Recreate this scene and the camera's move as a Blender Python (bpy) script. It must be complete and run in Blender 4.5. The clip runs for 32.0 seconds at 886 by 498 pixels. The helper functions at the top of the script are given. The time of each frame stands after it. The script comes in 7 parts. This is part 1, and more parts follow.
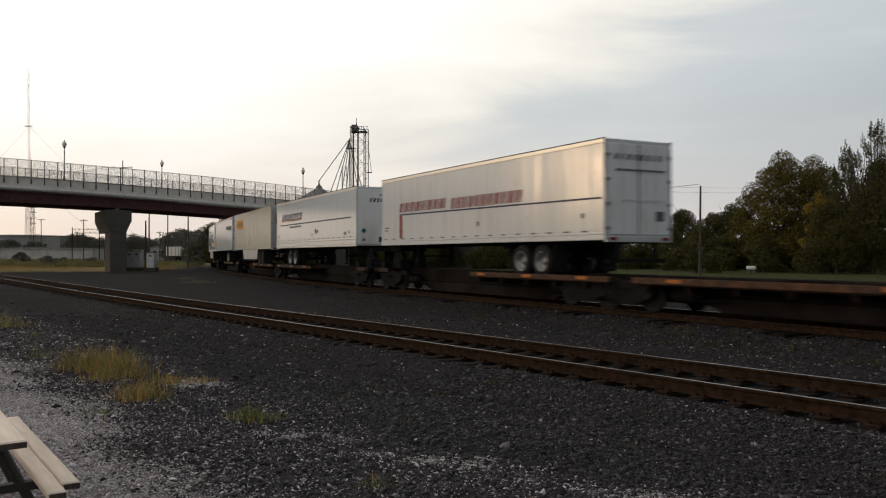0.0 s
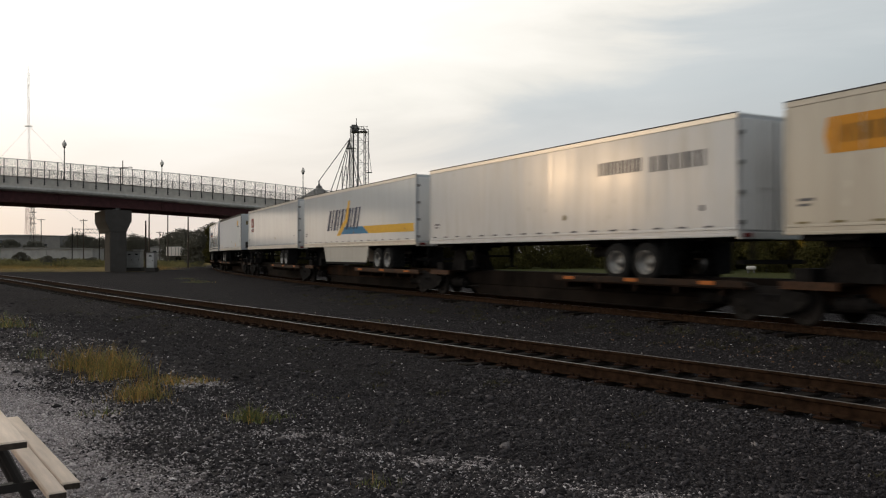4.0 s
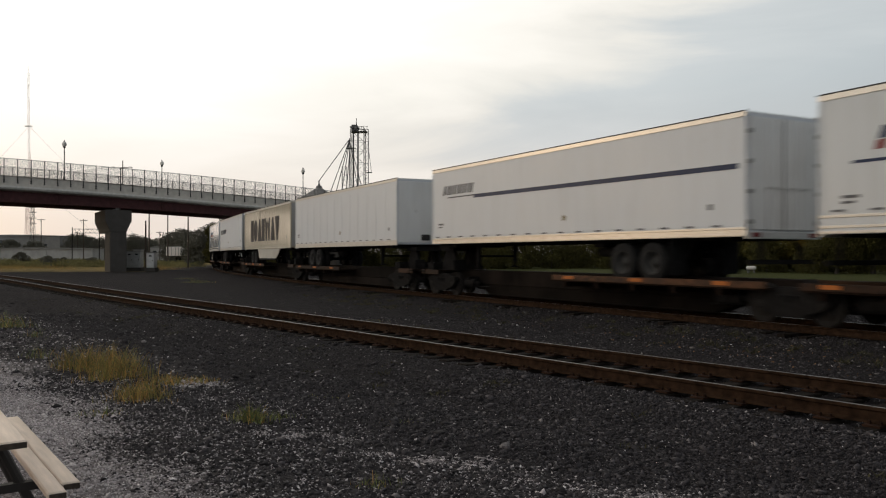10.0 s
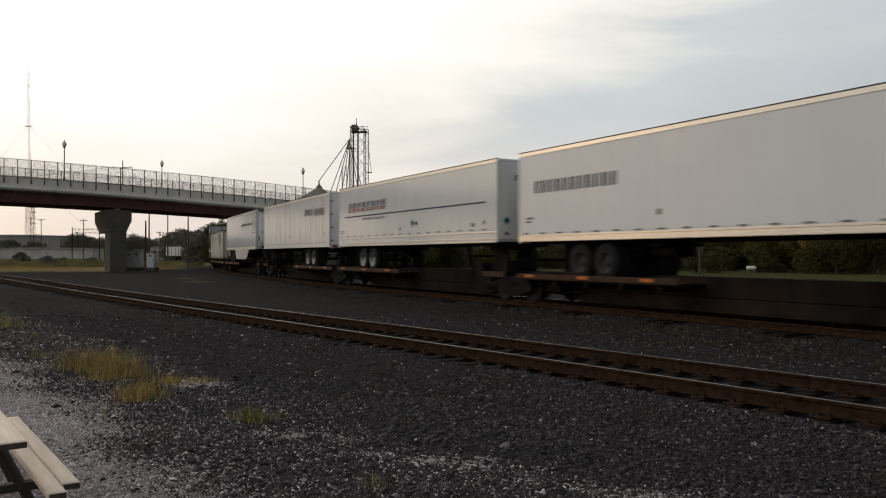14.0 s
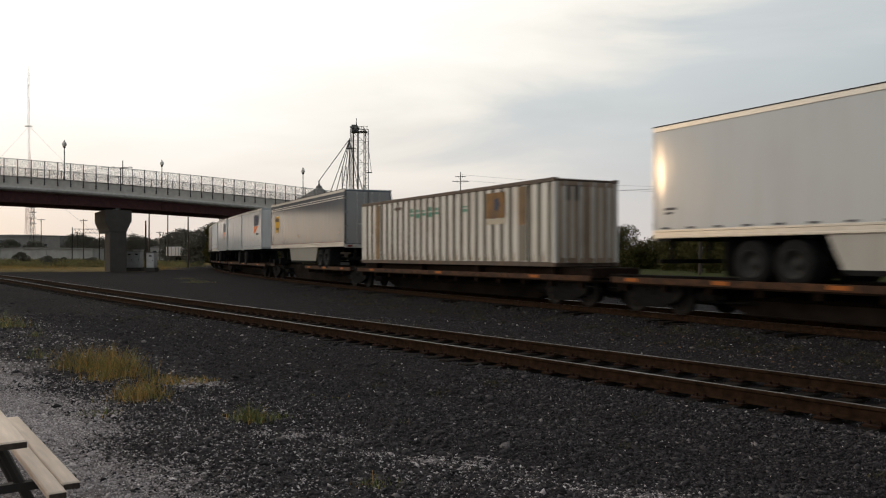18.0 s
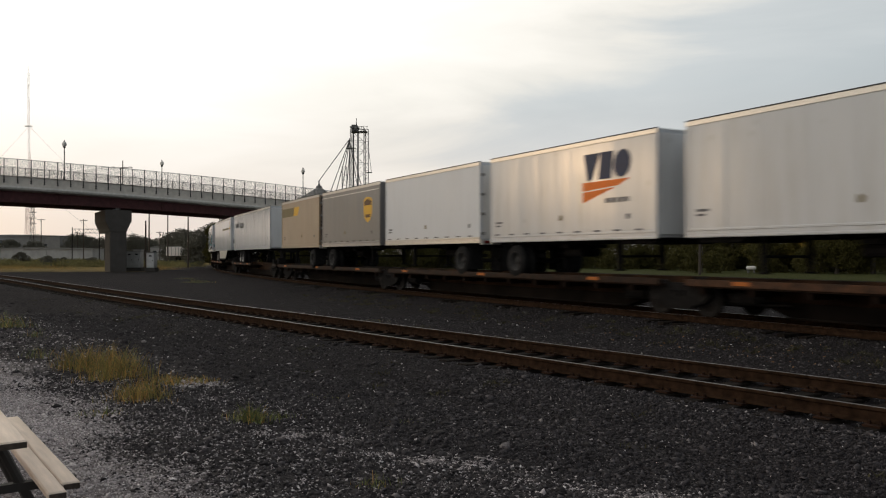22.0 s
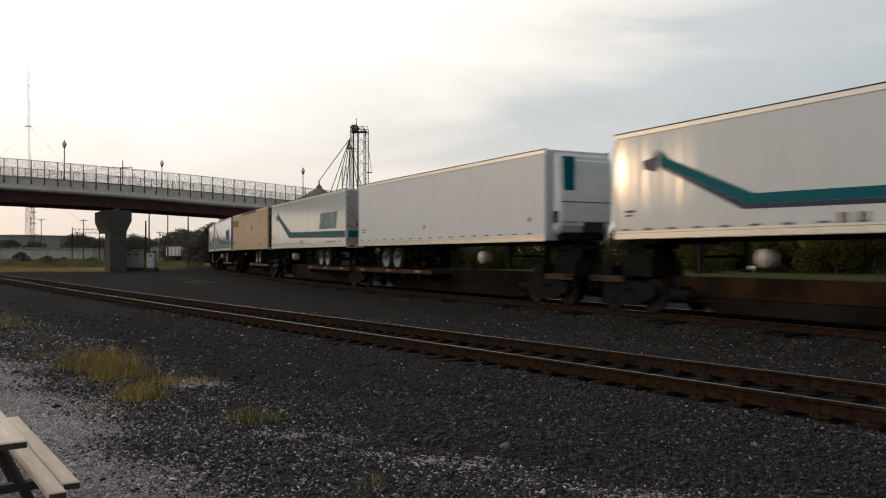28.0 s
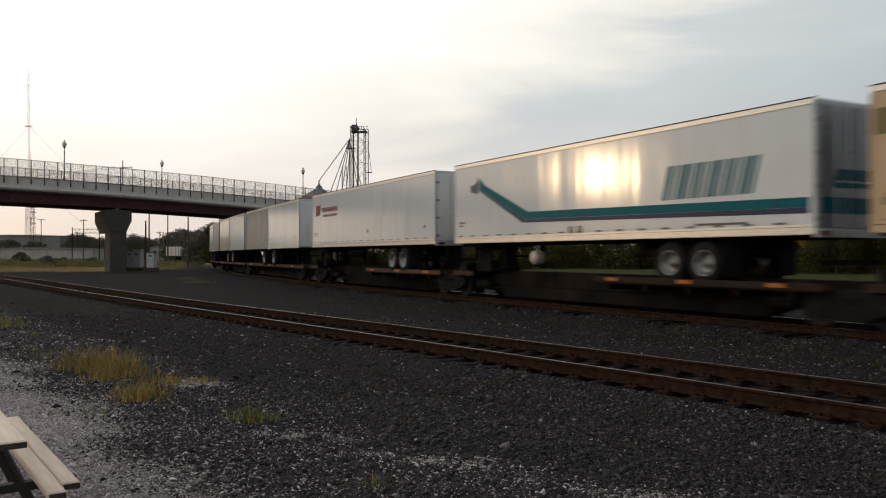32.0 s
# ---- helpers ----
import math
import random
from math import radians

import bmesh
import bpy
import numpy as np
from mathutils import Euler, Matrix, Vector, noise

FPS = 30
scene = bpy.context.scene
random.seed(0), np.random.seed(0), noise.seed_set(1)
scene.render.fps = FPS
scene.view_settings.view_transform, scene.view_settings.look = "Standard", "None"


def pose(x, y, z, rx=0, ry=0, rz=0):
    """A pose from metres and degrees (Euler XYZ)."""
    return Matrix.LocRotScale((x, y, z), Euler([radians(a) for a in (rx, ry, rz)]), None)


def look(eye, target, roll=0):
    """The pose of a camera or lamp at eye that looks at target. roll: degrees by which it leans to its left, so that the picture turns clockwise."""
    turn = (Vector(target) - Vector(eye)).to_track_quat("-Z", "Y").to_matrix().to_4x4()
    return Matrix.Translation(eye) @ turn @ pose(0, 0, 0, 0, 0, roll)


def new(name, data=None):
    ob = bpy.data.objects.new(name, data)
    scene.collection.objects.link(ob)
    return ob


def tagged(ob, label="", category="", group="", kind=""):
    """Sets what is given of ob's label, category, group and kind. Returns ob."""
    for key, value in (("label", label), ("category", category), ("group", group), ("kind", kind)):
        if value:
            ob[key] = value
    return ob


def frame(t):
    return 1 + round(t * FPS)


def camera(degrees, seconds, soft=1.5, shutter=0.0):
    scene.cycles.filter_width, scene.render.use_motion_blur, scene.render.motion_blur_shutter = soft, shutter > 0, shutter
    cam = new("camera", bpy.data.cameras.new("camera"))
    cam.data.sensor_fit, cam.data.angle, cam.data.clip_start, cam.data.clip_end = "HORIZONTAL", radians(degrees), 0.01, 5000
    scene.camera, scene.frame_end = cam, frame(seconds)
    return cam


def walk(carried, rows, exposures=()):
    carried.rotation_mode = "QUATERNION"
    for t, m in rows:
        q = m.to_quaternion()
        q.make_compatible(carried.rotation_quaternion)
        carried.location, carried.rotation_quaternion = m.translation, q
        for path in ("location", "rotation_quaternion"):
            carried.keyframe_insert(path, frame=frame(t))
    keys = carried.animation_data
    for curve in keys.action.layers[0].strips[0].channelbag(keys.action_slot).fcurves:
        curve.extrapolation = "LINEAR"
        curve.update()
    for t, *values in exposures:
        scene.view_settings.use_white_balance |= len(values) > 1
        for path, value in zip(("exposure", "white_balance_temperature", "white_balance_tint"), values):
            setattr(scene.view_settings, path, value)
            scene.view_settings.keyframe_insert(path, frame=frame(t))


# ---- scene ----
# ---------------------------------------------------------------- camera: it stands still
RAIL_TOP = 0.20
EYE = (0.0, 0.0, RAIL_TOP + 1.60)
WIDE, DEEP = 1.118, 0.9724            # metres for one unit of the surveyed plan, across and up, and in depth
cam = camera(56.30, 32.0, soft=1.15, shutter=0.5)
STILL = look(EYE, (0.0, 100.0, EYE[2] + 0.75), 0.0)
walk(cam, [(0.0, STILL), (32.0, STILL)])

# ---------------------------------------------------------------- sky and sun
SUN_AZ, SUN_EL = radians(-67.3), radians(5.6)
SUN_DIR = Vector((math.sin(SUN_AZ) * math.cos(SUN_EL), math.cos(SUN_AZ) * math.cos(SUN_EL), math.sin(SUN_EL)))


def node(tree, kind, operation=""):
    n = tree.nodes.new(kind)
    if operation:
        n.operation = operation
    return n


def ramp(tree, fac, stops):
    n = tree.nodes.new("ShaderNodeValToRGB")
    els = n.color_ramp.elements
    while len(els) < len(stops):
        els.new(0.5)
    for e, (p, c) in zip(els, stops):
        e.position = p
        e.color = (*c, 1.0) if len(c) == 3 else c
    tree.links.new(fac, n.inputs[0])
    return n.outputs[0]


def arith(tree, op, a, b=None, clamp=False, c=None):
    n = tree.nodes.new("ShaderNodeMath")
    n.operation, n.use_clamp = op, clamp
    for i, v in enumerate((a, b, c)):
        if v is None:
            continue
        if isinstance(v, (int, float)):
            n.inputs[i].default_value = v
        else:
            tree.links.new(v, n.inputs[i])
    return n.outputs[0]


def mixed(tree, fac, a, b, mode="MIX"):
    n = tree.nodes.new("ShaderNodeMix")
    n.data_type, n.blend_type = "RGBA", mode
    for slot, v in ((0, fac), (6, a), (7, b)):
        if isinstance(v, (int, float)):
            n.inputs[slot].default_value = v
        elif isinstance(v, (tuple, list)):
            n.inputs[slot].default_value = (*v, 1.0) if len(v) == 3 else v
        else:
            tree.links.new(v, n.inputs[slot])
    return n.outputs[2]


def build_world():
    w = bpy.data.worlds.new("evening_sky")
    w.use_nodes = True
    scene.world = w
    t = w.node_tree
    t.nodes.clear()
    out = node(t, "ShaderNodeOutputWorld")
    bg = node(t, "ShaderNodeBackground")
    sky = node(t, "ShaderNodeTexSky")
    sky.sky_type, sky.sun_disc, sky.sun_elevation, sky.sun_rotation = "NISHITA", False, SUN_EL, SUN_AZ
    sky.altitude, sky.dust_density = 200.0, 3.0
    tc = node(t, "ShaderNodeTexCoord")
    way = tc.outputs["Generated"]
    dot = node(t, "ShaderNodeVectorMath", operation="DOT_PRODUCT")
    dot.inputs[1].default_value = SUN_DIR
    t.links.new(way, dot.inputs[0])
    sep = node(t, "ShaderNodeSeparateXYZ")
    t.links.new(way, sep.inputs[0])
    # a veil of high cloud: streaks that thin out away from the sun
    mp = node(t, "ShaderNodeMapping")
    mp.inputs["Rotation"].default_value = (0.0, radians(-24), radians(8))
    mp.inputs["Scale"].default_value = (1.5, 1.1, 7.0)
    t.links.new(way, mp.inputs[0])
    nz = node(t, "ShaderNodeTexNoise")
    nz.inputs["Scale"].default_value, nz.inputs["Detail"].default_value = 1.7, 6.0
    nz.inputs["Roughness"].default_value, nz.inputs["Distortion"].default_value = 0.52, 0.5
    t.links.new(mp.outputs[0], nz.inputs["Vector"])
    cl = arith(t, "SUBTRACT", nz.outputs[0], 0.5)
    near_sun = arith(t, "MULTIPLY_ADD", dot.outputs["Value"], 0.83, c=0.189)
    lift = arith(t, "MINIMUM", arith(t, "MAXIMUM", sep.outputs[2], 0.0), 0.31)
    d = arith(t, "MULTIPLY_ADD", lift, 1.3, c=near_sun)
    d = arith(t, "MULTIPLY_ADD", cl, 0.55, c=d)
    d = arith(t, "MULTIPLY_ADD", d, 1 / 2.4, c=1 / 2.4)

    def at(v):
        return (v + 1) / 2.4
    col = ramp(t, d, [(0.0, (0.12, 0.135, 0.16)), (at(-0.25), (0.215, 0.24, 0.27)), (at(0.15), (0.46, 0.505, 0.53)), (at(0.46), (0.575, 0.62, 0.64)),
                      (at(0.59), (0.67, 0.705, 0.715)), (at(0.69), (0.88, 0.855, 0.795)), (at(0.77), (0.97, 0.935, 0.865)), (at(0.95), (1.0, 0.975, 0.925)), (1.0, (1.0, 0.945, 0.82))])
    gain = ramp(t, d, [(0.0, (0.5,) * 3), (at(0.6), (0.5,) * 3), (at(0.8), (0.55,) * 3), (at(1.1), (0.66,) * 3), (1.0, (0.9,) * 3)])
    gain = arith(t, "MULTIPLY", gain, 2.0)
    # haze low over the ground: dull pink towards the sun, grey elsewhere
    low = ramp(t, arith(t, "MULTIPLY", sep.outputs[2], 4.35, True), [(0.0, (1.0,) * 3), (0.16, (0.8,) * 3), (0.45, (0.35,) * 3), (0.85, (0.0,) * 3)])
    hazecol = ramp(t, arith(t, "MULTIPLY_ADD", near_sun, 0.5, c=0.5), [(0.2, (0.24, 0.25, 0.27)), (0.46, (0.63, 0.605, 0.60)), (0.7, (0.76, 0.695, 0.66)), (0.88, (0.90, 0.78, 0.70)), (0.98, (1.12, 0.85, 0.60))])
    # the unseen sky overhead is dimmed to lower the light on the ground
    thick = ramp(t, sep.outputs[2], [(0.31, (1.0,) * 3), (0.72, (0.66,) * 3)])
    veil = mixed(t, low, mixed(t, 1.0, mixed(t, 1.0, col, gain, "MULTIPLY"), thick, "MULTIPLY"), hazecol)
    both = mixed(t, 0.92, mixed(t, 1.0, sky.outputs[0], (0.12, 0.12, 0.12), "MULTIPLY"), veil)
    t.links.new(both, bg.inputs[0])
    bg.inputs[1].default_value = 1.0
    t.links.new(bg.outputs[0], out.inputs[0])


build_world()
sun_data = bpy.data.lights.new("sun", "SUN")
sun_data.energy, sun_data.angle, sun_data.color = 0.14, radians(2.4), (1.0, 0.66, 0.36)
sun = new("sun", sun_data)
sun.matrix_world = look(SUN_DIR * 300, (0, 0, 0))
scene.view_settings.exposure = 0.0


# ---------------------------------------------------------------- materials
def material(name, color, rough=0.6, metal=0.0, spread=0.12, scale=6.0, bump=0.15, bump_scale=60.0, dirt=None,
             dirt_amount=0.35, dirt_scale=1.3, island=0.0, per_object=0.0, spec=0.5, stretch=(1, 1, 1)):
    """Two scales of variation in the colour, fine relief, and patches of dirt."""
    m = bpy.data.materials.new(name)
    m.use_nodes = True
    t = m.node_tree
    bs = t.nodes["Principled BSDF"]
    tc = node(t, "ShaderNodeTexCoord")
    mp = node(t, "ShaderNodeMapping")
    mp.inputs["Scale"].default_value = stretch
    t.links.new(tc.outputs["Object"], mp.inputs[0])
    v = mp.outputs[0]
    fine = node(t, "ShaderNodeTexNoise")
    fine.inputs["Scale"].default_value, fine.inputs["Detail"].default_value = scale, 6.0
    t.links.new(v, fine.inputs["Vector"])
    lo = tuple(max(0.0, c * (1 - spread * 2)) for c in color)
    hi = tuple(min(1.0, c * (1 + spread * 2)) for c in color)
    c = ramp(t, fine.outputs[0], [(0.3, lo), (0.7, hi)])
    if dirt:
        big = node(t, "ShaderNodeTexNoise")
        big.inputs["Scale"].default_value, big.inputs["Detail"].default_value = dirt_scale, 8.0
        big.inputs["Roughness"].default_value = 0.65
        t.links.new(v, big.inputs["Vector"])
        f = ramp(t, big.outputs[0], [(0.45, (0, 0, 0)), (0.75, (dirt_amount,) * 3)])
        c = mixed(t, f, c, dirt)
    if island:
        g = node(t, "ShaderNodeNewGeometry")
        f = arith(t, "MULTIPLY_ADD", g.outputs["Random Per Island"], island * 2, c=1 - island)
        c = mixed(t, 1.0, c, f, "MULTIPLY")
    if per_object:
        g = node(t, "ShaderNodeObjectInfo")
        f = arith(t, "MULTIPLY_ADD", g.outputs["Random"], per_object * 2, c=1 - per_object)
        c = mixed(t, 1.0, c, f, "MULTIPLY")
    t.links.new(c, bs.inputs["Base Color"])
    bs.inputs["Metallic"].default_value = metal
    r = arith(t, "MULTIPLY_ADD", fine.outputs[0], 0.25, c=max(0.02, rough - 0.125))
    t.links.new(r, bs.inputs["Roughness"])
    bs.inputs["Specular IOR Level"].default_value = spec
    if bump:
        bn = node(t, "ShaderNodeTexNoise")
        bn.inputs["Scale"].default_value, bn.inputs["Detail"].default_value = bump_scale, 4.0
        t.links.new(v, bn.inputs["Vector"])
        bu = node(t, "ShaderNodeBump")
        bu.inputs["Strength"].default_value, bu.inputs["Distance"].default_value = bump, 0.02
        t.links.new(bn.outputs[0], bu.inputs["Height"])
        t.links.new(bu.outputs[0], bs.inputs["Normal"])
    return m


def trailer_paint(name, color, rough=0.3, waves=0.0, dirt=(0.22, 0.18, 0.13), amount=0.3, metal=0.0, spec=0.5):
    """Painted sheet: faint vertical panel ripples, rain streaks, road dirt low down in blotches."""
    m = bpy.data.materials.new(name)
    m.use_nodes = True
    t = m.node_tree
    bs = t.nodes["Principled BSDF"]
    tc = node(t, "ShaderNodeTexCoord")
    v = tc.outputs["Object"]
    mp = node(t, "ShaderNodeMapping")
    mp.inputs["Scale"].default_value = (2.2, 1.0, 0.22)
    info = node(t, "ShaderNodeObjectInfo")
    shift = node(t, "ShaderNodeVectorMath", operation="ADD")
    t.links.new(v, shift.inputs[0])
    t.links.new(arith(t, "MULTIPLY", info.outputs["Random"], 40.0), shift.inputs[1])
    t.links.new(shift.outputs[0], mp.inputs[0])
    streak = node(t, "ShaderNodeTexNoise")
    streak.inputs["Scale"].default_value, streak.inputs["Detail"].default_value = 1.6, 7.0
    t.links.new(mp.outputs[0], streak.inputs["Vector"])
    blot = node(t, "ShaderNodeTexNoise")
    blot.inputs["Scale"].default_value, blot.inputs["Detail"].default_value = 0.7, 8.0
    t.links.new(shift.outputs[0], blot.inputs["Vector"])
    f = arith(t, "MULTIPLY", ramp(t, streak.outputs[0], [(0.42, (0,) * 3), (0.78, (1,) * 3)]),
              ramp(t, blot.outputs[0], [(0.35, (0.2,) * 3), (0.75, (1,) * 3)]))
    c = mixed(t, arith(t, "MULTIPLY", f, amount), color, dirt)
    spots = node(t, "ShaderNodeTexVoronoi")
    spots.inputs["Scale"].default_value = 1.1
    t.links.new(shift.outputs[0], spots.inputs["Vector"])
    sp = ramp(t, spots.outputs["Distance"], [(0.05, (0.35 * amount,) * 3), (0.12, (0.0,) * 3)])
    c = mixed(t, sp, c, (0.16, 0.14, 0.12))
    t.links.new(c, bs.inputs["Base Color"])
    bs.inputs["Metallic"].default_value = metal
    r = arith(t, "MULTIPLY_ADD", blot.outputs[0], 0.16, c=rough - 0.08)
    t.links.new(r, bs.inputs["Roughness"])
    # sheets between the posts bulge a little, so reflections break into upright streaks
    sx = node(t, "ShaderNodeSeparateXYZ")
    t.links.new(v, sx.inputs[0])
    wave = arith(t, "SINE", arith(t, "MULTIPLY", sx.outputs[0], 2 * math.pi / 0.61))
    soft = node(t, "ShaderNodeTexNoise")
    soft.inputs["Scale"].default_value, soft.inputs["Detail"].default_value = 1.5, 2.0
    upright = node(t, "ShaderNodeMapping")
    upright.inputs["Scale"].default_value = (1.0, 1.0, 0.10)
    t.links.new(shift.outputs[0], upright.inputs[0])
    t.links.new(upright.outputs[0], soft.inputs["Vector"])
    hgt = arith(t, "ADD", arith(t, "MULTIPLY", wave, 0.05 + waves), arith(t, "MULTIPLY", soft.outputs[0], 3.4))
    # each sheet sits at its own slight tilt between the seams
    place = arith(t, "DIVIDE", sx.outputs[0], 1.22)
    pick = node(t, "ShaderNodeTexWhiteNoise")
    pick.noise_dimensions = "1D"
    t.links.new(arith(t, "MULTIPLY_ADD", info.outputs["Random"], 57.0, c=arith(t, "FLOOR", place)), pick.inputs["W"])
    tilt = node(t, "ShaderNodeSeparateColor")
    t.links.new(pick.outputs["Color"], tilt.inputs[0])
    along = arith(t, "MULTIPLY", arith(t, "SUBTRACT", tilt.outputs[0], 0.5), arith(t, "MULTIPLY", arith(t, "SUBTRACT", arith(t, "FRACT", place), 0.5), 9.0))
    hgt = arith(t, "ADD", hgt, along)
    bs.inputs["Specular IOR Level"].default_value = spec
    bu = node(t, "ShaderNodeBump")
    bu.inputs["Strength"].default_value, bu.inputs["Distance"].default_value = 0.5, 0.006
    t.links.new(hgt, bu.inputs["Height"])
    t.links.new(bu.outputs[0], bs.inputs["Normal"])
    return m


def plain(name, color, rough=0.5, metal=0.0, spec=0.12):
    return material(name, color, rough, metal, spread=0.05, scale=9.0, bump=0.03, spec=spec)


WHITE = trailer_paint("white_trailer_paint", (0.50, 0.525, 0.555), 0.13, amount=0.22)
MATTE_WHITE = trailer_paint("matte_white_paint", (0.53, 0.555, 0.595), 0.40, -0.015, amount=0.16)
DULL_WHITE = trailer_paint("weathered_white_paint", (0.475, 0.49, 0.515), 0.20, 0.0, amount=0.5)
CREAM = trailer_paint("cream_trailer_paint", (0.455, 0.415, 0.335), 0.17, 0.1, amount=0.4)
BEIGE = trailer_paint("grey_beige_trailer_paint", (0.43, 0.395, 0.34), 0.24, 0.15, amount=0.45)
TAN = trailer_paint("tan_trailer_paint", (0.41, 0.270, 0.155), 0.36, amount=0.6)
GREY = trailer_paint("grey_brown_trailer_paint", (0.112, 0.128, 0.152), 0.13, -0.02, amount=0.35)
PUP_TAN = trailer_paint("faded_tan_trailer_paint", (0.29, 0.215, 0.145), 0.36, amount=0.6)
PUP_BROWN = trailer_paint("faded_brown_trailer_paint", (0.128, 0.129, 0.135), 0.32, amount=0.4)
SKIRT = trailer_paint("pale_skirt_paint", (0.40, 0.385, 0.36), 0.45, amount=0.5)
ALU = material("dull_aluminium", (0.55, 0.55, 0.54), 0.42, 0.6, 0.08, dirt=(0.2, 0.18, 0.15))
BRIGHT_ALU = material("polished_wheel_rim", (0.20, 0.196, 0.192), 0.38, 0.6, 0.06)
TANK_PAINT = material("dirty_tank_paint", (0.42, 0.36, 0.31), 0.4, 0.0, 0.15, dirt=(0.08, 0.06, 0.05))
DARK_BOARD_END = material("dark_board_end", (0.06, 0.045, 0.035), 0.9, 0.0, 0.2, 30.0, 0.3)
DULL_RIM = material("dull_wheel_rim", (0.035, 0.034, 0.033), 0.65, 0.1, 0.1, spec=0.2)
STEEL_DOOR = material("stainless_door_sheet", (0.34, 0.34, 0.35), 0.32, 0.85, 0.06, dirt=(0.12, 0.11, 0.10))
SKIRT_GREY = trailer_paint("grey_skirt_paint", (0.20, 0.195, 0.18), 0.45, amount=0.5)
RAIL_ALU = material("bright_aluminium_rail", (0.50, 0.485, 0.46), 0.33, 0.5, 0.06, 4.0, 0.02)
DOOR_GREY = trailer_paint("grey_door_paint", (0.30, 0.30, 0.30), 0.35)
DARK_TRIM = plain("dark_trim", (0.035, 0.034, 0.034), 0.5)
# the train's dark underside: shade is put into these near-black base colours
BLACK_STEEL = material("near_black_steel", (0.013, 0.0122, 0.0122), 0.9, 0.0, 0.2, dirt=(0.019, 0.016, 0.0145), spec=0.03)
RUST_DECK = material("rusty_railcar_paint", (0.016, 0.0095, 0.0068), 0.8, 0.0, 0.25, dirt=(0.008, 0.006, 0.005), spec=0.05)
ORANGE_SILL = material("orange_brown_railcar_paint", (0.046, 0.0205, 0.0095), 0.75, 0.0, 0.38, dirt=(0.02, 0.012, 0.009), dirt_amount=0.9, per_object=0.6, spec=0.2)
WHEEL_STEEL = material("worn_wheel_steel", (0.018, 0.016, 0.015), 0.8, 0.0, 0.15, spec=0.06)
RUBBER = material("tyre_rubber", (0.016, 0.0155, 0.0158), 0.9, 0.0, 0.15, spec=0.06)
REFLECTOR = plain("orange_reflector", (0.37, 0.115, 0.025), 0.5)
CORNER_STEEL = material("container_frame_brown", (0.085, 0.062, 0.048), 0.7, 0.0, 0.2, 3.0, dirt=(0.16, 0.08, 0.04), dirt_amount=0.6)
RUST_SIGN = material("rusted_orange_sheet", (0.20, 0.10, 0.028), 0.7, 0.0, 0.2, 2.0, dirt=(0.07, 0.05, 0.045), dirt_amount=0.8)
# shade on the beams under the trailers is put into this near-black colour
RUST_BEAM = material("near_black_beam_paint", (0.013, 0.0098, 0.0082), 0.85, 0.0, 0.35, 1.2, dirt=(0.007, 0.006, 0.0056), dirt_amount=0.95, dirt_scale=0.5, per_object=0.4, spec=0.04)
ORANGE_BEAM = material("orange_brown_centre_beam_paint", (0.034, 0.0175, 0.0095), 0.85, 0.0, 0.35, 1.2, dirt=(0.012, 0.009, 0.008), dirt_amount=0.95, dirt_scale=0.5, per_object=0.3, spec=0.05)
# trailer ends get too little light, so their white is lightened instead
LIGHTENED_END_WHITE = trailer_paint("lightened_end_white", (0.70, 0.70, 0.70), 0.4, amount=0.5)
CONTAINER = trailer_paint("chalky_white_container_paint", (0.60, 0.585, 0.55), 0.5, dirt=(0.25, 0.12, 0.05), amount=0.75)
INK_RED = plain("dark_red_lettering", (0.17, 0.026, 0.024), 0.5)
INK_BLACK = plain("black_lettering", (0.018, 0.018, 0.022), 0.45)
INK_NAVY = plain("navy_lettering", (0.018, 0.030, 0.070), 0.4, 0.0, 0.15)
INK_TEAL = plain("teal_stripe_paint", (0.002, 0.095, 0.12), 0.4, 0.0, 0.06)
INK_BLUE = plain("blue_stripe_paint", (0.02, 0.16, 0.32), 0.35)
INK_GOLD = plain("gold_badge_paint", (0.62, 0.36, 0.04), 0.4)
INK_BROWN = plain("brown_badge_paint", (0.10, 0.05, 0.02), 0.4)
INK_ORANGE = plain("orange_paint", (0.72, 0.17, 0.025), 0.4)
INK_GREEN = plain("green_lettering", (0.10, 0.27, 0.20), 0.6)
INK_GREY = plain("grey_lettering", (0.11, 0.11, 0.118), 0.5)
INK_OLIVE = plain("olive_badge_paint", (0.165, 0.135, 0.070), 0.5)
RAIL_RUST = material("rusty_rail_side", (0.029, 0.0165, 0.0102), 0.9, 0.0, 0.25, 9.0, 0.3, 40.0, dirt=(0.011, 0.0085, 0.007), spec=0.02)
RAIL_HEAD = material("polished_rail_head", (0.16, 0.155, 0.152), 0.36, 0.8, 0.1, 3.0, 0.02, stretch=(1, 1, 1))
TIE_WOOD = material("creosoted_tie_wood", (0.014, 0.011, 0.0095), 0.95, 0.0, 0.35, 12.0, 0.6, 50.0, dirt=(0.024, 0.021, 0.019), per_object=0.3, spec=0.08)
PLATE_RUST = material("rusty_tie_plate", (0.025, 0.0125, 0.008), 0.9, 0.0, 0.25, spec=0.1)
CONCRETE = material("weathered_concrete", (0.085, 0.078, 0.072), 0.9, 0.0, 0.06, 1.0, 0.15, 30.0, dirt=(0.06, 0.055, 0.05), spec=0.08)
PALE_CONCRETE = material("pale_concrete", (0.70, 0.67, 0.63), 0.85, 0.0, 0.06, 3.0, 0.2, 30.0, dirt=(0.5, 0.48, 0.45))
GIRDER_RED = material("dark_red_girder_paint", (0.085, 0.034, 0.035), 0.7, 0.0, 0.12, 2.0, dirt=(0.05, 0.026, 0.026), spec=0.2)
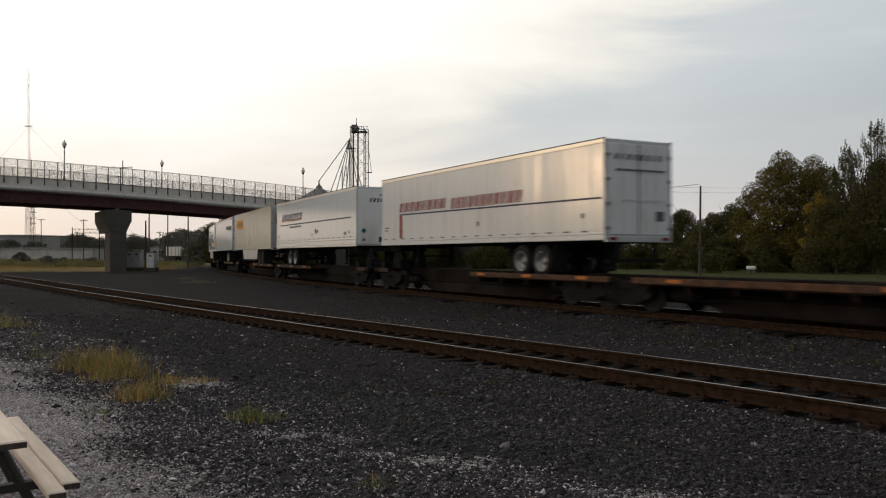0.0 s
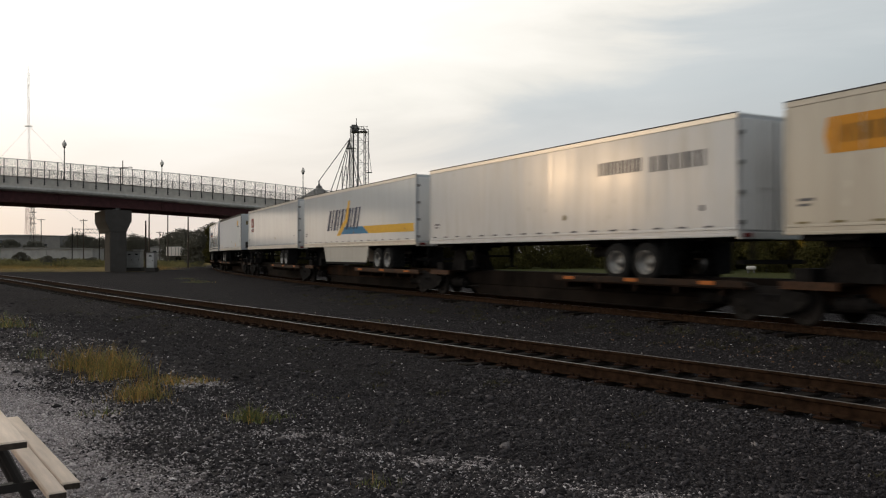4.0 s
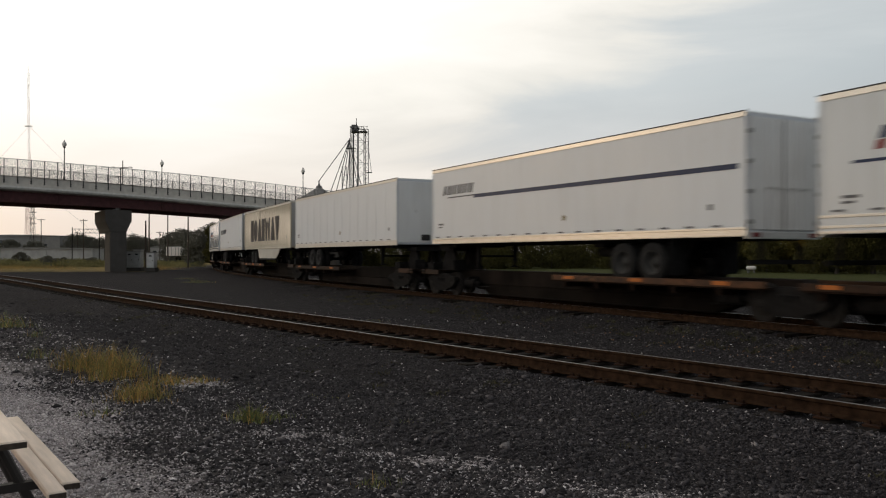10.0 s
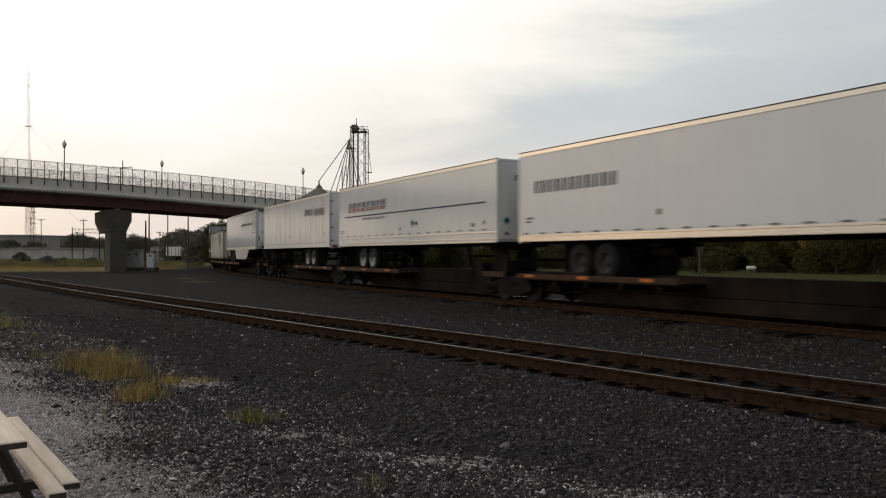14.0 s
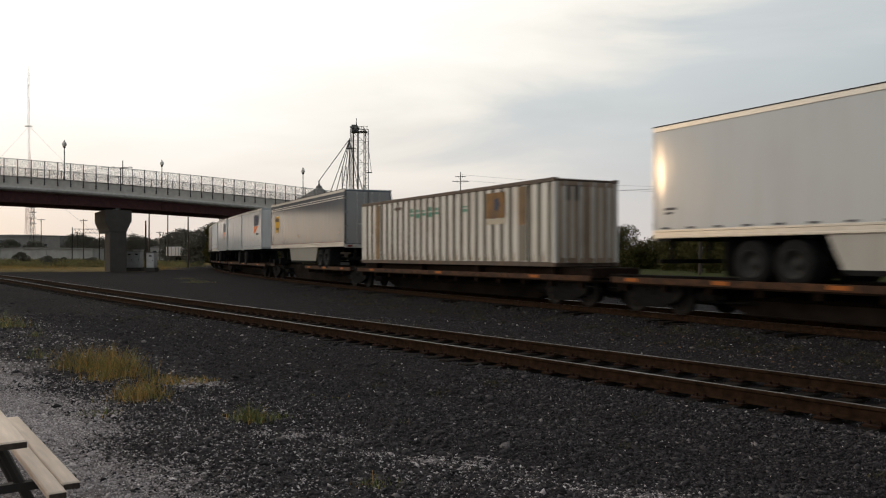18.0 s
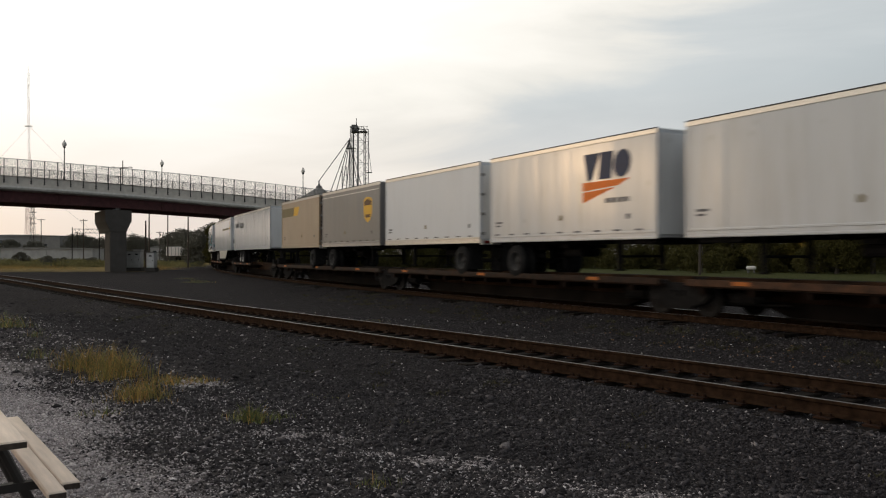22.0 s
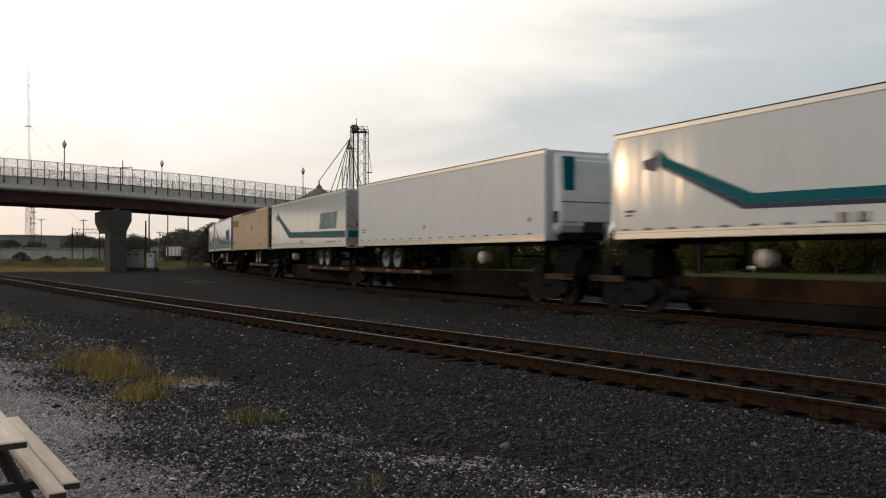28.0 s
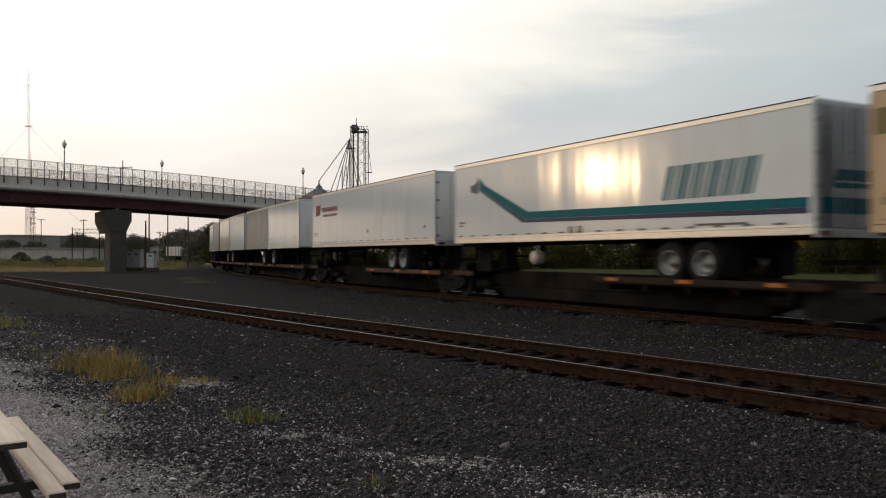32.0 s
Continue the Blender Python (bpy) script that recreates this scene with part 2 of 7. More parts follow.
FENCE_BLACK = plain("dark_fence_paint", (0.03, 0.03, 0.032), 0.55)
GALV = material("galvanised_steel", (0.26, 0.26, 0.26), 0.5, 0.6, 0.1, dirt=(0.12, 0.11, 0.1))
LAMP_GLASS = plain("frosted_lamp_globe", (0.62, 0.60, 0.56), 0.35)
POLE_WOOD = material("old_pole_wood", (0.055, 0.042, 0.033), 0.9, 0.0, 0.25, 8.0, 0.3, 40.0, stretch=(1, 1, 0.1))
# haze over the distance is put into this red, paled to pink
MAST_RED = plain("haze_paled_red_paint", (0.55, 0.36, 0.32), 0.6)
MAST_WHITE = plain("mast_white_paint", (0.75, 0.70, 0.67), 0.6)
PLANK = material("sun_bleached_plank", (0.82, 0.68, 0.575), 0.8, 0.0, 0.07, 5.0, 0.35, 40.0, dirt=(0.40, 0.31, 0.23), dirt_amount=0.55, per_object=0.10, stretch=(0.6, 7.0, 7.0))
TABLE_STEEL = material("dark_table_frame", (0.03, 0.026, 0.024), 0.7)
BARK = material("grey_brown_bark", (0.055, 0.045, 0.036), 0.95, 0.0, 0.3, 10.0, 0.6, 25.0)
LEAF_DARK = material("dark_green_leaves", (0.064, 0.058, 0.018), 0.8, 0.0, 0.2, 2.0, 0.0, island=0.4, spec=0.08)
LEAF_OLIVE = material("olive_green_leaves", (0.095, 0.078, 0.018), 0.8, 0.0, 0.2, 2.0, 0.0, island=0.5, spec=0.08)
LEAF_YELLOW = material("yellowing_leaves", (0.22, 0.145, 0.020), 0.75, 0.0, 0.2, 2.0, 0.0, island=0.45, spec=0.1)
GREEN_BLADE = material("fresh_green_grass", (0.125, 0.15, 0.040), 0.7, 0.0, 0.2, 3.0, 0.0, island=0.5)
GRASS_BLADE = material("yellow_green_grass", (0.20, 0.185, 0.048), 0.7, 0.0, 0.2, 3.0, 0.0, island=0.5)
DULL_BLADE = material("dull_weed_leaves", (0.050, 0.046, 0.024), 0.8, 0.0, 0.2, 3.0, 0.0, island=0.5, spec=0.1)
DEAD_LEAF = material("dead_brown_leaves", (0.15, 0.088, 0.05), 0.8, 0.0, 0.2, 3.0, 0.0, island=0.6, spec=0.1)
DRY_BLADE = material("dry_straw_grass", (0.40, 0.235, 0.065), 0.75, 0.0, 0.2, 3.0, 0.0, island=0.5)
SHED_WHITE = material("white_shed_siding", (0.33, 0.33, 0.33), 0.6, 0.0, 0.08, 0.5, dirt=(0.3, 0.3, 0.29))
SHED_GREY = material("grey_warehouse_siding", (0.20, 0.195, 0.19), 0.7, 0.0, 0.06, 0.5, dirt=(0.27, 0.27, 0.27))
SHED_ROOF = material("dark_shed_roof", (0.17, 0.165, 0.16), 0.6, 0.0, 0.1, 0.5)
SHED_RED = material("dull_red_shed", (0.22, 0.055, 0.04), 0.7, 0.0, 0.1, 0.7)
BIN_STEEL = material("galvanised_bin_sheet", (0.30, 0.30, 0.30), 0.45, 0.5, 0.08, 1.0, dirt=(0.2, 0.19, 0.18))
CABINET = material("silver_signal_cabinet", (0.52, 0.52, 0.52), 0.45, 0.3, 0.06, 2.0, dirt=(0.25, 0.24, 0.22))


def stone_material(name, stops):
    """Broken stone: each piece has its own grey, a few are much paler than the rest."""
    m = bpy.data.materials.new(name)
    m.use_nodes = True
    t = m.node_tree
    bs = t.nodes["Principled BSDF"]
    g = node(t, "ShaderNodeNewGeometry")
    c = ramp(t, g.outputs["Random Per Island"], stops)
    n = node(t, "ShaderNodeTexNoise")
    n.inputs["Scale"].default_value, n.inputs["Detail"].default_value = 60.0, 4.0
    t.links.new(g.outputs["Position"], n.inputs["Vector"])
    c = mixed(t, 1.0, c, ramp(t, n.outputs[0], [(0.3, (0.65,) * 3), (0.7, (1.25,) * 3)]), "MULTIPLY")
    t.links.new(c, bs.inputs["Base Color"])
    bs.inputs["Roughness"].default_value = 0.8
    bs.inputs["Specular IOR Level"].default_value = 0.12
    return m


STONE = stone_material("crushed_stone", [(0.0, (0.018, 0.0162, 0.0179)), (0.5, (0.037, 0.0334, 0.0366)), (0.85, (0.061, 0.0552, 0.060)), (0.97, (0.10, 0.091, 0.098)), (1.0, (0.22, 0.20, 0.20))])
DARKER_STONE = stone_material("darker_crushed_stone", [(0.0, (0.012, 0.0112, 0.0118)), (0.6, (0.023, 0.0212, 0.0224)), (0.92, (0.040, 0.0375, 0.039)), (1.0, (0.16, 0.145, 0.145))])
PALE_STONE = stone_material("pale_limestone_gravel", [(0.0, (0.19, 0.171, 0.177)), (0.5, (0.42, 0.38, 0.39)), (0.85, (0.56, 0.515, 0.525)), (1.0, (0.70, 0.66, 0.67))])
# haze of the distance is put into these paler, greyer leaves
LEAF_FAR = material("haze_tinted_far_leaves", (0.112, 0.108, 0.088), 0.85, 0.0, 0.1, 0.5, 0.0, island=0.12, spec=0.05)
WINDOW_DARK = plain("dark_window_pane", (0.03, 0.035, 0.04), 0.12)


# ---------------------------------------------------------------- mesh helpers
def bm_new():
    return bmesh.new()


def add_box(bm, cx, cy, cz, sx, sy, sz, rot=None, bevel=0.0):
    m = Matrix.Translation((cx, cy, cz)) @ (rot if rot is not None else Matrix.Identity(4)) @ Matrix.Diagonal((sx, sy, sz, 1))
    vs = bmesh.ops.create_cube(bm, size=1.0, matrix=m)["verts"]
    if bevel:
        es = list({e for v in vs for e in v.link_edges})
        bmesh.ops.bevel(bm, geom=es, offset=bevel, segments=1, affect="EDGES", profile=0.5)
    return bm


def box(cx, cy, cz, sx, sy, sz, rot=None, bevel=0.0):
    return add_box(bm_new(), cx, cy, cz, sx, sy, sz, rot, bevel)


def add_tube(bm, a, b, r1, r2=None, seg=8, caps=True):
    a, b = Vector(a), Vector(b)
    d = b - a
    q = d.to_track_quat("Z", "Y").to_matrix().to_4x4()
    bmesh.ops.create_cone(bm, cap_ends=caps, segments=seg, radius1=r1, radius2=r1 if r2 is None else r2, depth=d.length,
                          matrix=Matrix.Translation((a + b) / 2) @ q)
    return bm


def tube(a, b, r1, r2=None, seg=8, caps=True):
    return add_tube(bm_new(), a, b, r1, r2, seg, caps)


def add_prism(bm, pts, depth, place):
    """A flat outline in x and z, given thickness along y."""
    front = [bm.verts.new(place @ Vector((x, 0, z))) for x, z in pts]
    back = [bm.verts.new(place @ Vector((x, depth, z))) for x, z in pts]
    bm.faces.new(front)
    bm.faces.new(back[::-1])
    n = len(pts)
    for i in range(n):
        bm.faces.new((front[i], back[i], back[(i + 1) % n], front[(i + 1) % n]))
    return bm


def prism(pts, depth, place=None):
    bm = add_prism(bm_new(), pts, depth, place if place is not None else Matrix.Identity(4))
    bmesh.ops.recalc_face_normals(bm, faces=bm.faces)
    return bm


def lathe(profile, seg, axis_matrix, caps=True):
    """profile: (radius, height) pairs, turned about z."""
    bm = bm_new()
    rings = []
    for r, h in profile:
        rings.append([bm.verts.new(axis_matrix @ Vector((r * math.cos(2 * math.pi * i / seg), r * math.sin(2 * math.pi * i / seg), h))) for i in range(seg)])
    for a, b in zip(rings, rings[1:]):
        for i in range(seg):
            bm.faces.new((a[i], a[(i + 1) % seg], b[(i + 1) % seg], b[i]))
    if caps and profile[0][0] > 1e-4:
        bm.faces.new(rings[0][::-1])
    if caps and profile[-1][0] > 1e-4:
        bm.faces.new(rings[-1])
    bmesh.ops.remove_doubles(bm, verts=bm.verts, dist=1e-5)
    bmesh.ops.recalc_face_normals(bm, faces=bm.faces)
    return bm


def mesh_of(name, bm, mat, smooth=False):
    me = bpy.data.meshes.new(name)
    bm.to_mesh(me)
    bm.free()
    me.materials.append(mat)
    if smooth:
        me.shade_smooth()
    return me


def part(name, bm, mat, parent, label="", smooth=False):
    """Links a bmesh, or a mesh that is shared, as one part under its thing or part."""
    me = bm if isinstance(bm, bpy.types.Mesh) else mesh_of(name, bm, mat, smooth)
    ob = new(name, me)
    ob.parent = parent
    if label:
        tagged(ob, label)
    return ob


def thing(name, label, category, m=None, group="", kind=""):
    ob = new(name)
    ob.empty_display_size = 0.2
    if m is not None:
        ob.matrix_basis = m
    return tagged(ob, label, category, group, kind)


def raw_mesh(name, verts, faces_flat, sides, mat, smooth=False):
    """A large mesh from arrays: faces that all have the same number of sides."""
    me = bpy.data.meshes.new(name)
    verts = np.asarray(verts, dtype=np.float32)
    idx = np.asarray(faces_flat, dtype=np.int32).ravel()
    n = len(idx) // sides
    me.vertices.add(len(verts))
    me.vertices.foreach_set("co", verts.ravel())
    me.loops.add(len(idx))
    me.loops.foreach_set("vertex_index", idx)
    me.polygons.add(n)
    me.polygons.foreach_set("loop_start", np.arange(0, len(idx), sides, dtype=np.int32))
    me.polygons.foreach_set("loop_total", np.full(n, sides, dtype=np.int32))
    me.update(calc_edges=True)
    me.validate()
    me.materials.append(mat)
    if smooth:
        me.shade_smooth()
    return me


# ---------------------------------------------------------------- the two tracks, in plan
NEAR_HEAD = radians(126.01)                    # the near track runs straight
NU = Vector((math.cos(NEAR_HEAD), math.sin(NEAR_HEAD)))
NW = Vector((NU.y, -NU.x))
NEAR_W = 9.554                                # its centre line lies this far from the eye, square to it
GAUGE = 1.61


def drift(u):
    """The near track's old rails have shifted a little to the side along the way."""
    return -0.03 + 0.139 * np.cos(2 * math.pi * np.clip(u + 1.2, 0.0, 66.0) / 66.0)


def near_point(u, w):
    w = w + float(drift(u))
    return Vector((NU.x * u + NW.x * w, NU.y * u + NW.y * w))


def lay_curve():
    """The train's track: curvature given along it, s growing away from the eye; straight beyond both ends."""
    s = np.arange(-620.0, 720.0, 0.5)
    k = np.interp(s, [-60, -25, 15, 45, 75, 110, 160, 175], [0.0, 0.0067, 0.0027, -0.0028, -0.0019, -0.0025, -0.0031, 0.0])
    head = np.concatenate([[0], np.cumsum((k[1:] + k[:-1]) * 0.25)])
    i0 = int(np.argmin(np.abs(s)))
    head += 1.9403 - head[i0]
    dx, dy = np.cos(head), np.sin(head)
    x = np.concatenate([[0], np.cumsum((dx[1:] + dx[:-1]) * 0.25)])
    y = np.concatenate([[0], np.cumsum((dy[1:] + dy[:-1]) * 0.25)])
    x, y = WIDE * (x - x[i0] + 16.7819), DEEP * (y - y[i0] - 0.2569)
    turn = np.unwrap(np.arctan2(np.gradient(y), np.gradient(x)))
    x, y = x - 0.095 * np.sin(turn), y + 0.095 * np.cos(turn)
    way = np.concatenate([[0], np.cumsum(np.hypot(np.diff(x), np.diff(y)))])
    i1 = int(np.argmin(np.abs(s - 25.0)))
    return way - way[i1] + 24.83, x, y, turn


CS, CX, CY, CH = lay_curve()


def far_point(s, side=0.0):
    """A point of the train's track; side > 0 lies towards the eye."""
    h = float(np.interp(s, CS, CH))
    return Vector((float(np.interp(s, CS, CX)) - side * math.sin(h), float(np.interp(s, CS, CY)) + side * math.cos(h)))


def far_distance(x, y):
    """How far points lie from the train's track (arrays), and on which side."""
    px, py = CX[::8], CY[::8]
    d2 = (x[:, None] - px[None]) ** 2 + (y[:, None] - py[None]) ** 2
    i = np.argmin(d2, axis=1)
    h = CH[::8][i]
    side = -(x - px[i]) * np.sin(h) + (y - py[i]) * np.cos(h)
    return np.sqrt(d2[np.arange(len(x)), i]), side


def ground_height(x, y):
    x, y = np.atleast_1d(np.asarray(x, float)), np.atleast_1d(np.asarray(y, float))
    w = x * NW.x + y * NW.y - drift(x * NU.x + y * NU.y)
    near = np.abs(w - NEAR_W)
    far, _ = far_distance(x, y)
    # ballast lies to the tops of the ties beside the rails, and falls off over the shoulders
    bed_n = -0.03 + np.clip((near - 0.90) / 0.2, 0, 1) * 0.026 - np.clip((near - 1.42) / 1.7, 0, 1) * 0.19
    bed_f = 0.0 - np.clip((far - 1.5) / 2.2, 0, 1) * 0.22
    z = np.maximum(bed_n, bed_f)
    z = np.where(w < NEAR_W - 3.05, -0.16 + np.clip((NEAR_W - 3.05 - w) / 4.0, 0, 1) * 0.14, z)
    z = z - 0.18 * np.clip((y - 70) / 35, 0, 1) * np.clip((far - 2.5) / 4, 0, 1)
    z = z - 0.03 * (near < 0.70) - 0.03 * (far < 0.70)
    z = z * WIDE
    off = np.clip((near - 1.6) / 1.0, 0, 1) * np.clip((far - 1.8) / 1.5, 0, 1) * (y < 90)
    return z + off * 0.014 * np.sin(x * 2.1 + 0.6 * y) * np.sin(y * 1.7 - 0.4 * x)


def gz(x, y):
    return float(ground_height([x], [y])[0])


# ---------------------------------------------------------------- ground
def ground_material():
    m = bpy.data.materials.new("railway_ground")
    m.use_nodes = True
    t = m.node_tree
    bs = t.nodes["Principled BSDF"]
    geo = node(t, "ShaderNodeNewGeometry")
    pos = geo.outputs["Position"]

    def noise_at(scale, detail=6.0, rough=0.6):
        n = node(t, "ShaderNodeTexNoise")
        n.inputs["Scale"].default_value, n.inputs["Detail"].default_value, n.inputs["Roughness"].default_value = scale, detail, rough
        t.links.new(pos, n.inputs["Vector"])
        return n.outputs[0]

    def cells(scale):
        n = node(t, "ShaderNodeTexVoronoi")
        n.inputs["Scale"].default_value = scale
        t.links.new(pos, n.inputs["Vector"])
        return n

    big, mid = noise_at(0.35), noise_at(1.6)
    st = cells(52.0)
    fine = cells(72.0)
    # dark cinders and crushed stone
    grey = node(t, "ShaderNodeSeparateColor")
    t.links.new(st.outputs["Color"], grey.inputs[0])
    dark = ramp(t, grey.outputs[0], [(0.0, (0.012, 0.0108, 0.0118)), (0.7, (0.031, 0.0281, 0.0304)), (1.0, (0.065, 0.059, 0.0603))])
    soil = ramp(t, mid, [(0.3, (0.019, 0.0170, 0.0184)), (0.7, (0.033, 0.0297, 0.0318))])
    c = mixed(t, ramp(t, big, [(0.42, (0.0,) * 3), (0.62, (0.7,) * 3)]), dark, soil)
    # the pale gravel of the path, which runs along the track
    fg = node(t, "ShaderNodeSeparateColor")
    t.links.new(fine.outputs["Color"], fg.inputs[0])
    pale = ramp(t, fg.outputs[0], [(0.0, (0.13, 0.117, 0.117)), (0.7, (0.30, 0.272, 0.272)), (1.0, (0.47, 0.435, 0.435))])
    attr = node(t, "ShaderNodeAttribute")
    attr.attribute_name = "cover"
    cov = node(t, "ShaderNodeSeparateColor")
    t.links.new(attr.outputs["Color"], cov.inputs[0])
    path = arith(t, "MULTIPLY", cov.outputs[2], ramp(t, mid, [(0.3, (0.7,) * 3), (0.6, (1.0,) * 3)]))
    c = mixed(t, path, c, pale)
    # lawn and rough grass beyond the railway
    sep = node(t, "ShaderNodeSeparateXYZ")
    t.links.new(pos, sep.inputs[0])
    green = ramp(t, mid, [(0.3, (0.040, 0.047, 0.017)), (0.7, (0.070, 0.074, 0.027))])
    straw = ramp(t, noise_at(0.25), [(0.4, (0.10, 0.085, 0.034)), (0.6, (0.26, 0.185, 0.075))])
    lawn = arith(t, "MULTIPLY", cov.outputs[0], ramp(t, mid, [(0.25, (0.8,) * 3), (0.5, (1.0,) * 3)]))
    c = mixed(t, lawn, c, green)
    c = mixed(t, cov.outputs[1], c, straw)
    t.links.new(c, bs.inputs["Base Color"])
    bs.inputs["Roughness"].default_value = 0.9
    bs.inputs["Specular IOR Level"].default_value = 0.03
    hgt = arith(t, "ADD", arith(t, "MULTIPLY", st.outputs["Distance"], -1.0), arith(t, "MULTIPLY", fine.outputs["Distance"], -0.4))
    bu = node(t, "ShaderNodeBump")
    bu.inputs["Strength"].default_value, bu.inputs["Distance"].default_value = 0.9, 0.03
    t.links.new(hgt, bu.inputs["Height"])
    t.links.new(bu.outputs[0], bs.inputs["Normal"])
    return m


def cover_at(x, y):
    """Where grass has taken the ground: lawn behind the train's track, dry grass to the far side of the near one."""
    dist, side = far_distance(x, y)
    lawn = np.clip((dist - 9.0) / 4.0, 0, 1) * (side < 0)
    w = x * NW.x + y * NW.y
    straw = np.clip((y - 112 - 0.10 * x) / 8.0, 0, 1) * (side > 0) * np.clip((dist - 8) / 4, 0, 1)
    straw = np.maximum(straw, np.clip((NEAR_W - 16 - w) / 6, 0, 1) * np.clip((y - 60) / 20, 0, 1))
    return lawn, straw


def pale_at(x, y):
    """Share of pale gravel: the path beside the table, and a streak of spilled gravel that slants towards the track."""
    x, y = x / WIDE, y / DEEP
    w, u = x * 0.8453 + y * 0.5344, y * 0.8453 - x * 0.5344
    wob = 0.22 * np.sin(u * 1.3 + 0.8) + 0.12 * np.sin(u * 3.1 + w * 2.0)
    path = np.maximum(np.clip((2.65 + wob - w) / 1.1, 0, 1), 0.16 * np.clip((4.9 + wob - w) / 1.0, 0, 1))
    mid = 3.5 + (8.1 - u) * 0.42 + 0.10 * np.sin(u * 4.0)
    streak = np.clip(1.1 - np.abs(w - mid) / 0.55, 0, 1) * np.clip((u - 3.6) / 0.8, 0, 1) * np.clip((8.9 - u) / 0.7, 0, 1) * (0.36 + 0.22 * np.sin(u * 5.0 + w * 3.0) + 0.12 * np.sin(u * 11.0 - w * 7.0))
    heap = 0.8 * np.exp(-((w - 3.95) / 0.40) ** 2 - ((u - 12.4) / 0.5) ** 2)
    return np.clip(np.maximum(np.maximum(path, streak), heap), 0, 1)


def build_ground():
    def axis(lo, hi, steps):
        a = []
        v = 0.0
        for lim, step in steps:
            while v < lim:
                a.append(v)
                v += step
        return np.unique(np.concatenate([-np.array([q for q in a if q <= -lo]), np.array([q for q in a if q <= hi])]))
    gx = axis(-2600, 2600, [(10, 0.2), (24, 0.4), (70, 1.6), (170, 5), (700, 40), (2700, 250)])
    gy = axis(-700, 3200, [(20, 0.2), (34, 0.4), (80, 1.2), (190, 3), (800, 40), (3300, 250)])
    gy = np.concatenate([gy[gy < 0][::9], gy[gy >= 0]])
    xx, yy = np.meshgrid(gx, gy, indexing="ij")
    x, y = xx.ravel(), yy.ravel()
    z = np.concatenate([ground_height(x[i:i + 4000], y[i:i + 4000]) for i in range(0, len(x), 4000)])
    n = len(gy)
    i, j = np.meshgrid(np.arange(len(gx) - 1), np.arange(n - 1), indexing="ij")
    a = (i * n + j).ravel()
    faces = np.stack([a, a + n, a + n + 1, a + 1], 1)
    me = raw_mesh("ground", np.stack([x, y, z], 1), faces, 4, ground_material(), True)
    cov = [cover_at(x[k:k + 4000], y[k:k + 4000]) for k in range(0, len(x), 4000)]
    lawn, straw = np.concatenate([c[0] for c in cov]), np.concatenate([c[1] for c in cov])
    layer = me.color_attributes.new("cover", "FLOAT_COLOR", "POINT")
    layer.data.foreach_set("color", np.stack([lawn, straw, np.where(y < 60, pale_at(x, y), 0.0), np.ones_like(lawn)], 1).astype(np.float32).ravel())
    tagged(new("ground", me), "dark crushed-stone railway ground with a pale gravel path", "ground", kind="structure")


build_ground()


# ---------------------------------------------------------------- tracks
RAIL_SECTION = [(-0.070, 0.0), (0.070, 0.0), (0.070, 0.012), (0.012, 0.030), (0.010, 0.120), (0.036, 0.134), (0.037, 0.160), (0.026, 0.170),
                (-0.026, 0.170), (-0.037, 0.160), (-0.036, 0.134), (-0.010, 0.120), (-0.012, 0.030), (-0.070, 0.012)]


def rail_mesh(points, base):
    """Sweeps the rail's section along points (x, y); the running surface takes the second material."""
    bm = bm_new()
    rings = []
    n = len(points)
    for i, p in enumerate(points):
        d = (points[min(i + 1, n - 1)] - points[max(i - 1, 0)]).normalized()
        nx, ny = d.y, -d.x
        rings.append([bm.verts.new((p.x + nx * a, p.y + ny * a, base + b)) for a, b in RAIL_SECTION])
    k = len(RAIL_SECTION)
    for a, b in zip(rings, rings[1:]):
        for i in range(k):
            f = bm.faces.new((a[i], a[(i + 1) % k], b[(i + 1) % k], b[i]))
            f.material_index = 1 if i == 7 else 0
    bm.faces.new(rings[0][::-1])
    bm.faces.new(rings[-1])
    bmesh.ops.recalc_face_normals(bm, faces=bm.faces)
    me = mesh_of("rail", bm, RAIL_RUST)
    me.materials.append(RAIL_HEAD)
    return me


